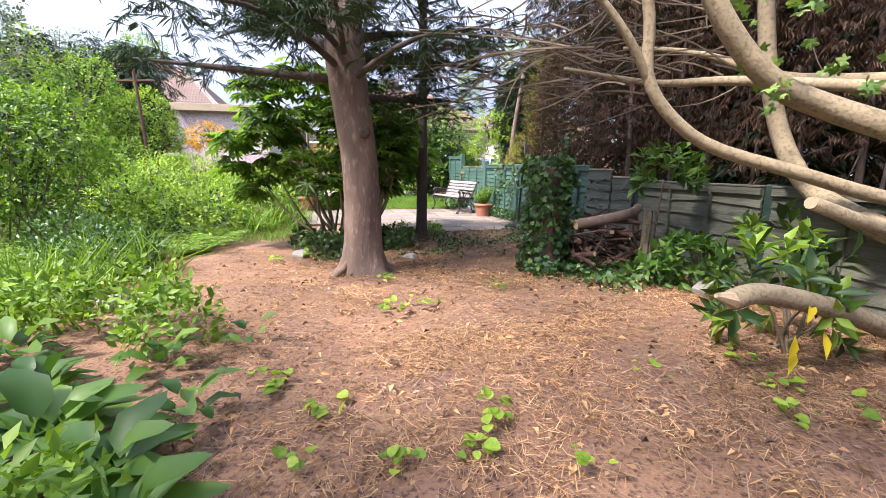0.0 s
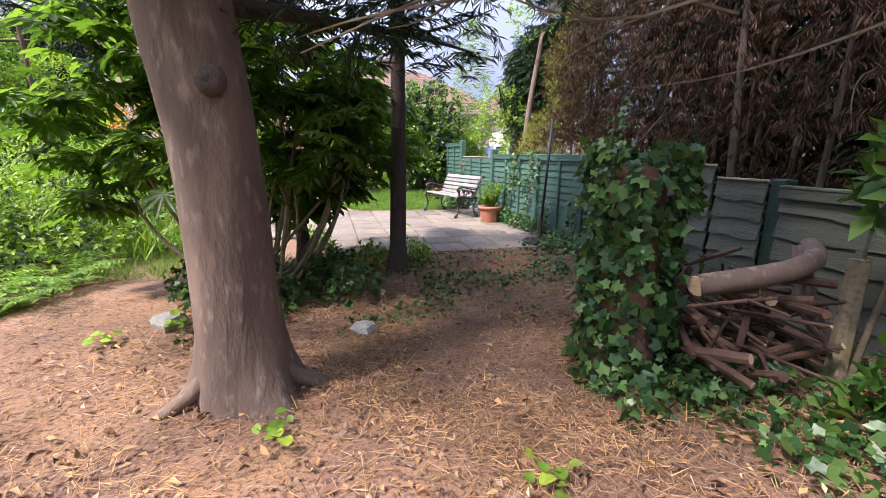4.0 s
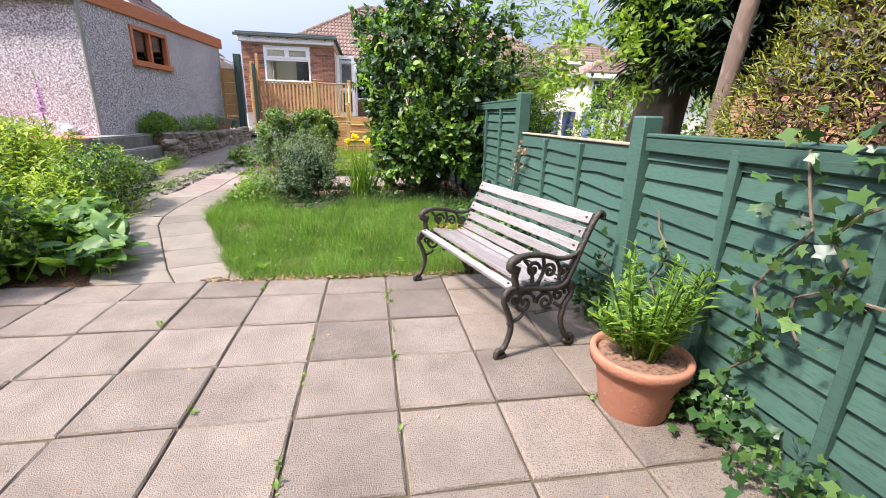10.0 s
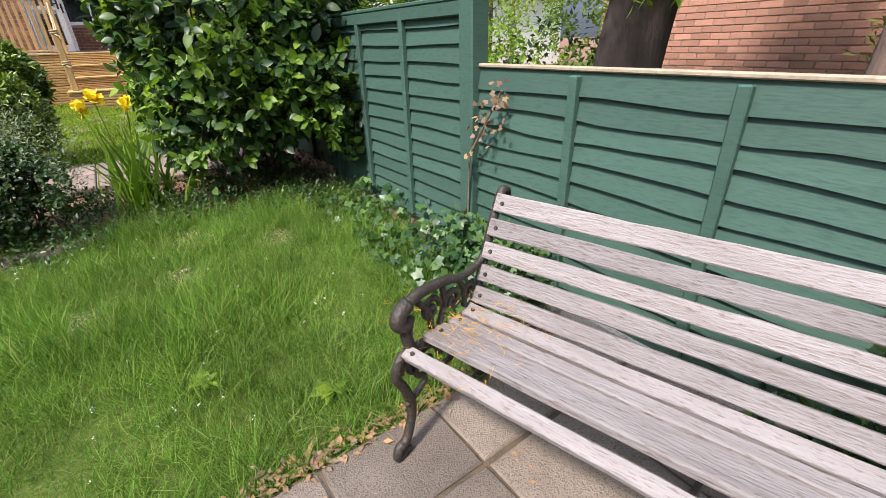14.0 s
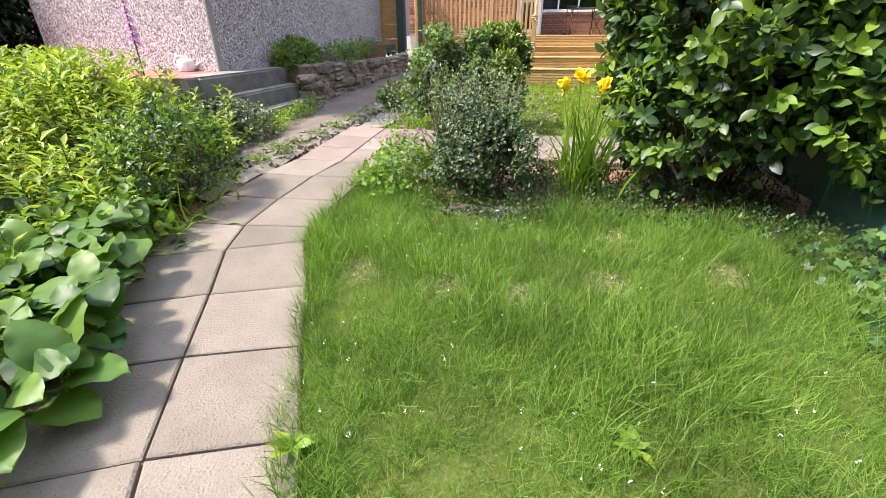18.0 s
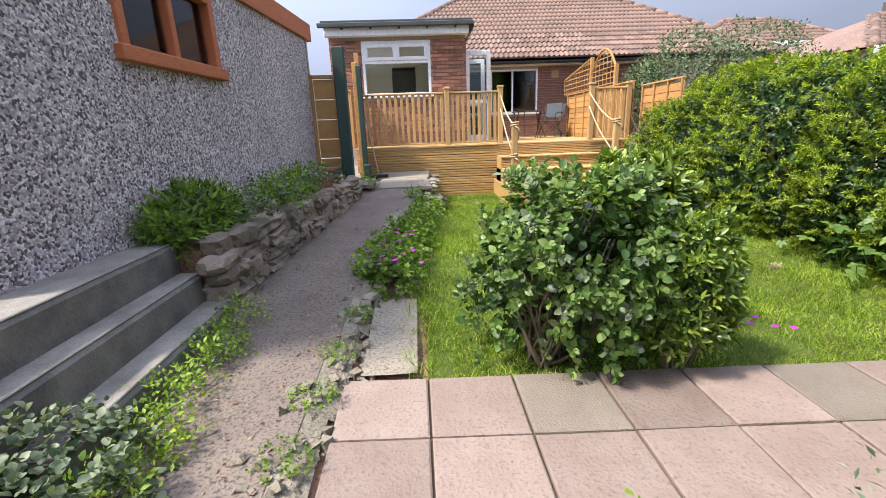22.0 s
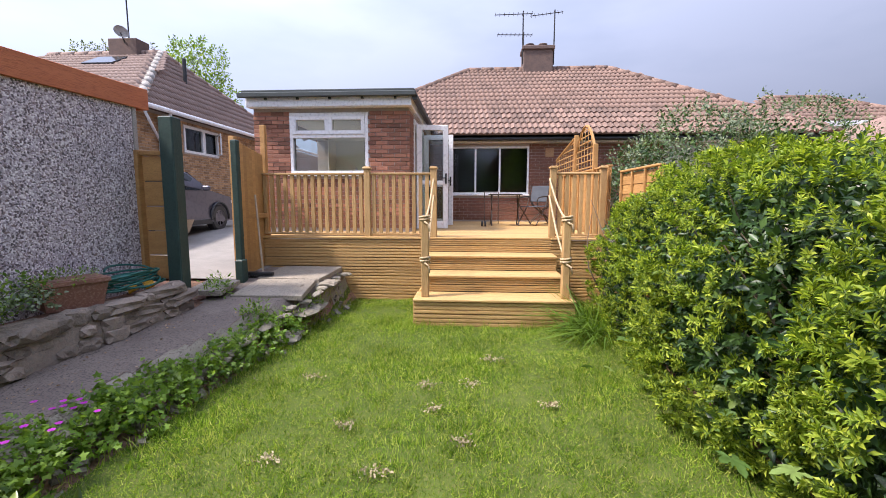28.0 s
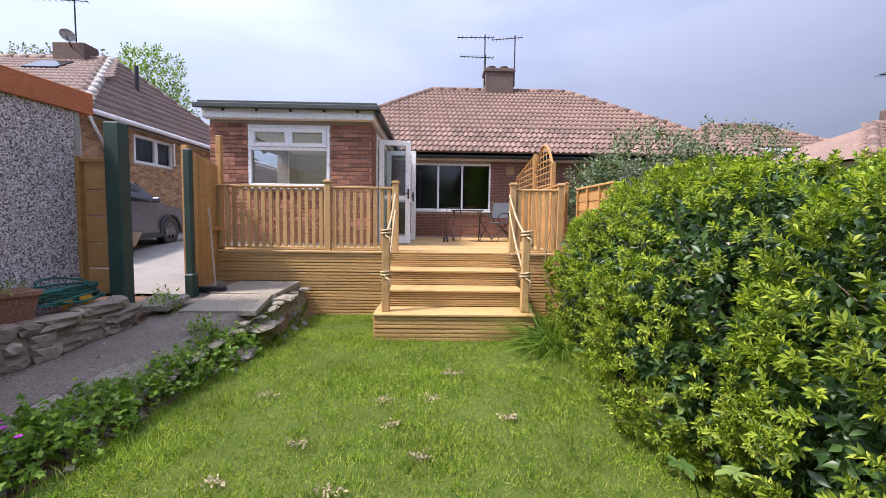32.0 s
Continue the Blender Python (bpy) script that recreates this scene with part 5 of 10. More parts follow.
for x in (-0.005, BL + 0.005):
    g = Geo()
    strap = lambda pts, r=0.016, n=30: g.tube(curve([(x, *p) for p in pts], n), r, 8)
    g.tube(curve([(x, p.y, p.z - 0.012) for p in SEAT[::6]] + [(x, 0.575, 0.785), (x, 0.605, 0.775), (x, 0.6, 0.745)], 50), 0.017, 8)
    strap([(0.02, 0.02), (-0.035, 0.005), (-0.03, 0.045), (0.01, 0.06), (0.045, 0.17), (0.02, 0.27), (-0.012, 0.34), (0.01, 0.40), (0.06, 0.405)], [0.017] * 31)
    strap([(0.42, 0.03), (0.475, 0.005), (0.475, 0.05), (0.43, 0.06), (0.385, 0.16), (0.40, 0.26), (0.44, 0.33), (0.42, 0.40)], 0.017)
    strap([(0.49, 0.61), (0.43, 0.555), (0.33, 0.545), (0.22, 0.575), (0.12, 0.585), (0.055, 0.575)], [0.012 + 0.007 * k / 30 for k in range(31)])
    strap([(0.06, 0.575), (0.025, 0.56), (0.015, 0.525), (0.045, 0.51)], 0.025, 12)
    strap([(0.06, 0.53), (0.045, 0.47), (0.06, 0.41)], 0.02, 10)
    for c, r, t, f in (((0.12, 0.31), 0.07, 1.6, 1), ((0.26, 0.30), 0.06, 1.5, -1), ((0.35, 0.33), 0.045, 1.4, 1), ((0.06, 0.34), 0.05, 1.3, -1), ((0.16, 0.5), 0.045, 1.4, 1), ((0.27, 0.48), 0.045, 1.4, -1), ((0.36, 0.47), 0.035, 1.3, 1), ((0.43, 0.36), 0.04, 1.3, -1)):
        g.tube(spiral(c, r, t, x, f), 0.011, 6)
    for a, b in (((0.10, 0.56), (0.16, 0.43)), ((0.22, 0.56), (0.20, 0.42)), ((0.30, 0.55), (0.34, 0.42)), ((0.02, 0.2), (0.12, 0.25)), ((0.2, 0.24), (0.31, 0.25)), ((0.33, 0.28), (0.4, 0.2))):
        strap([a, ((a[0] + b[0]) / 2 + 0.02, (a[1] + b[1]) / 2), b], 0.011, 8)
    part("end_frame", g, M_IRON, bench, "ornate black cast iron scroll end frame", True)
part("stretcher", Geo().tube([(0, 0.24, 0.36), (BL, 0.24, 0.36)], 0.009, 6), M_IRON, bench)


# ---- pots ----
def pot(x, y, z, r, h, label, soil=True):
    p = thing("flower_pot", label, "flower pot", at=Matrix.Translation((x, y, z)))
    part("bowl", Geo().lathe([(r * 0.68, 0), (r * 0.7, 0.01), (r * 0.88, h * 0.78), (r * 0.89, h * 0.8), (r, h * 0.81), (r * 1.02, h * 0.97), (r * 0.99, h), (r * 0.9, h), (r * 0.87, h * 0.9)], n=36), M_TERRA, p, smooth=True)
    part("soil", Geo().lathe([(r * 0.88, h * 0.9), (r * 0.5, h * 0.93), (0.001, h * 0.94)], n=24), M_SOIL, p, "dark potting soil")
    return p


pot(2.2, -0.76, 0.003, 0.215, 0.29, "large terracotta pot with pale lime bloom on the patio")
pot(-1.93, 0.98, 0.0, 0.23, 0.36, "orange terracotta pot beside the plants")

# ---- parasol base ----
ub = thing("parasol_base", "dark cast iron lattice parasol base with a leaning pole", "parasol base", at=Matrix.Translation((2.2, -2.72, 0.01)))
g = Geo()
for r in (0.225, 0.13, 0.05):
    g.tube([(r * math.cos(a), r * math.sin(a), 0.02 + 0.02 * (1 - r / 0.225)) for a in np.linspace(0, 2 * math.pi, 33)], 0.016, 6)
part("ring", g, M_IRON, ub, smooth=True)
for k in range(8):
    a = k * math.pi / 4
    pts = [((0.05 + 0.17 * t) * math.cos(a + 0.5 * math.sin(3.14 * t)), (0.05 + 0.17 * t) * math.sin(a + 0.5 * math.sin(3.14 * t)), 0.045 - 0.02 * t) for t in np.linspace(0, 1, 9)]
    part("scroll", Geo().tube(pts, 0.013, 6), M_IRON, ub, smooth=True)
    part("scroll", Geo().tube([(0.175 * math.cos(a) + 0.04 * math.cos(q), 0.175 * math.sin(a) + 0.04 * math.sin(q), 0.03) for q in np.linspace(0, 6.28, 13)], 0.009, 5), M_IRON, ub, smooth=True)
part("socket", Geo().lathe([(0.055, 0.02), (0.04, 0.07), (0.03, 0.1), (0.03, 0.36), (0.024, 0.37)], n=16), M_IRON, ub, smooth=True)
part("pole", Geo().tube([(0, 0, 0.1), (0.02, 0.015, 0.35)], 0.024, 12).tube([(0.02, 0.015, 0.33), (0.14, 0.1, 1.68)], 0.019, 12), M_BLACK, ub, "black metal parasol pole", True)

# ---- watering can, planter, hose, broom ----
can = thing("watering_can", "pale grey plastic watering can on the terrace", "watering can", at=Matrix.Translation((-3.69, 5.6, 0.86)) @ Matrix.Rotation(0.3, 4, "Z") @ Matrix.Diagonal((0.8, 0.8, 0.8, 1)))
part("body", Geo().lathe([(0.001, 0.0), (0.1, 0.0), (0.115, 0.02), (0.115, 0.14), (0.09, 0.18), (0.05, 0.185), (0.045, 0.17)], n=24), M_UPVC, can, smooth=True)
part("spout", Geo().tube([(0.1, 0, 0.05), (0.2, 0, 0.12), (0.3, 0, 0.2)], [0.03, 0.02, 0.016], 10), M_UPVC, can, smooth=True)
part("handle", Geo().tube(curve([(-0.1, 0, 0.06), (-0.17, 0, 0.13), (-0.1, 0, 0.22), (0.04, 0, 0.2)], 14), 0.012, 8), M_UPVC, can, smooth=True)

M_TROUGH = mat("dull brown plastic", (0.25, 0.112, 0.072), (0.19, 0.085, 0.056), 5, 0.75, 0.3, 60, c3=(0.3, 0.17, 0.12))
pl = thing("planter", "square brown plastic trough on the stone wall", "planter", at=Matrix.Translation((-2.6, 9.3, 0.87)) @ Matrix.Rotation(1.05, 4, "Z"))
for name, z0, z1, e0, e1 in (("trough", 0, 0.22, -0.02, 0.02), ("rim", 0.22, 0.255, 0.035, 0.035)):
    a = [(-0.22 - e0, -0.14 - e0), (0.22 + e0, -0.14 - e0), (0.22 + e0, 0.14 + e0), (-0.22 - e0, 0.14 + e0)]
    b = [(-0.22 - e1, -0.14 - e1), (0.22 + e1, -0.14 - e1), (0.22 + e1, 0.14 + e1), (-0.22 - e1, 0.14 + e1)]
    part(name, Geo().add([(x, y, z0) for x, y in a] + [(x, y, z1) for x, y in b], [(0, 1, 5, 4), (1, 2, 6, 5), (2, 3, 7, 6), (3, 0, 4, 7), (3, 2, 1, 0), (4, 5, 6, 7)]), M_TROUGH, pl)
part("soil", Geo().span((-0.2, -0.12, 0.24), (0.2, 0.12, 0.262), 0.004), M_SOIL, pl, "dark potting soil")

M_HOSE = mat("green hose", (0.013, 0.1, 0.085), (0.018, 0.13, 0.105), 6, 0.4, 0.1, 60)
hose = thing("garden_hose", "tangled heap of dark green garden hose on the stone wall", "hose")
hr = random.Random(3)
hp = []
for k in range(260):
    a = k * 0.21
    turn = a / 6.283
    hp.append((-2.53 + 0.05 * math.sin(turn * 2.1) + (0.15 + 0.04 * math.sin(turn * 3.3)) * math.cos(a), 9.86 + 0.07 * math.sin(turn * 1.7) + (0.34 + 0.09 * math.sin(turn * 2.6 + 1)) * math.sin(a), 0.93 + 0.018 * turn + 0.06 * math.sin(turn * 1.3) * math.cos(a) + 0.008 * hr.random()))
part("coil", Geo().tube(hp, 0.011, 6), M_HOSE, hose, smooth=True)
M_YEL = mat("yellow plastic", (0.7, 0.36, 0.02), (0.6, 0.3, 0.02), 5, 0.4, 0.1, 40)
for k, (dx, dy) in enumerate(((0.02, -0.1), (0.06, 0.08))):
    part("connector", Geo().tube([(-2.48 + dx, 9.86 + dy, 0.93), (-2.42 + dx, 9.92 + dy, 0.96)], [0.05, 0.036], 10), M_YEL, hose, "yellow plastic hose fitting")

br = thing("broom", "stiff black yard broom leaning on the fence", "broom")
part("handle", Geo().tube([(-1.98, 11.62, 0.8), (-2.18, 11.88, 1.9)], 0.014, 8), M_RAW, br)
part("head", Geo().span((-2.2, 11.5, 0.77), (-1.8, 11.58, 0.82), 0.008), M_BLACK, br)
hv = np.array([(-2.19 + 0.38 * (k % 40) / 39, 11.49 + 0.1 * (k // 40) / 5, 0.78) for k in range(240)])
strew("bristles", needle_shape(0.08), hv, np.array([(0, 0, -1.0)]) + 0.25 * rng.normal(size=(240, 3)), rng.normal(size=(240, 3)), 0.09, M_BLACK, br)

# ---- table and chairs on the deck ----
DT = DZ + 0.002
tb = thing("folding_table", "small dark metal folding table on the deck", "table", at=Matrix.Translation((1.75, 15.6, DT)))
part("tabletop", Geo().span((-0.36, -0.33, 0.69), (0.36, 0.33, 0.715), 0.008), M_BLACK, tb)
for sx in (-0.3, 0.3):
    for s1 in (-1, 1):
        part("leg", Geo().tube([(sx, -0.25 * s1, 0.01), (sx, 0.25 * s1, 0.69)], 0.012, 8), M_IRON, tb)
part("brace", Geo().tube([(-0.3, 0, 0.35), (0.3, 0, 0.35)], 0.009, 6), M_IRON, tb)


M_SLING = mat("blue-grey sling fabric", (0.075, 0.085, 0.1), (0.055, 0.062, 0.075), 9, 0.8, 0.2, 160)


def chair(x, y, ang):
    c = thing("folding_chair", "dark grey folding patio chair on the deck", "chair", at=Matrix.Translation((x, y, DT)) @ Matrix.Rotation(radians(ang), 4, "Z"), group="patio chairs")
    part("seat", Geo().span((-0.23, -0.22, 0.42), (0.23, 0.2, 0.44), 0.008), M_SLING, c)
    m = Matrix.Translation((0, 0.2, 0.44)) @ Matrix.Rotation(radians(-14), 4, "X")
    part("backrest", Geo().span((-0.22, -0.008, 0.1), (0.22, 0.008, 0.48), 0.006, m), M_SLING, c)
    for sx in (-0.24, 0.24):
        part("leg", Geo().tube([(sx, -0.3, 0.01), (sx, 0.12, 0.42), (sx, 0.3, 0.92)], 0.011, 8), M_IRON, c)
        part("leg", Geo().tube([(sx, 0.3, 0.01), (sx, -0.2, 0.43)], 0.011, 8), M_IRON, c)
        part("armrest", Geo().tube(curve([(sx, -0.22, 0.44), (sx, -0.25, 0.6), (sx, -0.05, 0.65), (sx, 0.22, 0.66)], 10), 0.013, 8), M_BLACK, c)


chair(2.42, 15.75, -38)
chair(2.72, 16.4, -95)
tl = thing("trolley", "small wheeled metal trolley folded on the deck", "trolley", at=Matrix.Translation((1.28, 15.2, DT)))
part("frame", Geo().tube([(0, 0, 0.06), (0, 0.05, 0.75)], 0.01, 6).tube([(0.3, 0, 0.06), (0.3, 0.05, 0.75)], 0.01, 6).tube([(0, 0.05, 0.75), (0.3, 0.05, 0.75)], 0.01, 6), M_IRON, tl)
for x in (-0.05, 0.02):
    part("wheel", Geo().lathe([(0.02, -0.02), (0.06, -0.02), (0.06, 0.02), (0.02, 0.02)], n=14), M_BLACK, tl, at=Matrix.Translation((x, 0, 0.06)) @ Matrix.Rotation(1.57, 4, "Y"))

# ---- parked car ----
M_CAR = mat("silver grey car paint", (0.13, 0.125, 0.15), (0.12, 0.115, 0.14), 1, 0.28, 0.0, 10, metal=0.5)
M_CARGL = mat("dark car glass", (0.02, 0.025, 0.03), (0.03, 0.035, 0.04), 1, 0.08, 0.0, 10)
CG = gz(-6, 15.5)
car = thing("parked_car", "silver-grey hatchback car parked on the drive", "car", at=Matrix.Translation((-5.3, 14.9, CG + 0.02)))
side = [(-2.0, 0.32), (-2.05, 0.6), (-1.98, 0.95), (-1.75, 1.35), (-1.2, 1.5), (-0.3, 1.52), (0.35, 1.4), (1.0, 1.02), (1.75, 0.86), (2.0, 0.7), (2.05, 0.45), (1.95, 0.25), (-1.9, 0.25)]
vs, fs = [], []
n = len(side)
for x, k in ((0.0, 0.97), (-0.08, 1.0), (-1.62, 1.0), (-1.7, 0.97)):
    for y, z in side:
        tuck = (0.18 * max(0, z - 0.9) / 0.6) * (1 if x > -0.8 else -1)
        vs.append((x - tuck, y * k, 0.25 + (z - 0.25) * (k if z > 0.9 else 1)))
for r in range(3):
    fs += [(r * n + k, r * n + (k + 1) % n, (r + 1) * n + (k + 1) % n, (r + 1) * n + k) for k in range(n)]
fs += [tuple(range(n))[::-1], tuple(range(3 * n, 4 * n))]
part("body", Geo().add(vs, fs), M_CAR, car)
part("side_glass", Geo().add([(-0.045, -1.55, 1.0), (-0.045, 0.75, 1.0), (-0.145, 0.28, 1.36), (-0.165, -0.3, 1.45), (-0.165, -1.2, 1.43)], [(0, 1, 2, 3, 4)]), M_CARGL, car)
part("windscreen", Geo().add([(-0.14, 0.98, 1.05), (-1.56, 0.98, 1.05), (-1.48, 0.4, 1.41), (-0.22, 0.4, 1.41)], [(0, 3, 2, 1)]), M_CARGL, car)
part("arch_trim", Geo().tube([(0.005, 1.25 + 0.38 * math.cos(a), 0.33 + 0.38 * math.sin(a)) for a in np.linspace(-0.1, 3.25, 15)], 0.03, 6), M_BLACK, car)
part("sill", Geo().span((-0.03, -1.0, 0.2), (0.012, 0.9, 0.32), 0.01), M_BLACK, car)
part("headlight", Geo().box((-0.12, 1.88, 0.74), (0.28, 0.22, 0.1), None, 0.03), M_UPVC, car)
part("mirror", Geo().box((0.08, 0.62, 1.05), (0.18, 0.1, 0.12), None, 0.03), M_CAR, car)
for y in (-1.25, 1.25):
    for x in (-0.1, -1.6):
        w = part("wheel", Geo().lathe([(0.2, -0.1), (0.3, -0.1), (0.33, -0.07), (0.33, 0.07), (0.3, 0.1), (0.2, 0.1)], n=24), M_BLACK, car, at=Matrix.Translation((x, y, 0.33)) @ Matrix.Rotation(1.5708, 4, "Y"))
        g = Geo().lathe([(0.2, 0.06), (0.21, 0.09), (0.18, 0.09)], n=20)
        for k in range(7):
            g.box((0.1, 0, 0.08), (0.2, 0.045, 0.02), Matrix.Rotation(k * 0.898, 4, "Z"))
        part("rim", g, M_CAR, w)
cart = thing("garden_cart", "small green plastic cart beside the drive", "cart", at=Matrix.Translation((-5.2, 14.2, gz(-5.2, 14.2) + 0.03)) @ Matrix.Diagonal((0.8, 0.8, 0.8, 1)))
part("tub", Geo().add([(-0.25, -0.35, 0.25), (0.25, -0.35, 0.25), (0.25, 0.35, 0.25), (-0.25, 0.35, 0.25), (-0.35, -0.45, 0.6), (0.35, -0.45, 0.6), (0.35, 0.45, 0.6), (-0.35, 0.45, 0.6)], [(3, 2, 1, 0), (0, 1, 5, 4), (1, 2, 6, 5), (2, 3, 7, 6), (3, 0, 4, 7)]), M_RAW, cart)
for x in (-0.25, 0.25):
    part("wheel", Geo().lathe([(0.03, -0.03), (0.13, -0.03), (0.13, 0.03), (0.03, 0.03)], n=16), M_BLACK, cart, at=Matrix.Translation((x, 0.1, 0.13)) @ Matrix.Rotation(1.57, 4, "Y"))


# ---- plants of the garden ----
S_OVAL, S_ROUND, S_LONG, S_THIN = leaf_shape(0.5), round_shape(0.85), leaf_shape(0.34), leaf_shape(0.22)
S_IVY = lobed_shape((0.55, 0.78, 1.0, 0.78, 0.55), 0.68, -125, 125, 0.1, 0.15, False)
S_VINE = lobed_shape((0.6, 0.8, 1.0, 0.8, 0.6), 0.78, -125, 125, 0.1, 0.12)
S_FATSIA = lobed_shape((0.6, 0.8, 0.95, 1.0, 1.0, 0.95, 0.8, 0.6), 0.5, -130, 130, 0.06, 0.2)
S_CRANE = lobed_shape((0.6, 0.85, 1.0, 0.85, 0.6), 0.6, -125, 125, 0.1, 0.12, False)
S_PETAL = round_shape(1.0, 0.1, 0.1)


def shrub(name, label, category, bodies, leaf, shape, material, size, per, length, lift=0.35, stems=0, base=None, core=True, second=None, spread=0.9, gaps=None):
    """A leafy bush: bodies are (centre, radii, sprigs, lump, power); stems rise from base."""
    t = thing(name, label, category)
    for j, (c, r, n, lump, power) in enumerate(bodies):
        p, o = blob(c, r, n, seed=j + int(abs(c[0]) * 100), lump=lump, power=power)
        if gaps is not None:
            open_ = np.array([noise.noise(Vector(q * 4.2)) for q in p]) > gaps
            p, o = p[open_], o[open_]
            n = len(p)
        if second is not None:
            pick = rng.random(n) < second[1]
            a = sprigs(p[pick], o[pick], per, length, spread, lift)
            strew("leaves", shape, *a, size * rng.uniform(0.6, 1.25, len(a[0])), second[0], t)
            p, o = p[~pick], o[~pick]
        a = sprigs(p, o, per, length, spread, lift)
        strew("leaves", shape, *a, size * rng.uniform(0.6, 1.25, len(a[0])), material, t)
        # core leaves in a darker tone: the bush's inner shade put into colour
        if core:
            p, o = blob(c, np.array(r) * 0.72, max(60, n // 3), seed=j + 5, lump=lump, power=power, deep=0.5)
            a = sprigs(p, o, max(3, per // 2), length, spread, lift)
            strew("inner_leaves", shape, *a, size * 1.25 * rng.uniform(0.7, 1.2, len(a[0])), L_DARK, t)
    if stems:
        c, r = bodies[0][0], bodies[0][1]
        b = base or (c[0], c[1], gz(c[0], c[1]))
        p, _ = blob(c, np.array(r) * 0.85, stems, seed=9, lump=0.1)
        for q in p:
            g = Geo()
            s0 = (b[0] + rng.normal() * r[0] * 0.18, b[1] + rng.normal() * r[1] * 0.18, b[2] - 0.03)
            twigs(g, s0, [q], 0.013, 0.004, 0.1, 5, 5)
            part("stem", g, M_TWIG, t, smooth=True)
    return t


# clipped hedge beside the mown lawn
hedge = thing("hedge", "tall clipped bright green hedge beside the mown lawn", "hedge")
for k, (c, r, n, power) in enumerate((((3.41, 7.0, 0.97), (1.13, 1.15, 1.1), 2500, 2.6), ((3.44, 8.5, 1.07), (1.12, 1.2, 1.13), 2500, 2.7), ((3.5, 9.9, 1.07), (1.05, 1.2, 1.12), 2400, 2.7), ((3.48, 11.1, 0.98), (0.92, 0.95, 1.03), 1800, 2.5), ((3.46, 5.9, 0.86), (1.08, 0.9, 1.03), 1700, 2.5))):
    p, o = blob(c, r, int(n * 1.5), seed=40 + k, lump=0.1, power=power, low=-0.85, deep=0.14)
    tuft = np.array([noise.noise(Vector(q * 3.1)) + 0.5 * noise.noise(Vector(q * 8.0)) for q in p])
    p = p + o * (0.11 * tuft)[:, None]
    p, o = p[tuft > -0.08], o[tuft > -0.08]
    a = sprigs(p, o, 24, 0.07, 0.95, 0.5, 0.5)
    strew("leaves", lite_leaf(0.34, 0.22, 0.14, 0.6), *a, 0.04 * rng.uniform(0.6, 1.3, len(a[0])), L_HEDGE, hedge)
    # dark leaves set deeper, painting the shade seen in the hedge's gaps
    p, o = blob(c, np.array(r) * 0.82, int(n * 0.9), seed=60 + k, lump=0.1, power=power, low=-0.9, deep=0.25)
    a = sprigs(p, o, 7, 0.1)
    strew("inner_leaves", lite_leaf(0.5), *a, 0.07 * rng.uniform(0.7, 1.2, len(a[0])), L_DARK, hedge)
for k in range(60):
    g = Geo()
    y = rng.uniform(5.6, 11.8)
    twigs(g, (3.4 + rng.normal() * 0.15, y, 0.2), [(2.46 + rng.random() * 0.4, y + rng.normal() * 0.4, rng.uniform(0.5, 1.9))], 0.016, 0.004, 0.12, 5, 5)
    part("branch", g, M_TWIG, hedge, smooth=True)
vine = thing("vine_seedling", "broad pale lobed leaves sprouting at the hedge foot", "plant")
for cx, cy, n, s in ((2.36, 6.55, 30, 0.125), (2.4, 7.3, 22, 0.105), (2.44, 8.2, 12, 0.09), (2.4, 9.2, 8, 0.08)):
    p = np.stack([cx + rng.normal(size=n) * 0.14, cy + rng.normal(size=n) * 0.25, 0.3 + rng.random(n) * 0.45], -1)
    single_leaves(S_VINE, p, np.array([-0.7, -0.2, 0.1]) + 0.5 * rng.normal(size=(n, 3)), np.array([-0.3, 0, 1.0]) + 0.3 * rng.normal(size=(n, 3)), s * rng.uniform(0.6, 1.1, n), L_PALE, vine)
    for q in p:
        part("stalk", twigs(Geo(), (q[0] + 0.12, q[1] + 0.03, max(0.2, q[2] - 0.2)), [tuple(q)], 0.004, 0.003, 0.08, 4, 3), L_MID, vine)

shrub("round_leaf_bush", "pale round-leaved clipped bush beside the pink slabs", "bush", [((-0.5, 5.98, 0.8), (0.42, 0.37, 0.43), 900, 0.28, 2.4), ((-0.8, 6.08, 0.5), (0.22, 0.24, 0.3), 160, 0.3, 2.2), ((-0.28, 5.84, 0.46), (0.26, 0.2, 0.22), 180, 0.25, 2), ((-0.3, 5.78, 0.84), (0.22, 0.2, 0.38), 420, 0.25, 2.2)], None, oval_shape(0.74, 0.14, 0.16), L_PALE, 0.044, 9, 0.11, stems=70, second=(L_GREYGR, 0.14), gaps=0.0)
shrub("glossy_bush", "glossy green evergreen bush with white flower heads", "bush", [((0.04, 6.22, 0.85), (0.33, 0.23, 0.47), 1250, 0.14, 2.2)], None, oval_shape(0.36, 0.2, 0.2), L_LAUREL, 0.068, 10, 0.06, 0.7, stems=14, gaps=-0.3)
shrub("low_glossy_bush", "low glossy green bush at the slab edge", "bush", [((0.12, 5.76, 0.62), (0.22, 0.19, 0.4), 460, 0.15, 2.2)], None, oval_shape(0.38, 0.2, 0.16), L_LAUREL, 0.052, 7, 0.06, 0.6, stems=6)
fl = thing("white_flower_heads", "small white flower clusters on the glossy bush", "flowers")
p, o = blob((0.04, 6.22, 0.85), (0.37, 0.27, 0.51), 18, seed=40, lump=0.12, low=0.0)
pp = (p[:, None, :] + 0.018 * rng.normal(size=(18, 26, 3))).reshape(-1, 3)
strew("petals", S_PETAL, pp, rng.normal(size=pp.shape), rng.normal(size=pp.shape), 0.013, L_WHITE, fl)

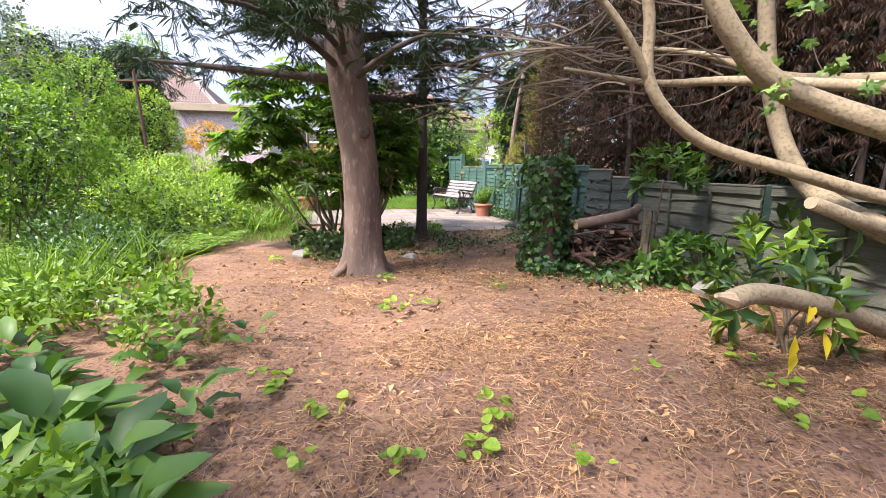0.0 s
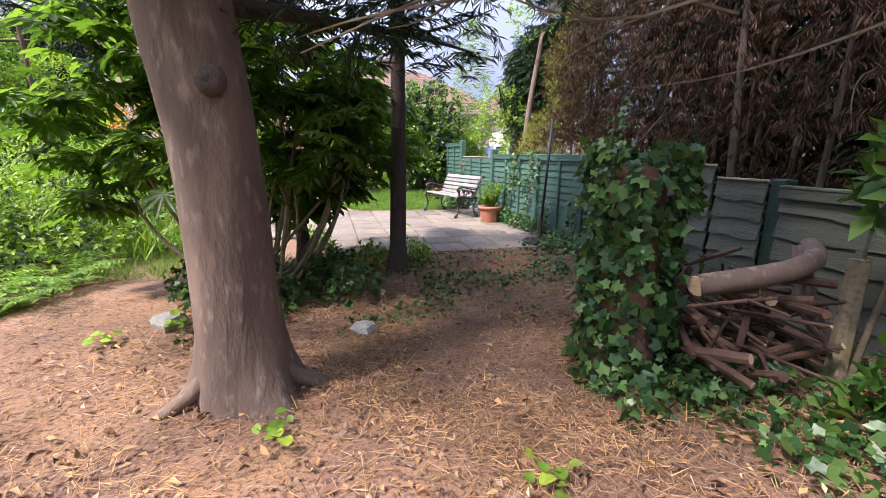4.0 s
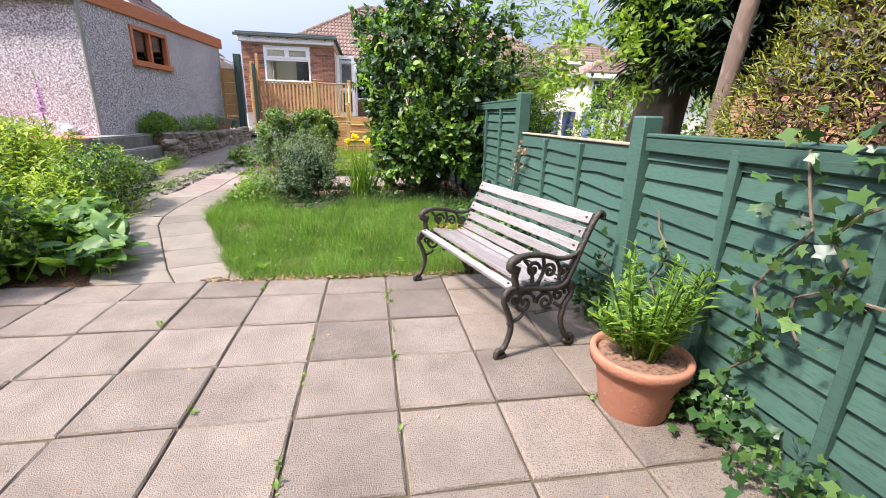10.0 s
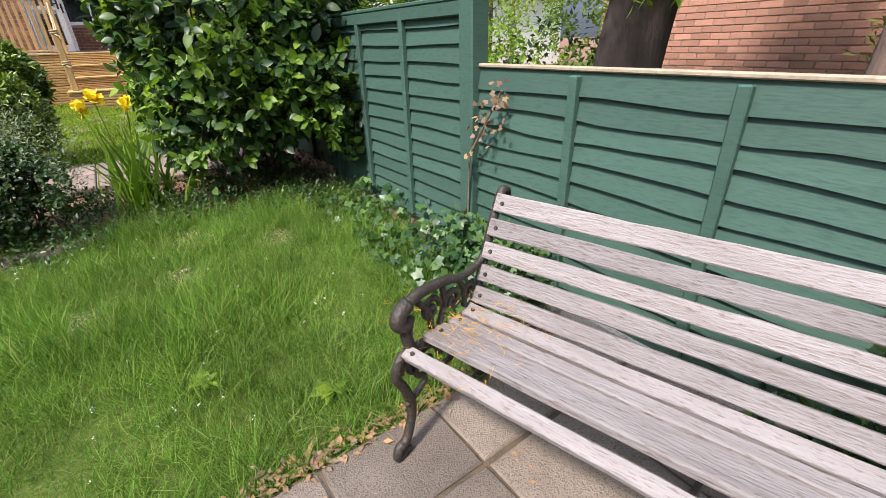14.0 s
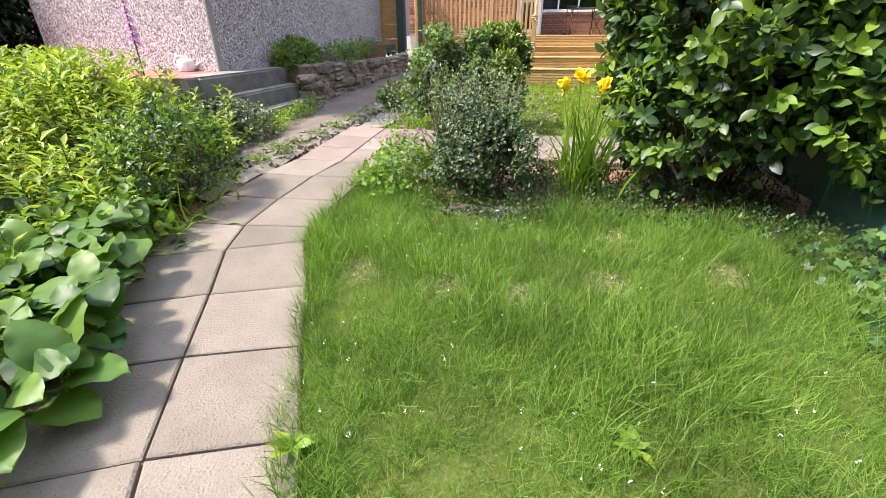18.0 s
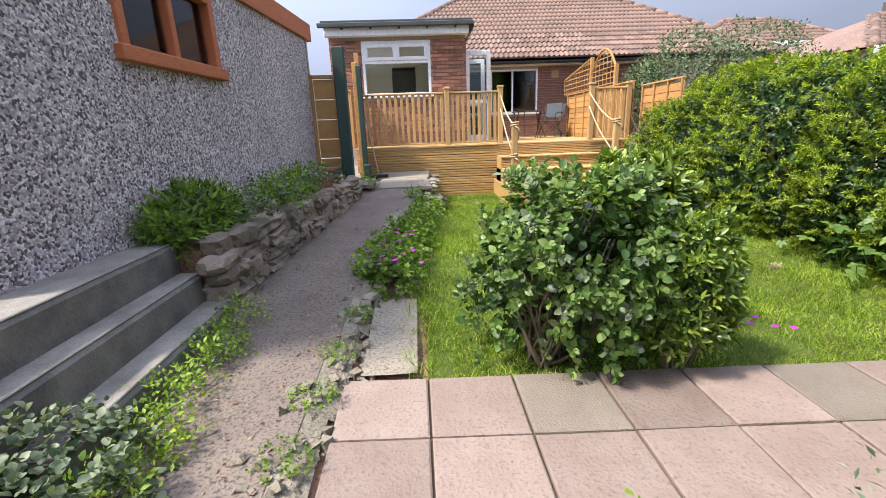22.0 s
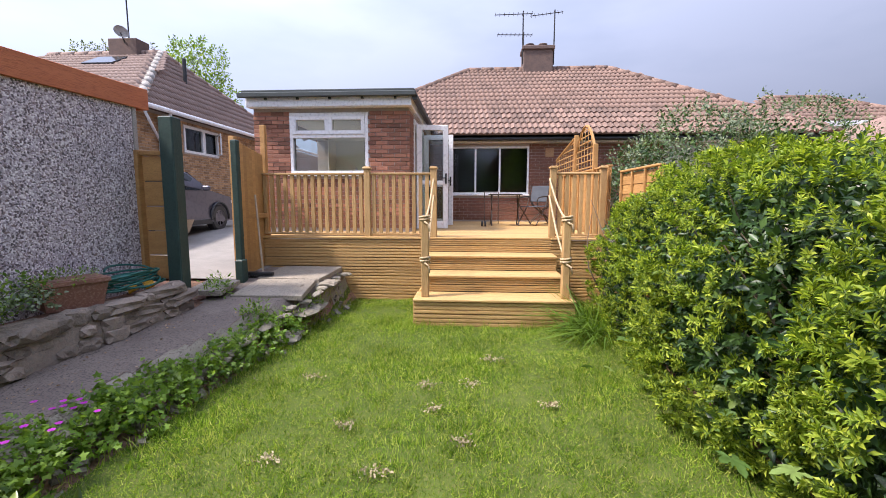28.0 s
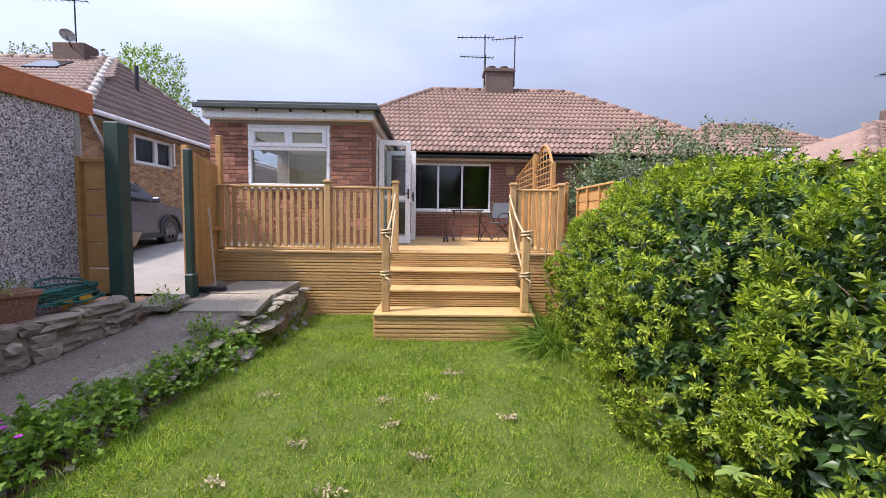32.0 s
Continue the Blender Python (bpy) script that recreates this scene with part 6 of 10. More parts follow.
# border along the tarmac
def mound(name, label, pts, material, shape, size, n, h, rad, per=4, length=0.08):
    t = thing(name, label, "plant")
    for x, y in pts:
        p, o = blob((x, y, gz(x, y) + h * 0.25), (rad, rad, h), n, seed=int(x * 90 + y * 50) % 97, lump=0.2, low=-0.1, deep=0.5)
        a = sprigs(p, o, per, length, 1.0, 0.5)
        strew("clump", shape, *a, size * rng.uniform(0.6, 1.2, len(a[0])), material, t)
    return t


mound("cranesbill", "low leafy cranesbill border along the tarmac path", [(-1.52, 7.15), (-1.5, 7.5), (-1.45, 7.9), (-1.4, 8.3), (-1.36, 8.7), (-1.3, 9.1), (-1.26, 9.5), (-1.2, 9.9), (-1.14, 10.3), (-1.64, 7.3), (-1.6, 7.8), (-1.52, 8.4), (-1.48, 8.9)], L_MID, S_CRANE, 0.036, 110, 0.22, 0.23)
mound("cranesbill", "magenta flowering cranesbill beside the slab path", [(-0.6, 4.3), (-0.45, 4.05), (-0.7, 4.55), (-0.3, 4.3), (-0.62, 3.85)], L_MID, S_CRANE, 0.028, 170, 0.2, 0.22)
mag = thing("cranesbill_flowers", "bright magenta cranesbill flowers", "flowers")
fp_ = np.array([(-0.55 + rng.normal() * 0.12, 4.15 + rng.normal() * 0.2, 0.52 + rng.normal() * 0.04) for _ in range(9)] + [(-1.56 + rng.normal() * 0.12, 7.0 + rng.random() * 1.3, gz(-1.55, 7.5) + 0.31 + rng.normal() * 0.03) for _ in range(34)] + [(0.55 + rng.normal() * 0.2, 5.8 + rng.normal() * 0.05, 0.42) for _ in range(4)])
pp = np.repeat(fp_, 5, 0)
ang = np.tile(np.arange(5) * 1.2566, len(fp_))
strew("petals", S_PETAL, pp, np.stack([np.cos(ang), np.sin(ang), 0.25 + 0 * ang], -1), np.array([0, -0.3, 1.0]) + 0 * pp, 0.021, L_PURPLE, mag)
mound("wall_plants", "self-sown green plants on the raised bed", [(-2.95, 7.5), (-2.85, 8.1), (-2.75, 8.6), (-2.7, 8.95), (-2.6, 7.9), (-2.55, 8.4)], L_MID, S_OVAL, 0.05, 90, 0.2, 0.2).location.z = 0.42
shrub("fern_clump", "bright green leafy clump on the raised bed", "plant", [((-2.98, 7.0, 0.94), (0.24, 0.42, 0.2), 360, 0.15, 2)], None, S_LONG, L_MID, 0.07, 6, 0.1, 0.8, core=True)
mound("step_weeds", "weeds growing at the foot of the steps", [(-2.5, 5.6), (-2.48, 5.85), (-2.47, 6.1), (-2.42, 5.3), (-2.4, 5.0), (-2.5, 6.4)], L_LIME, S_OVAL, 0.032, 90, 0.13, 0.13)
mound("kerb_moss", "yellow-green moss and weeds on the crumbling kerb", [(-1.98, 4.2), (-1.92, 4.5), (-1.95, 4.8), (-1.86, 5.2), (-1.83, 5.6), (-1.8, 6.0), (-1.75, 6.5), (-2.0, 3.8), (-2.1, 4.6)], L_MID, S_ROUND, 0.013, 70, 0.04, 0.12, 5, 0.03)
mound("kerb_weeds", "weeds along the broken kerb stones", [(-1.1, 10.6), (-1.08, 11.0), (-2.1, 10.7), (-1.3, 10.1), (-1.2, 9.6)], L_MID, S_LONG, 0.06, 70, 0.2, 0.13)
shrub("grey_groundcover", "grey-green spreading groundcover by the steps", "plant", [((-2.8, 4.85, 0.26), (0.52, 0.5, 0.36), 900, 0.2, 2.2)], None, S_ROUND, L_GREYGR, 0.033, 6, 0.07, 0.4)
shrub("trough_plants", "small green plants in the trough", "plant", [((-2.6, 9.3, 1.13), (0.16, 0.2, 0.05), 70, 0.2, 2)], None, S_LONG, L_MID, 0.035, 4, 0.05, 0.6, core=False)

mound("wall_weeds", "small weeds growing from the stone wall", [(-2.62, 7.3), (-2.52, 7.9), (-2.5, 8.5), (-2.4, 8.8), (-2.7, 8.2)], L_GREYGR, S_ROUND, 0.03, 60, 0.12, 0.12).location.z = 0.5

# dark shrub, iris and tall shrub behind the long grass
shrub("variegated_bush", "rounded dark bush with pale-edged small leaves", "bush", [((0.14, 3.95, 0.44), (0.33, 0.3, 0.3), 1500, 0.3, 2.2)], None, S_ROUND, L_DARK, 0.025, 8, 0.08, 0.4, stems=18, second=(L_GREYGR, 0.26), gaps=-0.06)
shrub("grey_spray_bush", "airy grey-green sprays above the rounded bush", "bush", [((0.02, 4.05, 0.56), (0.48, 0.36, 0.36), 400, 0.5, 2), ((0.2, 4.1, 0.72), (0.36, 0.28, 0.16), 110, 0.5, 2)], None, leaf_shape(0.32), L_GREYGR, 0.03, 9, 0.2, 0.9, stems=34, core=False)
iris = thing("iris_clump", "yellow flag iris clump with sword leaves", "plant")
n = 110
p = np.stack([0.92 + rng.normal(size=n) * 0.12, 4.0 + rng.normal(size=n) * 0.1, np.full(n, 0.12)], -1)
strew("leaves", blade_shape(0.045, 0.35), p, np.array([0, 0, 1.0]) + np.clip(0.24 * rng.normal(size=(n, 3)), -0.4, 0.4), rng.normal(size=(n, 3)), rng.uniform(0.35, 0.8, n), L_MID, iris)
for x, y, z in ((0.8, 3.98, 0.98), (0.98, 4.05, 0.92), (0.7, 4.1, 0.9)):
    part("flower_stem", Geo().tube([(0.86, 4.0, 0.12), (x, y, z)], 0.006, 5), L_MID, iris)
    k = 16
    pp = np.tile([(x, y, z)], (k, 1)) + 0.012 * rng.normal(size=(k, 3))
    strew("petals", round_shape(0.7), pp, rng.normal(size=(k, 3)) + np.array([0, 0, 0.4]), rng.normal(size=(k, 3)), 0.065, L_YELLOW, iris)
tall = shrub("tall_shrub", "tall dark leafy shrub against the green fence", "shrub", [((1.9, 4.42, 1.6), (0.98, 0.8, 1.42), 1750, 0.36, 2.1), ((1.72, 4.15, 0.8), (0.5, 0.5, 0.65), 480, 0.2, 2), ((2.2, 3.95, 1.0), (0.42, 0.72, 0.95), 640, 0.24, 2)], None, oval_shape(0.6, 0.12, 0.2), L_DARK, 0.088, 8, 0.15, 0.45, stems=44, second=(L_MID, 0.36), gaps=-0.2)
rb2 = thing("rose_hips", "faded brown flower heads in the tall shrub", "flowers")
p, o = blob((1.9, 4.4, 1.55), (0.95, 0.82, 1.38), 14, seed=172, lump=0.16)
pp = np.repeat(p, 14, 0) + 0.025 * rng.normal(size=(196, 3))
strew("petals", S_PETAL, pp, rng.normal(size=pp.shape), rng.normal(size=pp.shape), 0.016, L_DEADCON, rb2)
# edge plants, plus dark extra clumps standing in for shade below the tall shrub
mound("bed_edge_plants", "low dark plants behind the grass, some added as shade under the shrub", [(0.6, 3.95), (1.1, 3.75), (1.5, 3.7), (1.9, 3.55), (0.0, 3.62), (0.4, 3.55), (2.2, 3.3), (1.3, 4.0), (1.7, 4.0), (2.1, 3.8), (1.0, 4.3), (1.5, 4.4), (2.3, 4.2), (0.7, 4.3), (1.9, 4.4)], L_DARK, S_OVAL, 0.036, 130, 0.1, 0.26)
part("fallen_log", Geo().tube([(-0.05, 3.58, 0.085), (0.3, 3.53, 0.095), (0.65, 3.6, 0.1)], [0.05, 0.055, 0.045], 10), M_BARKDK, thing("log", "old dark log edging the bed", "log"), smooth=True)

# yellow-green bed left of the path
bedp = thing("goldenrod_bed", "dense bed of upright yellow-green leafy stems", "plant")
ns = 1050
bx, by = rng.uniform(-4.7, -1.7, ns), rng.uniform(1.9, 5.0, ns)
edge = np.interp(by, [1.9, 2.6, 3.2, 4.2, 5.0], [-1.95, -1.97, -2.06, -2.4, -2.85])
keep = (bx < edge + 0.08) & ~((bx < -2.95) & (by > 4.55))
bx, by = bx[keep], by[keep]
bh = np.clip(0.35 + 0.5 * (edge[keep] - bx) + 0.14 * rng.normal(size=len(bx)), 0.25, 0.95) * np.where(bx < -2.75, np.interp(by, [1.9, 3.0, 3.8, 5.0], [0.9, 0.92, 0.98, 0.95]), np.interp(by, [1.9, 3.0, 3.8, 5.0], [0.9, 0.82, 0.6, 0.5]))
pos, axs, ups = [], [], []
for x, y, h in zip(bx, by, bh):
    lean = rng.normal(size=2) * 0.1
    z0 = gz(x, y)
    m = int(16 + h * 16)
    k = np.arange(m)
    f = 0.25 + 0.75 * k / (m - 1)
    a = k * 2.4 + rng.random() * 6
    pos.append(np.stack([x + lean[0] * f, y + lean[1] * f, z0 + h * f], -1))
    axs.append(np.stack([np.cos(a), np.sin(a), 0.25 + 0.9 * f ** 3], -1))
    ups.append(np.tile([0, 0, 1.0], (m, 1)) + 0.2 * rng.normal(size=(m, 3)))
pos, axs, ups = np.concatenate(pos), np.concatenate(axs), np.concatenate(ups)
strew("leaves", leaf_shape(0.36, 0.2, 0.25), pos, axs, ups, 0.1 * rng.uniform(0.4, 1.25, len(pos)), L_GOLDROD, bedp)
stalk = Geo().tube([(0, 0, -0.02), (0, 0, 0.45), (0, 0, 0.9)], [0.006, 0.005, 0.003], 5, False).data("stem", True)
stalk.materials.append(L_MID)
for x, y, h in zip(bx[::2], by[::2], bh[::2]):
    part("stem", stalk, None, bedp, at=Matrix.Translation((x, y, gz(x, y))) @ Matrix.Diagonal((1, 1, h, 1)))
shrub("dark_path_shrub", "dark twiggy shrub beside the path", "bush", [((-2.05, 3.3, 0.42), (0.28, 0.45, 0.4), 420, 0.2, 2), ((-2.5, 3.9, 0.3), (0.22, 0.35, 0.26), 260, 0.25, 2)], None, S_OVAL, L_MID, 0.05, 6, 0.1, 0.6, stems=18, second=(L_DARK, 0.4))
dl = thing("daylily_clump", "arching strappy leaves at the path edge", "plant")
n = 260
p = np.stack([-1.92 + rng.normal(size=n) * 0.12, rng.uniform(2.4, 3.4, n), np.full(n, 0.06)], -1)
strew("leaves", blade_shape(0.05, 0.8), p, np.array([0.35, -0.2, 0.8]) + 0.5 * rng.normal(size=(n, 3)), np.array([0, 0, 1.0]) + 0.4 * rng.normal(size=(n, 3)), rng.uniform(0.15, 0.34, n), L_LIME, dl)
fx = thing("foxglove", "tall foxglove spike with lilac bells", "plant")
part("stem", Geo().tube([(-3.36, 4.6, 0.4), (-3.36, 4.6, 1.75)], [0.01, 0.004], 6), L_MID, fx)
p = np.array([(-3.36, 4.6, 1.2 + 0.42 * k / 40) for k in range(40)])
a = np.arange(40) * 2.4
single_leaves(round_shape(0.8), p, np.stack([np.cos(a), np.sin(a), -0.5 + 0 * a], -1), np.array([0, 0, 1.0]) + 0 * p, 0.075 * np.linspace(1, 0.4, 40), L_LILAC, fx, "bell")
berg = thing("bergenia_clump", "broad rounded fleshy leaves beside the path", "plant")
n = 330
p = np.stack([rng.uniform(-2.4, -0.85, n), rng.uniform(1.15, 2.75, n), np.zeros(n)], -1)
lim = np.interp(p[:, 1], [1.1, 1.35, 1.85, 2.3, 2.8], [-0.92, -0.98, -1.22, -1.5, -1.9])
p = p[p[:, 0] < lim]
n = len(p)
p[:, 2] = 0.05 + rng.random(n) * 0.2 + 0.12 * np.clip(lim.max() - p[:, 0], 0, 1)
ax = np.array([0.4, -0.25, 0.25]) + 0.6 * rng.normal(size=(n, 3)) * np.array([1, 1, 0.5])
for j in range(3):
    single_leaves(paddle_shape(0.72 + 0.08 * j, 0.14, 0.22 + 0.08 * j, j), p[j::3], ax[j::3], np.array([0.1, -0.2, 1.0]) + 0.25 * rng.normal(size=ax[j::3].shape), rng.uniform(0.1, 0.24, len(ax[j::3])), L_BERG, berg)
for q, d in zip(p[::2], ax[::2]):
    part("stalk", Geo().tube([(q[0] - 0.12 * d[0], q[1] - 0.12 * d[1], 0.02), (q[0] - 0.03 * d[0], q[1] - 0.03 * d[1], q[2] * 0.6), tuple(q)], 0.006, 5, False), L_LIME, berg)
mound("bergenia_young", "smaller leafy plants among the broad leaves", [(-1.9, 1.3), (-1.6, 1.5), (-2.0, 1.9), (-1.9, 2.5), (-2.3, 1.5)], L_MID, S_ROUND, 0.07, 90, 0.3, 0.3)
shrub("pot_foliage", "leafy plants spilling round the orange pot", "plant", [((-2.0, 1.1, 0.5), (0.45, 0.4, 0.3), 260, 0.2, 2)], None, S_OVAL, L_DARK, 0.07, 6, 0.1, second=(L_LIME, 0.3))
pp_ = thing("potted_plant", "bushy fresh green plant in the terracotta pot", "plant")
ns = 46
a0 = rng.uniform(0, 6.28, ns)
tip = np.stack([2.2 + 0.24 * np.cos(a0) * rng.random(ns) ** 0.5, -0.76 + 0.24 * np.sin(a0) * rng.random(ns) ** 0.5, 0.42 + rng.random(ns) * 0.3], -1)
pos, axs = [], []
for q in tip:
    b = np.array([2.2 + (q[0] - 2.2) * 0.35, -0.76 + (q[1] + 0.76) * 0.35, 0.27])
    part("stem", Geo().tube([b, (b + q) / 2 + [0, 0, 0.03], q], 0.004, 4, False), L_MID, pp_)
    m = 26
    f = np.linspace(0.25, 1, m)
    aa = np.arange(m) * 2.4
    pos.append(b + (q - b) * f[:, None])
    axs.append(np.stack([np.cos(aa), np.sin(aa), 0.35 + 0.3 * f], -1))
pos, axs = np.concatenate(pos), np.concatenate(axs)
strew("leaves", S_THIN, pos, axs, np.array([0, 0, 1.0]) + 0.3 * rng.normal(size=pos.shape), 0.075 * rng.uniform(0.5, 1.2, len(pos)), L_MID, pp_)

# ---- ivy ----
def ivy_patch(name, label, pts, nrm, size, stems=None):
    t = thing(name, label, "ivy")
    n = len(pts)
    ax = rng.normal(size=(n, 3)) * 0.8 + np.array([0, 0, -0.5])
    up, sz = np.asarray(nrm) + 0.45 * rng.normal(size=(n, 3)), size * rng.uniform(0.5, 1.25, n)
    m = np.argsort(-sz)
    m, rest = m[:120], m[120:]
    single_leaves(S_IVY, pts[m], ax[m], up[m], sz[m], L_IVY, t)
    strew("leaves", S_IVY, pts[rest], ax[rest], up[rest], sz[rest], L_IVY, t)
    if stems:
        for s_ in stems:
            part("stem", Geo().tube(s_, 0.006, 5, False), M_TWIG, t)
    return t


def climb(y0, z0, y1, z1, n, width):
    """An ivy strand up the fence: stem line and leaf places."""
    k = 9
    line = [(FX - 0.065, y0 + (y1 - y0) * i / k + 0.06 * math.sin(i * 1.7 + y0), z0 + (z1 - z0) * i / k) for i in range(k + 1)]
    c = np.array(line)[rng.integers(0, k + 1, n)]
    f = rng.random((n, 1))
    p = c + np.stack([-0.02 - 0.05 * rng.random(n), rng.normal(size=n) * width, rng.normal(size=n) * 0.07], -1)
    return line, p


strands = [(-0.5, 0.03, -0.42, 0.85, 50, 0.03), (-0.95, 0.03, -1.12, 1.2, 70, 0.05), (-1.15, 0.55, -1.35, 1.25, 50, 0.05), (-1.3, 0.75, -1.75, 0.85, 30, 0.035), (-1.75, 0.03, -1.8, 1.2, 65, 0.05), (-1.95, 0.7, -2.1, 1.15, 30, 0.05), (-2.4, 0.03, -2.42, 0.5, 60, 0.05), (-3.15, 0.03, -3.1, 0.55, 70, 0.06), (-3.5, 0.03, -3.6, 0.9, 120, 0.1), (-3.85, 0.05, -3.9, 1.6, 280, 0.13), (-4.2, 0.05, -4.3, 0.6, 70, 0.2), (-4.5, 0.3, -4.7, 1.0, 40, 0.3), (0.0, 0.05, 0.02, 0.5, 34, 0.02)]
lines_, pts_ = zip(*[climb(*s_) for s_ in strands])
pts_ = np.concatenate(pts_)
ivy_patch("fence_ivy", "ivy strands climbing the green fence", pts_, np.tile([-1.0, 0, 0.5], (len(pts_), 1)), 0.046, lines_)
n = 1500
y = rng.uniform(-4.6, 0.3, n)
w = np.interp(y, [-4.6, -3.4, -3.0, -2.4, -1.9, -0.5, 0.3], [0.75, 0.9, 0.5, 0.2, 0.18, 0.16, 0.06])
x = 2.46 - np.abs(rng.normal(size=n)) * w * 0.55
z = np.maximum(0.02, 0.05 + (0.22 - 0.3 * (2.46 - x)) * rng.random(n))
keep = np.hypot(x - 2.2, y + 2.72) > 0.36
n = keep.sum()
ivy_patch("ground_ivy", "ivy trailing along the foot of the fence", np.stack([x, y, z], -1)[keep], np.tile([-0.4, 0, 1.0], (n, 1)), 0.045)
n = 1100
x, y = rng.uniform(1.95, 2.48, n), rng.uniform(1.15, 3.3, n)
ivy_patch("corner_ivy", "bright ivy and low plants in the fence corner", np.stack([x, y, 0.03 + 0.3 * rng.random(n) ** 2 * (0.4 + (x - 1.95))], -1), np.tile([-0.4, -0.2, 1.0], (n, 1)), 0.05)
n = 50
t_ = rng.random(n)
p = np.stack([2.42 + 0.03 * rng.normal(size=n), 1.84 - 0.22 * t_ + 0.03 * rng.normal(size=n), 0.72 + 0.32 * t_ + 0.05 * rng.normal(size=n)], -1)
q = 650
ivy_patch("bench_ivy", "bright bushy ivy beside the bench end", np.stack([rng.uniform(2.0, 2.46, q), rng.uniform(1.2, 1.95, q), 0.04 + 0.36 * rng.random(q)], -1), np.tile([-0.5, -0.3, 1.0], (q, 1)), 0.042)
dv = thing("withered_vine", "dry brown creeper on the corner post", "ivy")
strew("leaves", S_IVY, p, rng.normal(size=(n, 3)), np.array([-1.0, 0, 0.2]) + 0.6 * rng.normal(size=(n, 3)), 0.026, L_LITTER, dv)
part("stem", Geo().tube([(2.44, 1.9, 0.1), (2.42, 1.85, 0.7), (2.43, 1.62, 1.05)], 0.006, 5), M_TWIG, dv)

# ---- grass ----
def grass(name, label, inside, box, n, h0, h1, w, material, lean, patches=True):
    x, y = rng.uniform(box[0], box[2], n), rng.uniform(box[1], box[3], n)
    keep = np.array([inside(a, b) for a, b in zip(x, y)])
    if patches:
        keep &= np.array([noise.noise(Vector((a * 1.1, b * 1.1, 4))) > -0.42 + 0.25 * rng.random() - 0.2 for a, b in zip(x, y)])
    x, y = x[keep], y[keep]
    m = len(x)
    p = np.stack([x, y, np.array([gz(a, b) for a, b in zip(x, y)]) + 0.006], -1)
    tall_ = np.array([0.75 + 0.45 * noise.noise(Vector((a * 1.6, b * 1.6, 8))) + 0.4 * noise.noise(Vector((a * 9, b * 9, 5))) for a, b in zip(x, y)])
    t = tagged(strew(name, needle_shape(w * 1.2) if h1 < 0.1 else blade_shape(w, 0.45), p, np.array([0, 0, 1.0]) + lean * rng.normal(size=(m, 3)), rng.normal(size=(m, 3)), rng.uniform(h0, h1, m) * tall_ * 1.15, material), label, "grass", kind="stuff")
    return t


DRY = ((0.0, 3.5, 0.13), (-0.38, 2.62, 0.12), (0.11, 2.5, 0.13), (1.05, 3.2, 0.2), (0.48, 2.5, 0.12), (0.95, 2.7, 0.12), (1.6, 2.9, 0.14))
green = lambda a, b: lawn_one(a, b) and all((a - u) ** 2 + (b - v) ** 2 > (w * (0.5 + 0.9 * noise.noise(Vector((a * 9, b * 9, 3))) + 0.35 * rng.random())) ** 2 for u, v, w in DRY)
grass("long_grass", "long green unmown grass with thin dry patches", green, (-1.1, 1.05, 2.45, 4.4), 125000, 0.07, 0.18, 0.021, L_GRASS, 0.55)
n = 2600
k = rng.integers(0, len(DRY), n)
c = np.array(DRY)[k]
a, r = rng.uniform(0, 6.283, n), np.sqrt(rng.random(n)) * 1.1
p = np.stack([c[:, 0] + c[:, 2] * r * np.cos(a), c[:, 1] + c[:, 2] * r * np.sin(a), np.zeros(n)], -1)
p[:, 2] = [gz(a, b) + 0.01 + 0.03 * q for a, b, q in zip(p[:, 0], p[:, 1], rng.random(n))]
tagged(strew("dry_grass", needle_shape(0.045), p, rng.normal(size=(n, 3)) * np.array([1, 1, 0.35]), np.array([0, 0, 1.0]) + 0.5 * rng.normal(size=(n, 3)), rng.uniform(0.025, 0.06, n), L_MOSS), "bleached dead grass in thin patches", "grass", kind="stuff")
n = 90
p = np.stack([rng.uniform(-0.7, 1.9, n), rng.uniform(1.2, 3.3, n), np.zeros(n)], -1)
p = p[[lawn_one(a, b) for a, b in p[:, :2]]]
p[:, 2] = [gz(a, b) + 0.06 + 0.03 * rng.random() for a, b in p[:, :2]]
n = len(p)
tagged(strew("clover_flowers", S_PETAL, np.repeat(p, 5, 0) + 0.004 * rng.normal(size=(n * 5, 3)), rng.normal(size=(n * 5, 3)), np.array([0, 0, 1.0]) + 0.5 * rng.normal(size=(n * 5, 3)), 0.0055, L_WHITE), "tiny white clover and daisy heads in the grass", "flowers", kind="stuff")
grass("short_grass", "short mown lawn grass with dry patches", lawn_two, (-1.4, 5.65, 2.8, 12.36), 256000, 0.026, 0.06, 0.085, L_LAWN, 0.75, False)
strip = lambda a, b: a < np.interp(b, [1.3, 2, 3.1, 4.3], [-0.05, -0.3, -0.75, -0.85])
grass("edge_grass", "tall grass tufts along the path edge", lambda a, b: lawn_one(a, b) and strip(a, b), (-1.1, 1.1, 0.1, 4.4), 13000, 0.08, 0.19, 0.028, L_GRASS, 0.6, False)
grass("fringe_grass", "grass fringe along the steps and border", lambda a, b: abs(a - np.interp(b, [7, 8, 9, 10, 11, 12.3], [-1.3, -1.25, -1.16, -1.08, -0.98, -0.93])) < 0.1 or (0.2 < a < 2.3 and 10.82 < b < 10.95), (-1.5, 5.8, 2.4, 12.3), 26000, 0.05, 0.13, 0.05, L_LAWN, 0.5, False)
sg = thing("sedge_clump", "arching long grass clump beside the timber steps", "grass")
n = 300
p = np.stack([2.42 + rng.normal(size=n) * 0.1, 10.85 + rng.normal(size=n) * 0.22, np.full(n, 0.26)], -1)
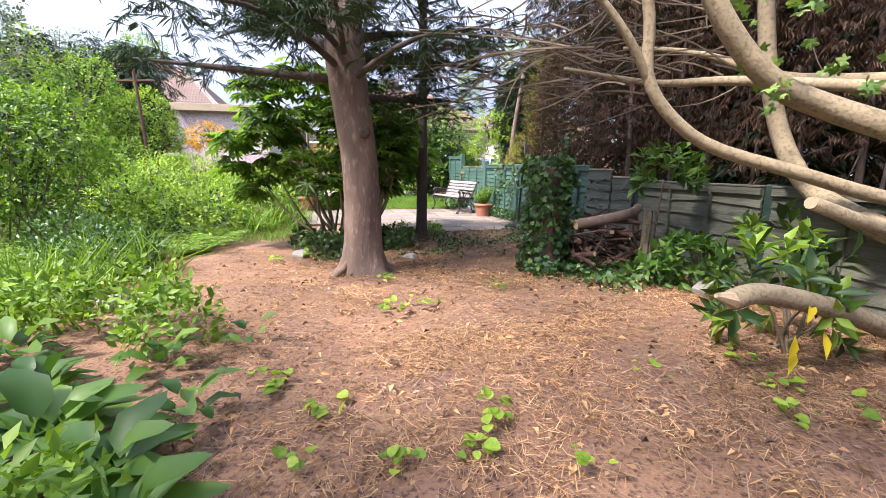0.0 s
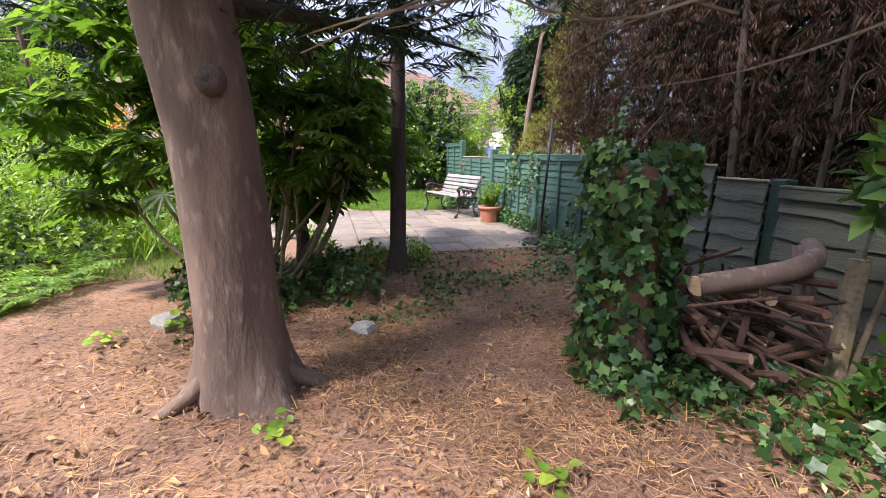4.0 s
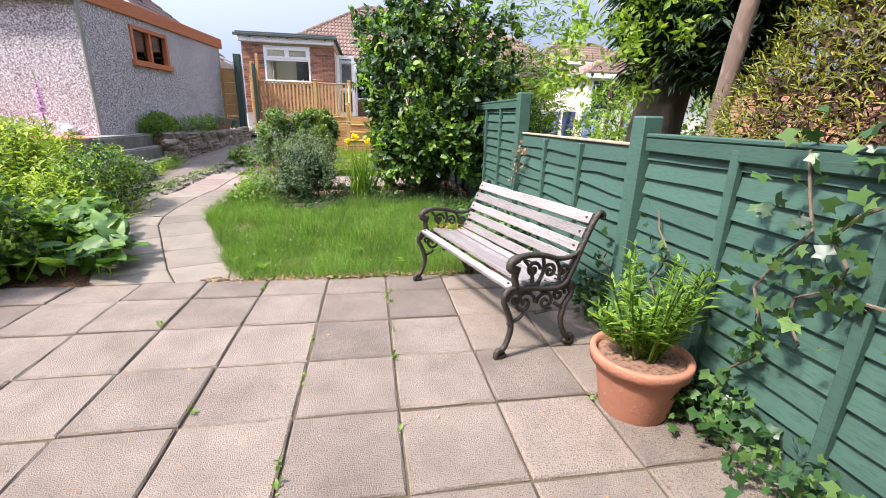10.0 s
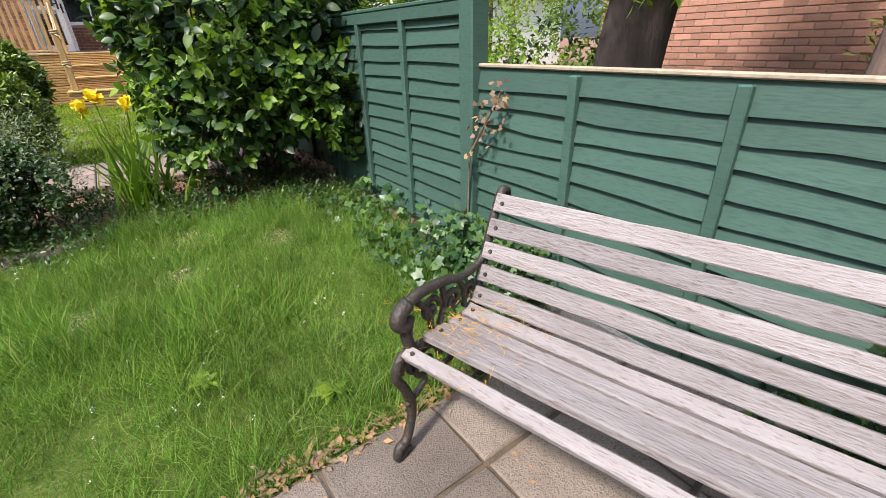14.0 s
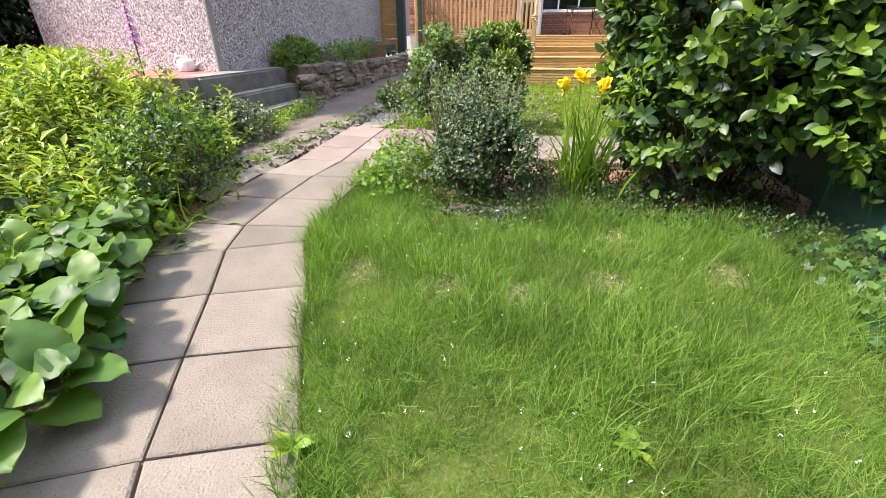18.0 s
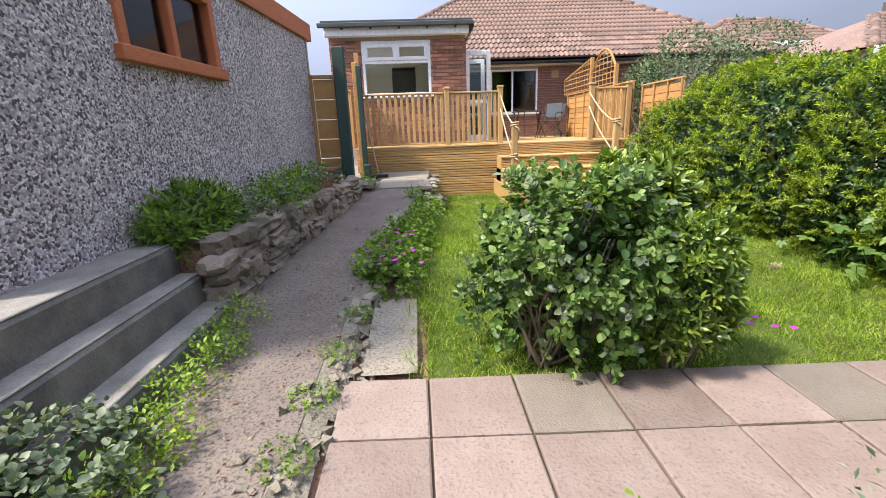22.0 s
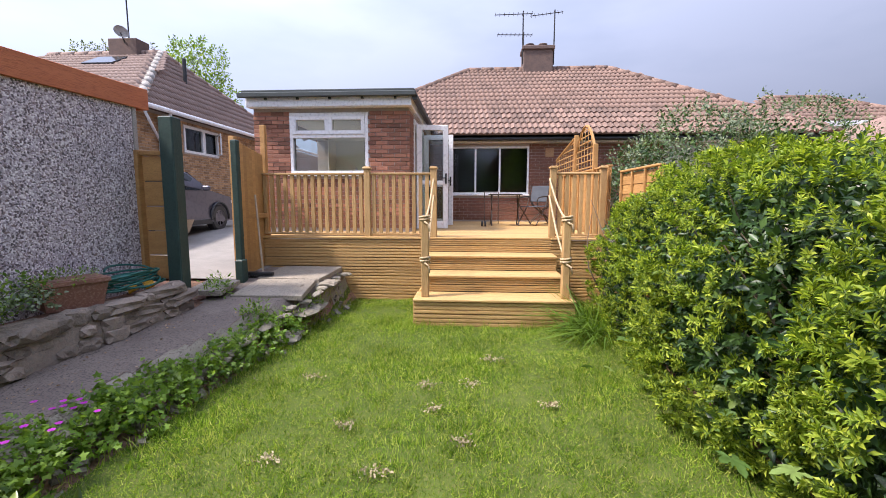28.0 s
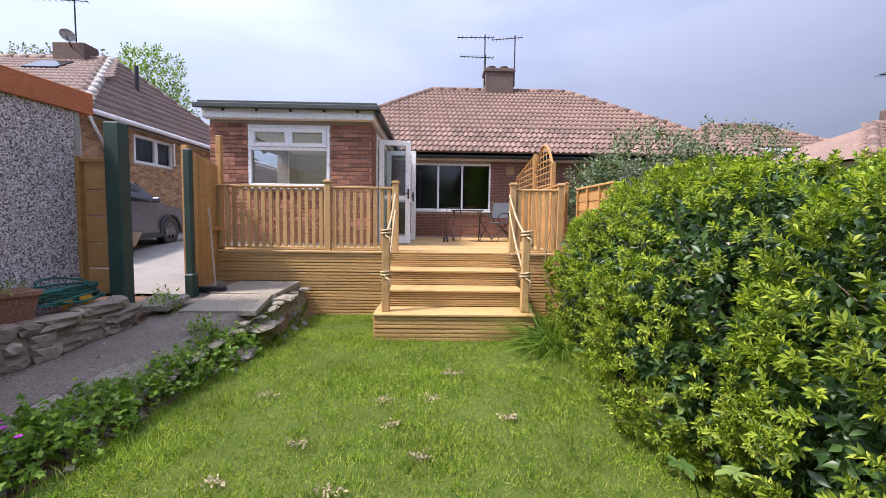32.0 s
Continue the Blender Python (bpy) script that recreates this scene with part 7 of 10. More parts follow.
single_leaves(blade_shape(0.036, 0.9), p, np.array([-0.35, -0.15, 0.9]) + 0.35 * rng.normal(size=(n, 3)), np.array([0.2, 0, 1.0]) + 0.3 * rng.normal(size=(n, 3)), rng.uniform(0.3, 0.65, n), L_MID, sg, "blade")
rs = thing("rosette_weeds", "broad-leaved weed rosettes in the grass", "plant")
p = np.array([(1.2, 2.3, 0.06), (0.1, 1.3, 0.02), (0.9, 1.7, 0.04), (-0.2, 1.5, 0.03), (1.3, 1.35, 0.03)])
strew("leaves", S_OVAL, np.repeat(p, 9, 0), rng.normal(size=(45, 3)) * np.array([1, 1, 0.2]) + np.array([0, 0, 0.4]), np.array([0, 0, 1.0]) + 0.2 * rng.normal(size=(45, 3)), rng.uniform(0.05, 0.1, 45), L_LIME, rs)
for k, (x, y) in enumerate(((-0.25, 8.12), (0.43, 8.05), (0.1, 8.53), (0.93, 8.39), (0.98, 9.25), (1.59, 8.91), (0.6, 9.2), (1.9, 7.2), (0.7, 8.8), (1.2, 9.8), (-0.4, 9.3))):
    wc = thing("worm_cast", "dry pale clump of dead moss on the lawn", "debris", group="moss clumps")
    m = 60
    p = np.array([x, y, gz(x, y) + 0.05]) + rng.normal(size=(m, 3)) * np.array([0.045, 0.028, 0.008])
    strew("moss", S_OVAL, p, rng.normal(size=(m, 3)), rng.normal(size=(m, 3)), 0.026, L_MOSS, wc)


# ---- the wooded end ----
def limb(g, a, b, r0, r1, bend=0.1, n=8, seg=8, up=0.0):
    a, b = Vector(a), Vector(b)
    w = Vector(rng.normal(size=3)) * bend * (b - a).length
    pts = [a.lerp(b, k / seg) + w * math.sin(math.pi * k / seg) + Vector((0, 0, up * math.sin(math.pi * k / seg))) for k in range(seg + 1)]
    g.tube(pts, [r0 + (r1 - r0) * k / seg for k in range(seg + 1)], n)
    return pts


def trunk_part(name, path, radii, material, parent, flare=0.0, n=20, ripple=0.06, seed=1):
    """A trunk with buttressed foot and rippled bark."""
    g0 = np.random.default_rng(seed)
    ph = g0.uniform(0, 6.28, 4)
    path = curve(path, 26)
    rad = np.interp(np.linspace(0, 1, 27), np.linspace(0, 1, len(radii)), radii)
    vs, fs = [], []
    for i, p in enumerate(path):
        for k in range(n):
            a = 2 * math.pi * k / n
            foot = flare * math.exp(-(p.z - path[0].z) / 0.16) * max(0, math.sin(2.5 * a + ph[0])) ** 1.5
            r = rad[i] * (1 + ripple * math.sin(3 * a + ph[1] + 1.5 * p.z) + ripple * 0.6 * math.sin(7 * a + ph[2] - 2 * p.z)) + foot
            vs.append((p.x + r * math.cos(a), p.y + r * math.sin(a), p.z))
    for i in range(len(path) - 1):
        fs += [(i * n + k, i * n + (k + 1) % n, (i + 1) * n + (k + 1) % n, (i + 1) * n + k) for k in range(n)]
    return part(name, Geo().add(vs, fs), material, parent, smooth=True)


def needle_sprays(parent, pts, size, material, per=7, droop=0.35, width=0.2):
    """Flat drooping conifer sprays along limbs."""
    pts = np.asarray(pts, float)
    n = len(pts)
    pos, axs, ups = [], [], []
    out = unit(rng.normal(size=(n, 3)) * np.array([1, 1, 0.3]))
    for k in range(per):
        f = k / per
        side_ = np.cross(out, [0, 0, 1.0]) * (1 if k % 2 else -1)
        pos.append(pts + out * (f * size * 1.6) - np.array([0, 0, droop]) * (f * size) ** 1.0 * 0.6)
        axs.append(out * 0.8 + side_ * 0.7 - np.array([0, 0, droop]) + 0.2 * rng.normal(size=(n, 3)))
        ups.append(np.array([0, 0, 1.0]) + 0.25 * rng.normal(size=(n, 3)))
    pos = np.concatenate(pos)
    return strew("sprays", lite_leaf(width), pos, np.concatenate(axs), np.concatenate(ups), size * rng.uniform(0.6, 1.2, len(pos)), material, parent)


fir = thing("big_conifer", "large conifer with a thick brown trunk and drooping limbs", "tree")
trunk_part("trunk", [(-1.08, -5.98, -0.04), (-1.08, -5.98, 0.4), (-1.1, -6.0, 1.2), (-1.2, -6.0, 2.1), (-1.22, -6.0, 3.2), (-1.2, -6.0, 5.5), (-1.2, -6.0, 8)], [0.22, 0.185, 0.17, 0.19, 0.16, 0.11, 0.03], M_BARK, fir, 0.2, 24, 0.05, 3)
spr = []
# limbs from 34 up: unseen upper crown, thickened to shade floor and patio
for k in range(104):
    z = rng.uniform(1.75, 4.0) if k < 34 else rng.uniform(3.6, 7.0)
    a = rng.uniform(0, 6.28)
    ln = rng.uniform(1.2, 2.6) if k < 34 else (8.6 - z) * rng.uniform(0.4, 0.75)
    if k < 6:
        a, z, ln = (2.9, 1.95, 2.0) if k == 0 else (2.3, 2.2, 2.2) if k == 1 else (0.5, 1.75, 1.1) if k == 2 else (3.3, 2.4, 2.4) if k == 3 else (0.2, 2.3, 1.6) if k == 4 else (1.2, 2.1, 1.5)
    if math.sin(a) < -0.15 and ln > 1.6 and k < 34:
        ln = 1.5
    b = (-1.2 + ln * math.cos(a), -6.0 + ln * math.sin(a), z + 0.12 * ln + rng.normal() * 0.1)
    g = Geo()
    pts = limb(g, (-1.2, -6.0, z), b, 0.035 if k > 5 else 0.05, 0.008, 0.04, 7, 7, 0.1)
    part("limb", g, M_BARKDK, fir, smooth=True)
    for q in pts[2:]:
        for _ in range(5):
            spr.append(np.array(q) + rng.normal(size=3) * np.array([0.16, 0.16, 0.06]))
spr = np.repeat(np.array(spr), 2, 0)
needle_sprays(fir, spr + 0.07 * rng.normal(size=spr.shape), 0.11, L_CONIFER, 16, 0.45, 0.09)
part("knot", Geo().lathe([(0.06, -0.01), (0.05, 0.015), (0.02, 0.02), (0.001, 0.012)], n=14), M_BARKDK, fir, at=Matrix.Translation((-1.06, -6.185, 1.46)) @ Matrix.Rotation(radians(90), 4, "X"), smooth=True)

for tip, r0 in (((-0.72, -5.72, -0.06), 0.09), ((-1.45, -5.66, -0.06), 0.08), ((-0.5, -5.95, -0.05), 0.07), ((-1.6, -6.15, -0.06), 0.06)):
    b = Vector((-1.08, -5.98, 0)) + (Vector(tip) - Vector((-1.08, -5.98, 0))) * 0.12
    part("root", Geo().tube(curve([(b.x, b.y, 0.3), ((b.x * 2 + tip[0]) / 3, (b.y * 2 + tip[1]) / 3, 0.1), tip], 8), [r0 * (1 - 0.09 * k) for k in range(9)], 9), M_BARK, fir, smooth=True)

slim = thing("slim_tree", "slender dark-barked tree at the patio edge", "tree")
trunk_part("trunk", [(0.03, -3.72, -0.05), (0.04, -3.72, 0.3), (0.05, -3.71, 1.2), (0.05, -3.71, 2.4), (0.06, -3.7, 4), (0.1, -3.7, 6.5)], [0.115, 0.085, 0.075, 0.068, 0.055, 0.02], M_BARKDK, slim, 0.05, 16, 0.05, 5)
spr = []
# limbs from the twelfth on are an invented high crown, added for patio shade
for k in range(40):
    z, a, ln = rng.uniform(2.15, 4.0) if k < 11 else rng.uniform(3.4, 6.3), rng.uniform(0, 6.28), rng.uniform(0.6, 1.5)
    g = Geo()
    pts = limb(g, (0.05, -3.71, z), (0.05 + ln * math.cos(a), -3.71 + ln * math.sin(a), z + 0.15), 0.018, 0.005, 0.06, 6, 6, 0.05)
    part("limb", g, M_BARKDK, slim, smooth=True)
    spr += [np.array(q) + rng.normal(size=3) * (0.09 if k < 11 else 0.16) for q in pts[2:] for _ in range(3 if k < 11 else 6)]
# long boughs towards the sun, added to throw shade on the near patio
for k in range(20):
    z, a, ln = rng.uniform(3.9, 5.2), rng.uniform(2.5, 4.5), rng.uniform(1.6, 3.0)
    g = Geo()
    pts = limb(g, (0.06, -3.7, z), (0.06 + ln * math.cos(a), -3.7 + ln * math.sin(a), z + 0.2), 0.024, 0.006, 0.06, 6, 8, 0.05)
    part("limb", g, M_BARKDK, slim, smooth=True)
    spr += [np.array(q) + rng.normal(size=3) * np.array([0.22, 0.22, 0.12]) for q in pts[3:] for _ in range(9)]
needle_sprays(slim, spr, 0.09, L_CONIFER, 12, 0.4, 0.12)

# big-leaved shrub between the trees
fat = thing("fatsia_shrub", "large multi-stemmed shrub with glossy palmate leaves", "shrub")
heads = []
for k in range(24):
    b = Vector((rng.uniform(-1.45, -0.95), rng.uniform(-4.4, -3.8), -0.02))
    a, s_ = rng.uniform(0, 6.28), rng.random() ** 0.6
    t_ = Vector((-1.35 + 1.1 * s_ * math.cos(a), -4.0 + 0.85 * s_ * math.sin(a), rng.uniform(0.8, 2.2)))
    g = Geo()
    limb(g, b, t_, 0.022, 0.009, 0.09, 7, 8)
    part("stem", g, M_LIMB, fat, smooth=True)
    heads.append((np.array(t_), 20))
reach = [(0.12, -3.3, 1.35), (0.0, -3.3, 1.15), (0.1, -2.85, 1.3), (0.3, -2.35, 1.3), (0.26, -2.3, 1.1), (0.1, -2.5, 1.5), (-0.25, -2.9, 1.3), (-0.3, -2.9, 1.6), (-0.5, -2.6, 1.4), (-0.3, -3.8, 1.3), (-0.55, -2.4, 1.1), (-0.3, -3.3, 0.95)]
reach += [(0.3, -2.05, 1.42), (0.3, -1.98, 1.32), (0.26, -1.9, 1.45), (0.2, -1.9, 1.5), (0.15, -2.0, 1.33), (0.05, -3.0, 1.62), (0.15, -2.9, 1.72)]
reach += [(-0.5, -3.2, 0.85), (-0.7, -3.4, 0.7), (-0.9, -3.3, 1.0), (-0.6, -3.0, 1.1), (-1.0, -3.6, 0.6), (-0.4, -3.05, 0.75), (-0.8, -2.9, 0.8), (-1.1, -3.1, 0.7)]
part("main_stem", Geo().tube(curve([(-0.94, -2.77, -0.03), (-0.98, -2.8, 0.35), (-1.08, -2.86, 0.75), (-1.1, -3.1, 1.3)], 14), list(np.linspace(0.09, 0.04, 15)), 10), M_BARKDK, fat, smooth=True)
for t_ in reach:
    g = Geo()
    limb(g, (rng.uniform(-1.1, -0.6), rng.uniform(-4.0, -3.5), rng.uniform(1.05, 1.5)), t_, 0.011, 0.006, 0.05, 7, 9, 0.1)
    part("branch", g, M_LIMB, fat, smooth=True)
    heads.append((np.array(t_), 13))
p, o = blob((-1.4, -4.05, 1.45), (1.25, 0.85, 1.1), 75, seed=21, lump=0.15, low=-0.75, deep=0.4)
for q in p:
    heads.append((q, 14))
pos, axs, ups, szs = [], [], [], []
for h, m in heads:
    if h[0] > -0.55 and h[1] < -3.9 and h[2] < 1.25:
        continue
    g = Geo()
    grow = 1.35 if m == 13 else 1.0
    for k in range(m):
        a = k * 2.4 + rng.random()
        d = np.array([math.cos(a), math.sin(a), rng.uniform(-0.35, 0.55)])
        ln = rng.uniform(0.1, 0.26)
        q = h + d * ln
        g.tube([h, h + d * ln * 0.6 + [0, 0, 0.02], q], 0.004, 4, False)
        pos.append(q)
        axs.append(d * [1, 1, 0.3] + [0, 0, rng.uniform(-0.9, 0.0)])
        ups.append(np.array([0, 0, 1.0]) + 0.4 * d + 0.25 * rng.normal(size=3))
        szs.append(grow * rng.uniform(0.09, 0.18))
    part("leaf_stalk", g, L_MID, fat)
pos, axs, ups, szs = np.array(pos), np.array(axs), np.array(ups), np.array(szs)
near_ = (pos[:, 0] > -0.75) & (pos[:, 1] > -3.6)
single_leaves(S_FATSIA, pos[near_], axs[near_], ups[near_], szs[near_], L_FATSIA, fat)
strew("leaves", S_FATSIA, pos[~near_], axs[~near_], ups[~near_], szs[~near_], L_FATSIA, fat)

# left-hand thicket
shrub("young_tree", "small upright leafy tree at the thicket edge", "tree", [((-5.2, -3.6, 1.35), (0.85, 0.75, 0.6), 800, 0.25, 2), ((-5.3, -3.7, 0.75), (0.5, 0.5, 0.5), 250, 0.25, 2)], None, S_OVAL, L_MID, 0.075, 6, 0.14, 0.3, stems=12)
th = [(-3.6, -2.6, 0.55, 0.8), (-3.0, -1.2, 0.6, 0.8), (-4.3, -1.0, 0.9, 1.0), (-5.6, -1.6, 1.0, 1.0), (-4.6, 0.6, 1.0, 1.1), (-6.2, 0.4, 1.3, 1.2), (-3.4, 0.4, 0.7, 0.9), (-6.8, -2.6, 1.1, 1.1), (-4.4, -2.3, 0.75, 0.8), (-3.3, 1.7, 0.8, 0.8), (-5.2, 2.2, 1.0, 1.1), (-7.6, -4.4, 1.2, 1.2), (-4.2, -4.5, 0.35, 0.5), (-5.8, -5.3, 0.5, 0.7), (-3.6, -5.4, 0.3, 0.45)]
for k, (x, y, h, r) in enumerate(th):
    mt, sh, sz = (L_IVY, S_OVAL, 0.06) if k > 11 else ((L_LIME, S_OVAL, 0.075), (L_MID, S_LONG, 0.1), (L_LIME, S_LONG, 0.09), (L_MID, S_OVAL, 0.08))[k % 4]
    shrub("thicket_bush", ("dark green" if k > 11 else ("bright yellow-green", "fresh green", "light green", "mid-green")[k % 4]) + " overgrown bush in the thicket", "bush", [((x, y, gz(x, y) + h * 0.45), (r, r, h * 0.75), int(420 * r), 0.3, 2)], None, sh, mt, sz, 6, 0.16, 0.6, core=True)
ferns = thing("fern_bed", "ferns and low green growth along the litter edge", "plant")
pos, axs, ups = [], [], []
for _ in range(90):
    x, y = rng.uniform(-5.2, -2.2), rng.uniform(-6.6, -2.0)
    if x > np.interp(y, [-7, -5.8, -4.5, -3.5, -2], [-3.5, -3.6, -3.1, -2.7, -2.3]):
        continue
    for k in range(9):
        a = k * 0.7 + rng.random()
        ln = rng.uniform(0.25, 0.5)
        for j in range(14):
            f = j / 13
            c = np.array([x + math.cos(a) * ln * f, y + math.sin(a) * ln * f, gz(x, y) + ln * (0.9 * f - 0.55 * f * f)])
            for s_ in (-1, 1):
                pos.append(c)
                axs.append((-math.sin(a) * s_ + 0.4 * math.cos(a), math.cos(a) * s_ + 0.4 * math.sin(a), -0.1))
                ups.append((0, 0, 1.0))
pos = np.array(pos)
strew("fronds", leaf_shape(0.3), pos, np.array(axs), np.array(ups) + 0.15 * rng.normal(size=pos.shape), rng.uniform(0.05, 0.085, len(pos)), L_MID, ferns)
tg = thing("tall_grass_clumps", "tufts of tall strappy grass in the thicket", "grass")
for cx, cy in ((-3.5, -6.2), (-3.9, -6.6), (-3.3, -5.6), (-2.6, -2.4), (-2.2, -1.6), (-3.4, -7.0)):
    n = 150
    p = np.stack([cx + rng.normal(size=n) * 0.18, cy + rng.normal(size=n) * 0.2, np.full(n, 0.02)], -1)
    strew("clump", blade_shape(0.04, 0.5), p, np.array([0, 0, 1.0]) + 0.35 * rng.normal(size=(n, 3)), rng.normal(size=(n, 3)), rng.uniform(0.25, 0.6, n), L_MID, tg)
grass("verge_grass", "bright grass verge beyond the trees", lambda a, b: a < -1.75 or b < -3.05, (-3.0, -3.6, -0.9, 1.0), 16000, 0.05, 0.16, 0.04, L_GRASS, 0.5)
big = thing("broad_weeds", "broad fleshy-leaved weeds at the litter edge", "plant")
pos, axs, szs = [], [], []
for x, y, n, s_ in ((-2.5, -8.6, 26, 0.24), (-2.2, -8.9, 20, 0.24), (-2.75, -8.2, 20, 0.2), (-2.3, -8.0, 9, 0.16), (-3.1, -7.7, 14, 0.18), (-2.05, -8.5, 10, 0.16), (-2.05, -9.2, 14, 0.22), (-2.6, -9.1, 20, 0.22), (-1.9, -7.75, 5, 0.12)):
    for k in range(n):
        a = k * 2.4
        f = math.sqrt(k / n)
        pos.append((x + 0.06 * math.cos(a), y + 0.06 * math.sin(a), gz(x, y) + 0.02 + 0.12 * (1 - f)))
        axs.append((math.cos(a), math.sin(a), 1.1 - 0.85 * f))
        szs.append(s_ * rng.uniform(0.7, 1.15))
pos = np.array(pos)
strew("leaves", round_shape(0.55, 0.2, 0.3), pos, np.array(axs) + 0.15 * rng.normal(size=pos.shape), np.array([0, 0, 1.0]) + 0.2 * rng.normal(size=pos.shape), np.array(szs), L_BERG, big)
mound("nettle_patch", "leafy nettles and young plants at the litter edge", [(-2.6, -7.3), (-3.1, -7.3), (-2.35, -7.7), (-3.3, -8.2), (-2.9, -8.9), (-2.3, -9.3)], L_MID, S_OVAL, 0.07, 110, 0.3, 0.25)
sd = thing("seedlings", "small green seedlings scattered in the litter", "plant")
pos = []
for x, y, n in ((-0.97, -7.33, 12), (-0.68, -7.29, 10), (-0.9, -9.0, 12), (-1.2, -9.0, 8), (-0.55, -9.2, 5), (-0.7, -8.75, 14), (-1.5, -8.6, 9), (-1.75, -8.3, 12), (-1.6, -8.9, 6), (0.25, -8.6, 5), (0.07, -6.93, 9), (-1.2, -5.6, 8), (-0.9, -6.4, 12), (-2.0, -5.2, 12), (-1.7, -5.0, 10), (-1.35, -9.3, 6), (0.8, -8.9, 10), (1.1, -9.2, 10), (0.6, -9.1, 8), (0.9, -8.6, 8)):
    for k in range(n):
        pos.append((x + rng.normal() * 0.05, y + rng.normal() * 0.05, gz(x, y) + 0.02 + 0.04 * rng.random()))
pos = np.array(pos)
single_leaves(S_ROUND, pos, rng.normal(size=pos.shape) * np.array([1, 1, 0.3]) + np.array([0, 0, 0.3]), np.array([0, 0, 1.0]) + 0.25 * rng.normal(size=pos.shape), rng.uniform(0.035, 0.075, len(pos)), L_LIME, sd)
po = thing("clothes_pole", "rusty brown pole with a short crossbar in the thicket", "pole")
part("post", Geo().tube([(-5.35, 1.2, 0.1), (-5.55, 1.3, 3.25)], 0.035, 8), M_DEADWOOD, po)
part("crossbar", Geo().tube([(-5.9, 1.3, 2.95), (-5.15, 1.3, 3.0)], 0.025, 8), M_DEADWOOD, po)
wb = thing("water_butt", "pale green plastic water butt half hidden in leaves", "water butt")
part("barrel", Geo().lathe([(0.3, 0), (0.34, 0.5), (0.3, 1.2), (0.32, 1.22), (0.2, 1.3), (0.001, 1.3)], (-5.3, 2.6, 0.1), 18), L_PALE, wb, smooth=True)

shrub("lime_bush", "bright yellow-green bush before the garage", "bush", [((-6.3, 3.5, 2.0), (0.85, 0.8, 0.9), 700, 0.25, 2)], None, S_OVAL, L_LIME, 0.09, 6, 0.16, 0.5, stems=12)
shrub("copper_bush", "orange-leaved bush in the thicket", "bush", [((-4.4, 2.6, 1.75), (0.5, 0.4, 0.35), 220, 0.25, 2)], None, S_OVAL, L_COPPER, 0.07, 6, 0.12, 0.5, stems=8)

# ---- right-hand side: stump, logs, laurel, fallen limbs ----
stp = thing("ivy_stump", "tall dead stump wrapped in ivy", "stump")
trunk_part("stump", [(0.92, -6.15, -0.03), (0.93, -6.15, 0.5), (0.97, -6.1, 1.15)], [0.2, 0.16, 0.14], M_DEADWOOD, stp, 0.08, 14, 0.1, 8)
n = 1500
z = rng.uniform(0.05, 1.28, n)
a = rng.uniform(0, 6.28, n)
r = (0.16 + 0.09 * rng.random(n)) * (1.25 - 0.3 * z) + 0.07 * (z > 0.95)
p = np.stack([0.94 + r * np.cos(a), -6.13 + r * np.sin(a), z], -1)
strew("ivy_leaves", S_IVY, p, rng.normal(size=(n, 3)) * 0.7 + np.array([0, 0, -0.5]), np.stack([np.cos(a), np.sin(a), 0.6 + 0 * a], -1) + 0.4 * rng.normal(size=(n, 3)), rng.uniform(0.035, 0.07, n), L_IVY, stp)
n = 2300
x = np.concatenate([rng.uniform(0.55, 1.5, 700), rng.uniform(0.9, 2.3, 1100), rng.uniform(1.75, 2.4, 500)])
y = np.concatenate([rng.uniform(-6.7, -6.2, 700), rng.uniform(-7.3, -6.4, 1100), rng.uniform(-5.8, -4.4, 500)])
z = 0.03 + 0.16 * rng.random(n) ** 2
keep = x + 0.7 * y > -4.55 + 0.3 * rng.random(n)
keep |= y > -6
ivy_patch("litter_ivy", "dark ivy carpet spreading over the litter", np.stack([x, y, z], -1)[keep], np.tile([0, 0, 1.0], (keep.sum(), 1)), 0.05)
pile = thing("log_pile", "heap of cut brown branches and prunings", "log pile")
for k in range(140):
    c = Vector((rng.uniform(1.12, 1.98), rng.uniform(-6.6, -5.9), 0))
    top = 0.62 * (1 - ((c.x - 1.55) / 0.6) ** 2)
    c.z = rng.uniform(0.04, max(0.1, top))
    d = Vector((rng.normal() * 0.5, -0.8 + rng.normal() * 0.4, rng.normal() * 0.2)).normalized() * rng.uniform(0.1, 0.3)
    r_ = 0.007 + 0.024 * rng.random() ** 2
    part("log", Geo().tube([c - d, c + d * 0.02, c + d], [r_, r_ * 1.05, r_ * 0.95], 7), M_DEADWOOD, pile)
    part("cut_end", Geo().tube([c + d, c + d * 1.01], [r_ * 0.9, r_ * 0.88], 7), M_CUT if k % 4 == 0 else M_DEADWOOD, pile)
g = Geo()
limb(g, (1.2, -6.35, 0.55), (2.0, -6.3, 0.72), 0.06, 0.05, 0.08, 9)
limb(g, (1.95, -6.3, 0.72), (2.02, -6.6, 0.1), 0.05, 0.045, 0.05, 9)
part("bent_limb", g, M_BARK, pile, "thick sawn limb laid over the heap", True)
part("cut_end", Geo().tube([(1.195, -6.35, 0.548), (1.185, -6.352, 0.546)], [0.056, 0.054], 12), M_CUT, pile)
stake = thing("mossy_stake", "short mossy timber stake", "stake")
part("post", Geo().tube([(1.82, -6.66, -0.05), (1.88, -6.62, 0.72)], [0.05, 0.045], 8), M_LIMB, stake)
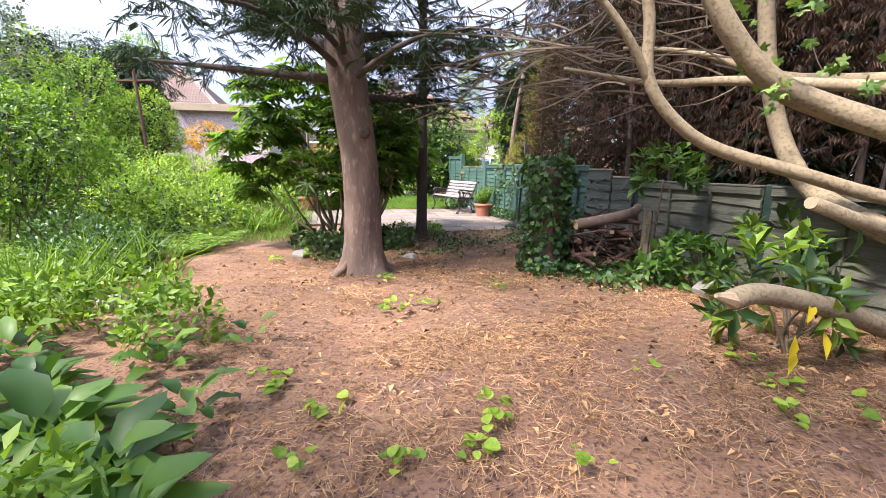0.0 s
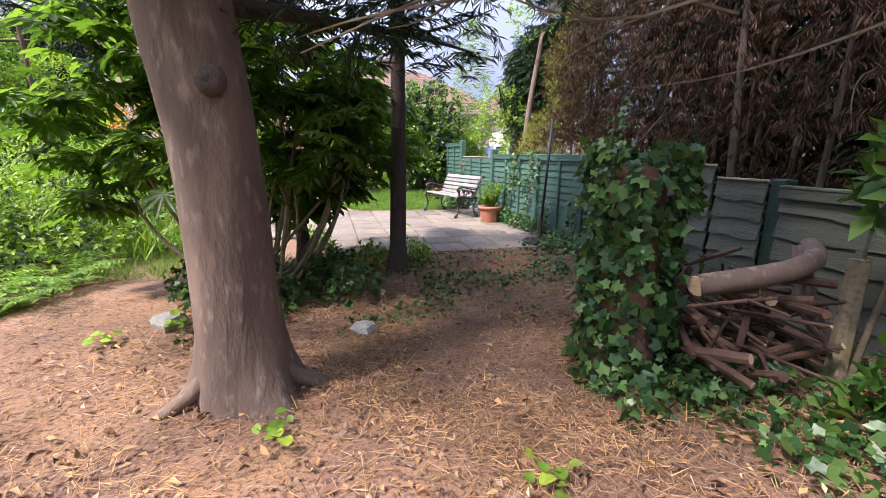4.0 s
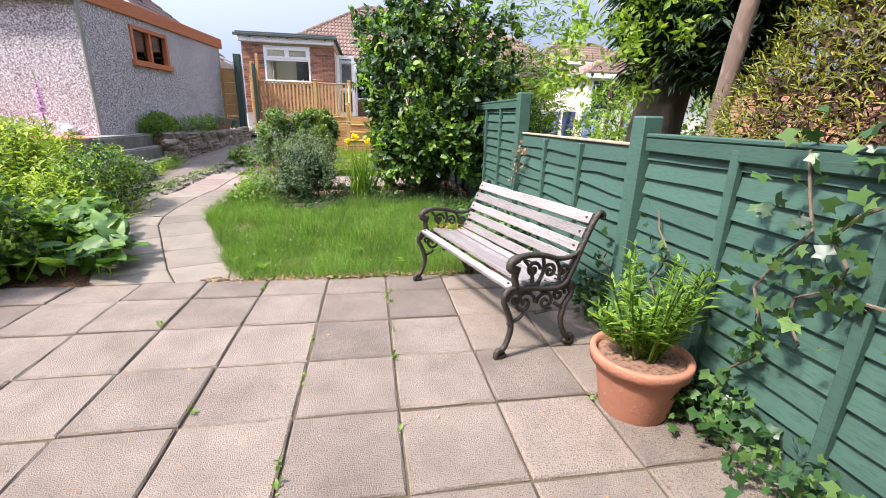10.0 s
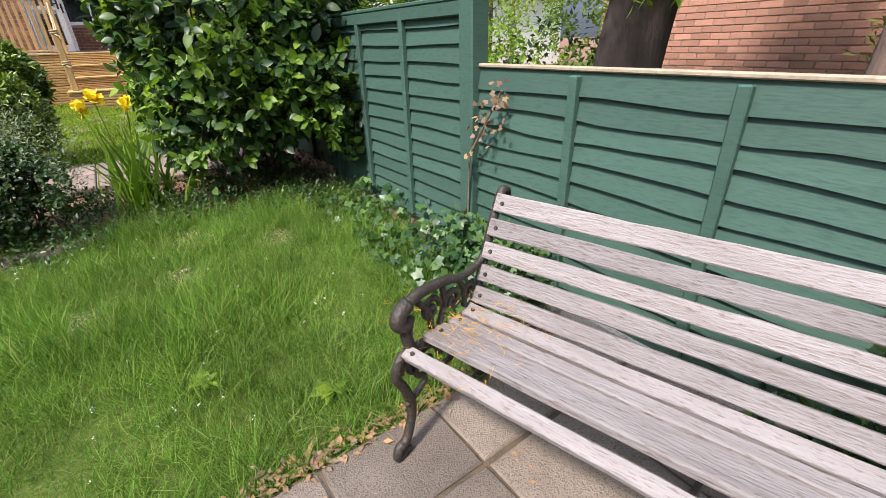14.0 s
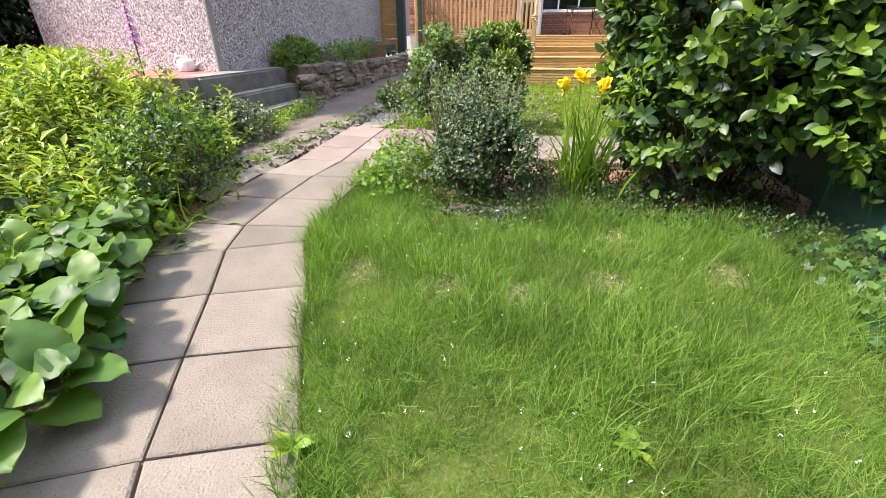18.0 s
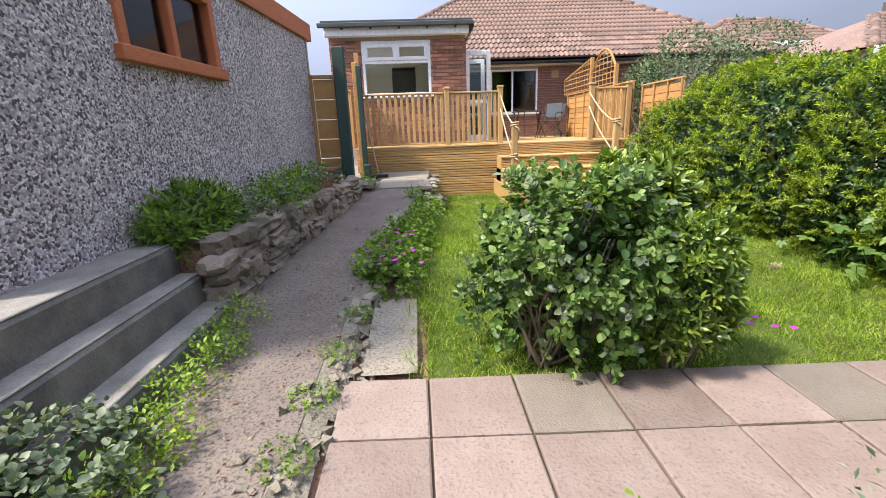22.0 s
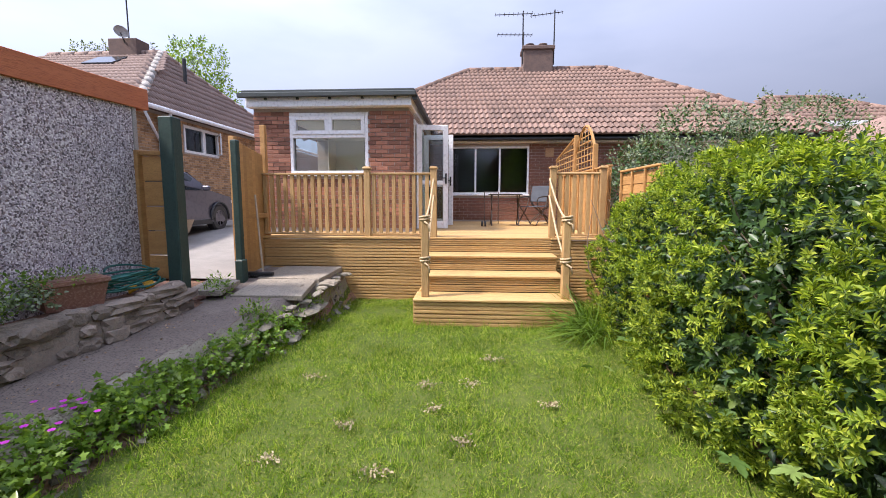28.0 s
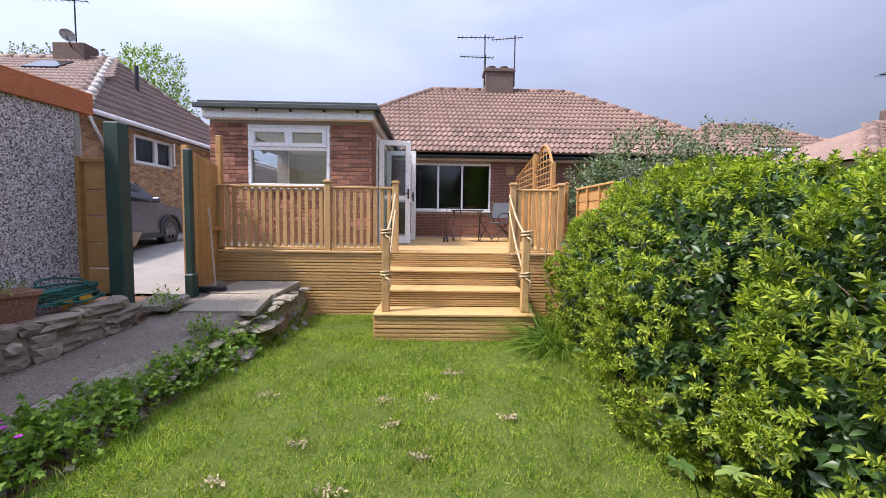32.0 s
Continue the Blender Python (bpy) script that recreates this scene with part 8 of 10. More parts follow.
lau = shrub("laurel_sucker", "fresh glossy laurel shoots by the grey fence", "shrub", [((1.95, -7.1, 0.26), (0.36, 0.24, 0.2), 46, 0.3, 2), ((1.85, -6.85, 1.1), (0.28, 0.2, 0.17), 26, 0.3, 2), ((1.5, -7.1, 0.14), (0.16, 0.14, 0.12), 14, 0.2, 2)], None, leaf_shape(0.42, 0.18, 0.16, 0.55), L_BERG, 0.14, 7, 0.09, 0.5, stems=9, core=False)
part("tall_stem", Geo().tube(curve([(1.8, -6.72, -0.02), (1.86, -6.74, 0.5), (1.84, -6.82, 1.05)], 10), list(np.linspace(0.02, 0.009, 11)), 7), M_TWIG, lau, smooth=True)
lau2 = shrub("laurel_sucker", "laurel shoots with yellowing leaves under the fallen limb", "shrub", [((1.25, -8.55, 0.36), (0.28, 0.28, 0.28), 26, 0.3, 2), ((1.8, -7.95, 0.4), (0.35, 0.28, 0.3), 24, 0.3, 2)], None, leaf_shape(0.38, 0.18, 0.2, 0.5), L_DARK, 0.17, 7, 0.1, 0.4, stems=7, core=False, second=(L_MID, 0.3))
p = np.array([(1.02, -8.86, 0.5), (0.88, -8.9, 0.32), (0.92, -8.88, 0.24), (1.16, -8.85, 0.3)])
strew("yellow_leaves", S_LONG, p, np.array([(-0.1, -0.2, -1.0)] * 4) + 0.25 * rng.normal(size=(4, 3)), np.array([(-0.2, -1.0, 0.2)] * 4), 0.16, L_YELLOW, lau2)
rt = thing("bare_limbed_tree", "spreading tree with pale bare curving limbs", "tree")
R = lambda pts, r0, r1: part("limb", Geo().tube(curve(pts, 22), list(np.linspace(r0, r1, 23)), 10), M_LIMB, rt, smooth=True)
R([(2.2, -9.0, -0.05), (2.28, -8.9, 0.8), (2.32, -8.78, 1.7), (2.36, -8.6, 3.2), (2.4, -8.5, 5.0)], 0.14, 0.08)
R([(2.3, -8.8, 1.25), (1.75, -8.3, 1.55), (1.35, -8.15, 1.75), (1.0, -8.05, 2.15), (0.8, -8.0, 2.6)], 0.085, 0.06)
R([(2.28, -8.86, 0.9), (1.98, -8.5, 1.0), (1.55, -8.3, 1.14), (1.1, -8.05, 1.3), (0.82, -7.95, 1.5), (0.65, -7.9, 1.75), (0.62, -7.9, 2.1), (0.5, -7.9, 2.5)], 0.05, 0.035)
R([(0.66, -7.9, 1.72), (0.45, -7.9, 2.0), (0.2, -7.85, 2.25), (-0.3, -7.8, 2.5)], 0.032, 0.015)
R([(2.32, -8.78, 1.6), (1.6, -7.8, 1.8), (1.2, -7.3, 1.85), (0.6, -6.9, 2.0)], 0.05, 0.015)
R([(2.33, -8.76, 1.7), (2.3, -7.6, 1.9), (1.9, -7.0, 2.2), (1.4, -6.6, 2.3)], 0.06, 0.015)
R([(2.28, -8.9, 0.6), (2.3, -7.9, 1.0), (2.35, -7.4, 1.8), (2.3, -7.2, 3.0)], 0.09, 0.06)
for _ in range(100):
    g = Geo()
    s_ = Vector((rng.uniform(-0.2, 1.9), rng.uniform(-8.0, -6.4), rng.uniform(1.75, 2.5)))
    twigs(g, s_, [s_ + Vector((rng.uniform(-1.3, 0.1), rng.uniform(-0.3, 0.9), rng.uniform(-0.35, 0.3)))], 0.009, 0.003, 0.12, 4, 6)
    part("twig", g, M_TWIG, rt)
p, o = blob((1.75, -8.4, 1.9), (0.5, 0.5, 0.7), 40, seed=4, lump=0.3)
a = sprigs(p, o, 4, 0.12)
strew("leaves", S_VINE, *a, 0.06 * rng.uniform(0.6, 1.2, len(a[0])), L_PALE, rt)
fl1 = thing("fallen_limb", "sawn pale limb lying across the laurel", "branch")
part("limb", Geo().tube(curve([(0.55, -8.8, 0.5), (0.75, -8.8, 0.52), (1.2, -8.85, 0.42), (1.7, -8.85, 0.25), (2.2, -8.8, 0.1)], 18), list(np.linspace(0.055, 0.06, 19)), 10), M_LIMB, fl1, smooth=True)
part("torn_end", Geo().tube([(0.56, -8.8, 0.5), (0.44, -8.8, 0.53)], [0.05, 0.012], 7), M_CUT, fl1)
part("stub", Geo().tube([(2.1, -8.75, 0.72), (1.6, -8.8, 0.82), (0.98, -8.8, 0.99)], [0.05, 0.042, 0.036], 10), M_LIMB, rt, "sawn branch stub", True)
part("cut_end", Geo().tube([(0.98, -8.8, 0.99), (0.972, -8.8, 0.992)], [0.034, 0.033], 10), M_CUT, rt)
for x, y, s_ in ((-3.4, -6.52, 0.24), (-3.04, -6.75, 0.2), (-2.86, -6.82, 0.17), (-2.89, -6.4, 0.15), (-0.45, -5.35, 0.16), (1.9, -7.5, 0.3), (-1.75, -4.9, 0.2)):
    d = sphere_dirs(1)[0]
    g = Geo().lathe([(s_ * q, h * s_) for q, h in ((0.5, -0.05), (0.55, 0.15), (0.42, 0.34), (0.2, 0.42), (0.001, 0.44))], (0, 0, 0), 9)
    g.v = [(vx * (1 + 0.25 * math.sin(5 * vy / s_ + d[0] * 9)), vy * (1 + 0.2 * math.sin(6 * vx / s_ + d[1] * 9)), vz) for vx, vy, vz in g.v]
    tagged(part("rock", g, M_CONCRETE, at=Matrix.Translation((x, y, gz(x, y)))), "grey rough garden rock on the soil", "rock", "garden rocks")

# ---- conifers beyond the fence ----
dead = thing("dead_conifer_row", "row of tall brown dying conifers behind the fence", "conifers")
for k in range(46):
    y = -10.5 + 9.0 * k / 45 + rng.normal() * 0.1
    x = rng.uniform(2.9, 4.4)
    g = Geo()
    limb(g, (x, y, -0.05), (x + rng.normal() * 0.15, y + rng.normal() * 0.2, rng.uniform(4.0, 6.5)), 0.016 + 0.03 * rng.random() ** 2, 0.01, 0.02, 8, 8)
    part("trunk", g, M_BARKDK, dead, smooth=True)
g = Geo()
for k in range(420):
    s_ = Vector((rng.uniform(2.75, 4.4), rng.uniform(-10.5, -1.5), rng.uniform(0.9, 5.0)))
    twigs(g, s_, [s_ + Vector((rng.uniform(-0.5, 0.3), rng.normal() * 0.4, rng.uniform(-0.5, 0.2)))], 0.008, 0.003, 0.15, 4, 4)
tagged(part("twigs", g, M_BARKDK, dead), kind="stuff")
n = 8500
x = 2.75 + 1.9 * rng.random(n) ** 0.7
p = np.stack([x, rng.uniform(-10.8, -1.45, n), 0.6 + 5.2 * rng.random(n) ** 1.1], -1)
needle_sprays(dead, p, 0.1, L_DEADCON, 12, 0.9, 0.11)
n = 5200
p = np.stack([2.66 + 0.6 * rng.random(n), rng.uniform(-8.5, -1.5, n), 1.45 + 3.4 * rng.random(n)], -1)
needle_sprays(dead, p, 0.09, L_DEADCON, 12, 1.1, 0.11)
n = 2600
p = np.stack([rng.uniform(3.6, 5.4, n), rng.uniform(-11.5, -1.2, n), 0.2 + 6.0 * rng.random(n)], -1)
needle_sprays(dead, p, 0.26, L_CONIFER, 6, 0.5)
dk = thing("dark_conifer_screen", "dense dark conifers further behind the fence", "conifers")
n = 9500
p = np.stack([rng.uniform(4.4, 6.8, n), rng.uniform(-13, -1.5, n), 7.0 * rng.random(n)], -1)
needle_sprays(dk, p, 0.34, L_CONIFER, 6, 0.4)
ovh = thing("overhanging_conifer", "dark conifer boughs hanging over the fence", "conifers")
n = 450
p = np.stack([rng.uniform(0.6, 3.4, n), rng.uniform(-10.5, -4.5, n), rng.uniform(2.9, 4.6, n)], -1)
needle_sprays(ovh, p, 0.13, L_CONIFER, 14, 0.5, 0.1)
# conifer added out of view; its boughs shade the floor of the wood
cano = thing("unseen_shade_conifer", "unseen dark conifer added to shade the wooded end", "tree")
trunk_part("trunk", [(-3.6, -12.2, -0.05), (-3.6, -12.2, 2.0), (-3.5, -12.2, 5.0), (-3.5, -12.2, 8.0)], [0.26, 0.22, 0.16, 0.04], M_BARK, cano, 0.15, 18, 0.06, 31)
spr = []
for k in range(24):
    a, z = rng.uniform(-0.6, 2.4), rng.uniform(3.5, 6.0)
    ln = rng.uniform(2.2, 5.2)
    g = Geo()
    pts = limb(g, (-3.55, -12.2, z), (-3.55 + ln * math.cos(a), -12.2 + ln * math.sin(a), z + rng.normal() * 0.2), 0.05, 0.01, 0.04, 7, 9, 0.15)
    part("limb", g, M_BARKDK, cano, smooth=True)
    spr += [np.array(q) + rng.normal(size=3) * np.array([0.25, 0.25, 0.08]) for q in pts[2:] for _ in range(6)]
needle_sprays(cano, spr, 0.17, L_CONIFER, 10, 0.4, 0.18)
wcon = thing("dark_conifers", "dense near-black conifers beside the garage", "conifers")
for x, y, r in ((-7.4, 6.0, 0.75), (-8.6, 6.4, 1.0), (-9.9, 5.8, 1.1), (-11.2, 6.2, 1.1), (-7.5, 7.6, 0.8)):
    part("trunk", Geo().tube([(x, y, -0.05), (x, y, 4.2)], [0.1, 0.03], 8), M_BARKDK, wcon, smooth=True)
    p, o = blob((x, y, 2.5), (r, r, 2.5), 1100, seed=int(-x * 9), lump=0.2, low=-0.95, deep=0.6)
    needle_sprays(wcon, p, 0.2, L_CONIFER, 8, 0.5, 0.22)
gold = thing("golden_conifer", "rounded golden-green conifer leaning over the fence", "conifer")
for c, r, n in (((3.75, -0.75, 1.05), (0.85, 1.2, 1.2), 3400), ((3.95, -1.3, 2.5), (0.85, 0.9, 1.7), 2500)):
    p, o = blob(c, r, n, seed=77, lump=0.1, low=-0.5, deep=0.2)
    a = sprigs(p, o, 8, 0.13, 0.7, 0.7)
    strew("sprays", lite_leaf(0.2), *a, 0.048 * rng.uniform(0.6, 1.2, len(a[0])), L_GOLDCON, gold)
    p, o = blob(c, np.array(r) * 0.85, n // 3, seed=78, lump=0.1, low=-0.5, deep=0.3)
    a = sprigs(p, o, 6, 0.13)
    strew("inner_sprays", lite_leaf(0.22), *a, 0.09 * rng.uniform(0.6, 1.2, len(a[0])), L_DEADCON, gold)
cyp = thing("dark_cypress", "dark cypress with a thick reddish trunk beyond the fence", "tree")
trunk_part("trunk", [(3.95, 2.0, -0.05), (3.95, 1.98, 0.8), (3.98, 1.9, 1.5), (4.1, 1.75, 2.4), (4.2, 1.6, 4.0)], [0.3, 0.24, 0.22, 0.18, 0.08], M_BARKDK, cyp, 0.1, 16, 0.1, 11)
for c, r, n in (((4.3, 1.85, 2.85), (0.7, 1.15, 1.3), 2800), ((4.15, 1.75, 2.0), (0.4, 0.65, 0.55), 1100), ((4.5, 0.9, 3.4), (0.8, 0.8, 1.2), 1000)):
    p, o = blob(c, r, n, seed=79, lump=0.15, deep=0.7)
    needle_sprays(cyp, p, 0.16, L_CONIFER, 8, 0.4)
t2 = thing("pale_tree", "smooth grey-brown tree trunk beyond the fence", "tree")
part("trunk", Geo().tube(curve([(3.4, 0.46, -0.05), (3.4, 0.46, 1.2), (3.44, 0.4, 2.2), (3.6, 0.3, 3.6)], 14), list(np.linspace(0.068, 0.045, 15)), 12), M_BARK, t2, smooth=True)
p, o = blob((3.6, 0.3, 3.9), (0.7, 0.7, 0.6), 160, seed=83, lump=0.3)
a = sprigs(p, o, 6, 0.14)
strew("leaves", S_OVAL, *a, 0.07 * rng.uniform(0.6, 1.2, len(a[0])), L_LIME, t2)
lime = shrub("variegated_shrub", "yellow-leaved shrub sprays hanging over the fence", "shrub", [((3.2, 1.75, 1.75), (0.38, 0.5, 0.36), 110, 0.4, 2), ((3.3, 1.45, 2.2), (0.42, 0.45, 0.36), 120, 0.4, 2)], None, S_OVAL, L_LIME, 0.075, 6, 0.16, 0.2, core=False)
gc = thing("green_cypress", "narrow bright green cypress beyond the fence", "tree")
p, o = blob((3.6, 4.6, 2.4), (0.5, 0.5, 2.6), 700, seed=80, lump=0.1)
needle_sprays(gc, p, 0.13, L_MID, 6, 0.1)
shrub("far_rose_bush", "loose dusky bush beyond the boundary fence", "bush", [((5.3, 14.2, 2.2), (1.6, 1.2, 1.35), 1300, 0.25, 2), ((7.2, 14.6, 2.5), (1.3, 1.0, 1.25), 800, 0.25, 2), ((4.0, 13.6, 2.0), (0.6, 0.8, 0.9), 360, 0.25, 2)], None, S_OVAL, L_GREYGR, 0.07, 6, 0.18, 0.4, stems=14, second=(L_DARK, 0.4))
shrub("neighbour_bush", "yellow-green bush in the neighbour's garden", "bush", [((5.2, 3.6, 0.9), (0.8, 0.8, 0.75), 500, 0.25, 2), ((5.6, 5.6, 1.1), (0.7, 0.7, 0.8), 400, 0.25, 2)], None, S_OVAL, L_LIME, 0.07, 6, 0.14, 0.4, core=True)


def far_tree(x, y, z, r, h, material, label, n=900, size=0.16):
    t = thing("background_tree", label, "tree")
    part("trunk", Geo().tube([(x, y, 0), (x, y, z)], [0.2, 0.12], 10), M_BARKDK, t, smooth=True)
    p, o = blob((x, y, z), (r * 0.8, r * 0.8, h * 0.8), 18, seed=3, lump=0.2)
    for q in p:
        part("limb", twigs(Geo(), (x, y, z - h * 0.5), [tuple(q)], 0.06, 0.015, 0.08, 5, 5), M_BARKDK, t, smooth=True)
    p, o = blob((x, y, z), (r, r, h), n, seed=int(x * 7) % 50, lump=0.3, low=-0.9, deep=0.5)
    a = sprigs(p, o, 6, size * 1.6)
    strew("leaves", lite_leaf(0.5), *a, size * rng.uniform(0.6, 1.2, len(a[0])), material, t)


far_tree(-9.2, 0.6, 3.6, 1.7, 1.9, L_GREYGR, "pale grey-green tree at the garden boundary", 1500, 0.11)
far_tree(-10.5, -2.9, 3.2, 1.8, 2.6, L_GREYGR, "tall grey-green tree at the garden boundary", 1300, 0.14)
far_tree(-7.6, 3.2, 2.4, 1.3, 1.6, L_MID, "bright green boundary tree", 900, 0.11)
far_tree(-10.5, 6.5, 3.0, 2.0, 2.2, L_LIME, "pale green tree beyond the thicket", 900, 0.15)
far_tree(-9.5, 2.8, 1.8, 1.2, 1.6, L_DARK, "dark shrub beside the garage", 700, 0.11)
far_tree(-8.3, 5.6, 1.9, 1.1, 1.8, L_DARK, "dark tree behind the terrace", 700, 0.11)
far_tree(-20.6, 31, 9.0, 2.3, 2.2, L_GREYGR, "sparse pale tree behind the neighbour's roof", 330, 0.2)
far_tree(-16.0, 31, 8.3, 2.5, 2.4, L_MID, "green tree behind the neighbour's roof", 1100, 0.2)
# last four trees stand out of view, added to shade the wooded end
far_tree(-7.5, -8.6, 2.6, 1.6, 2.6, L_MID, "unseen leafy tree added to shade the wood's edge", 1000, 0.12)
far_tree(-6.5, -12.0, 2.6, 1.8, 2.6, L_MID, "unseen leafy tree added to shade the wood", 900, 0.15)
far_tree(-2.5, -14.5, 3.0, 2.4, 3.0, L_DARK, "unseen dark tree added to shade the wood", 700, 0.2)
far_tree(2.0, -14.5, 3.0, 2.4, 3.0, L_DARK, "unseen dark tree added to shade the wood", 700, 0.2)

# ---- litter ----
n = 90000
x, y = rng.uniform(-3.6, 2.4, n), -11.3 + 8.3 * rng.random(n)
keep = x > np.interp(y, [-11, -8, -7, -5.8, -4.5, -3.4], [-4, -2.4, -3.3, -3.4, -2.8, -1.5])
keep &= np.array([noise.noise(Vector((a * 0.9, b * 0.9, 2))) + 0.16 * a > -0.42 + 0.3 * c for a, b, c in zip(x, y, rng.normal(size=n))])
x, y = x[keep], y[keep]
n = len(x)
p = np.stack([x, y, np.array([gz(a, b) for a, b in zip(x, y)]) + 0.004 + 0.012 * rng.random(n)], -1)
flat = rng.normal(size=(n, 3)) * np.array([1, 1, 0.12])
up = np.array([0, 0, 1.0]) + 0.35 * rng.normal(size=(n, 3))
big_ = rng.random(n) < 0.2
tagged(strew("leaf_litter", S_OVAL, p[big_], flat[big_], up[big_], 0.01 + 0.04 * rng.random(big_.sum()) ** 2, L_LITTER), "dry brown leaves and chips on the soil", "leaf litter", kind="stuff")
tagged(strew("needle_litter", needle_shape(0.04), p[~big_], flat[~big_], up[~big_], rng.uniform(0.05, 0.14, (~big_).sum()), L_LITTER), "fallen brown needles and thin twigs", "leaf litter", kind="stuff")
n = 2400
x, y = rng.uniform(-2.6, 2.4, n), rng.uniform(-10.5, -5.2, n)
keep = x > np.interp(y, [-11, -8, -7, -5.8], [-4, -1.9, -2.4, -2.6])
p = np.stack([x, y, np.array([gz(a, b) for a, b in zip(x, y)]) + 0.01 + 0.012 * rng.random(n)], -1)[keep]
n = len(p)
tagged(strew("fallen_leaves", leaf_shape(0.45, 0.5, 0.3), p, rng.normal(size=(n, 3)) * np.array([1, 1, 0.3]), np.array([0, 0, 1.0]) + 0.6 * rng.normal(size=(n, 3)), 0.015 + 0.05 * rng.random(n) ** 2, L_STRAW), "curled tan and brown fallen leaves", "leaf litter", kind="stuff")
n = 160000
x, y = rng.uniform(-2.6, 2.4, n), rng.uniform(-11.0, -5.2, n)
keep = np.array([noise.noise(Vector((a * 1.3, b * 1.3, 7))) + 0.5 * noise.noise(Vector((a * 5, b * 5, 2))) + 0.13 * a - 0.06 * (b + 8) > 0.1 + 0.12 * c for a, b, c in zip(x, y, rng.normal(size=n))])
keep &= x > np.interp(y, [-11, -8, -7, -5.8], [-4, -1.9, -2.2, -2.4])
x, y = x[keep], y[keep]
n = len(x)
p = np.stack([x, y, np.array([gz(a, b) for a, b in zip(x, y)]) + 0.004 + 0.02 * rng.random(n) ** 2], -1)
tagged(strew("straw_litter", needle_shape(0.055), p, rng.normal(size=(n, 3)) * np.array([1, 1, 0.22]), np.array([0, 0, 1.0]) + 0.5 * rng.normal(size=(n, 3)), rng.uniform(0.03, 0.1, n), L_STRAW), "patches of orange straw-like fallen needles", "leaf litter", kind="stuff")
n = 1600
x, y = rng.uniform(-2.8, -1.5, n), rng.uniform(3.6, 10.2, n)
keep = np.array([tarmac(a, b) for a, b in zip(x, y)])
p = np.stack([x, y, np.array([gz(a, b) for a, b in zip(x, y)]) + 0.022], -1)[keep]
n = len(p)
tagged(strew("path_grit", S_OVAL, p, rng.normal(size=(n, 3)) * np.array([1, 1, 0.2]), np.array([0, 0, 1.0]) + 0.4 * rng.normal(size=(n, 3)), 0.008 + 0.035 * rng.random(n) ** 4, L_LITTER), "dry leaf crumbs and grit on the tarmac", "debris", kind="stuff")
n = 1000
p = np.stack([rng.uniform(-0.6, 2.3, n), rng.uniform(-2.9, 1.1, n), np.full(n, 0.008)], -1)
tagged(strew("patio_debris", S_OVAL, p, rng.normal(size=(n, 3)) * np.array([1, 1, 0.1]), np.array([0, 0, 1.0]) + 0.2 * rng.normal(size=(n, 3)), 0.006 + 0.02 * rng.random(n) ** 3, L_LITTER), "small dry crumbs and leaves on the slabs", "debris", kind="stuff")
n = 900
p = np.stack([rng.uniform(-0.3, 2.3, n), 1.1 + 0.035 * rng.normal(size=n), np.full(n, 0.01)], -1)
tagged(strew("edge_leaves", S_OVAL, p, rng.normal(size=(n, 3)) * np.array([1, 1, 0.2]), np.array([0, 0, 1.0]) + 0.4 * rng.normal(size=(n, 3)), rng.uniform(0.012, 0.045, n), L_LITTER), "dry leaves caught along the grass edge", "debris", kind="stuff")

n = 6500
x, y = rng.uniform(-1.6, 2.35, n), rng.uniform(-5.4, -3.02, n)
keep = np.array([noise.noise(Vector((a * 1.5, b * 1.5, 6))) + 0.22 * noise.noise(Vector((a * 6, b * 6, 1))) > 0.14 - 0.08 * (a - 0.4) + 0.14 * c for a, b, c in zip(x, y, rng.normal(size=n))])
p = np.stack([x, y, 0.015 + 0.07 * rng.random(n) ** 2], -1)[keep]
ivy_patch("trailing_ivy", "ivy and seedlings trailing over the litter by the patio", p, np.tile([0, 0, 1.0], (len(p), 1)), 0.034)
n = 5200
x, y = rng.uniform(-1.8, 2.35, n), rng.uniform(-5.6, -3.02, n)
p = np.stack([x, y, 0.004 + 0.03 * rng.random(n) ** 2], -1)
tagged(strew("bark_chips", S_OVAL, p, rng.normal(size=(n, 3)) * np.array([1, 1, 0.25]), np.array([0, 0, 1.0]) + 0.45 * rng.normal(size=(n, 3)), 0.015 + 0.06 * rng.random(n) ** 2, L_LITTER), "curled dry leaves and bark chips on the soil", "leaf litter", kind="stuff")
n = 2600
x, y = rng.uniform(-1.8, 2.35, n), rng.uniform(-5.6, -3.02, n)
p = np.stack([x, y, 0.006 + 0.03 * rng.random(n) ** 2], -1)
tagged(strew("fallen_twigs", needle_shape(0.035), p, rng.normal(size=(n, 3)) * np.array([1, 1, 0.2]), np.array([0, 0, 1.0]) + 0.3 * rng.normal(size=(n, 3)), rng.uniform(0.06, 0.24, n), L_LITTER), "thin grey-brown fallen twigs", "leaf litter", kind="stuff")
mound("patio_weeds", "leafy weeds at the edge of the patio slabs", [(-0.8, -2.5), (-0.85, -2.3), (-0.7, -3.1), (-0.2, -3.25), (0.25, -3.55), (0.3, -3.15), (-0.25, -3.55), (2.2, -3.1)], L_MID, S_OVAL, 0.055, 60, 0.16, 0.14)
n = 700
p = np.stack([rng.uniform(-1.5, 2.3, n), rng.uniform(-5.2, -3.0, n), np.full(n, 0.015)], -1)
tagged(strew("twig_litter", needle_shape(0.03), p, rng.normal(size=(n, 3)) * np.array([1, 1, 0.25]), np.array([0, 0, 1.0]) + 0.3 * rng.normal(size=(n, 3)), rng.uniform(0.1, 0.3, n), L_LITTER), "thin dry twigs lying on the soil", "leaf litter", kind="stuff")
n = 260
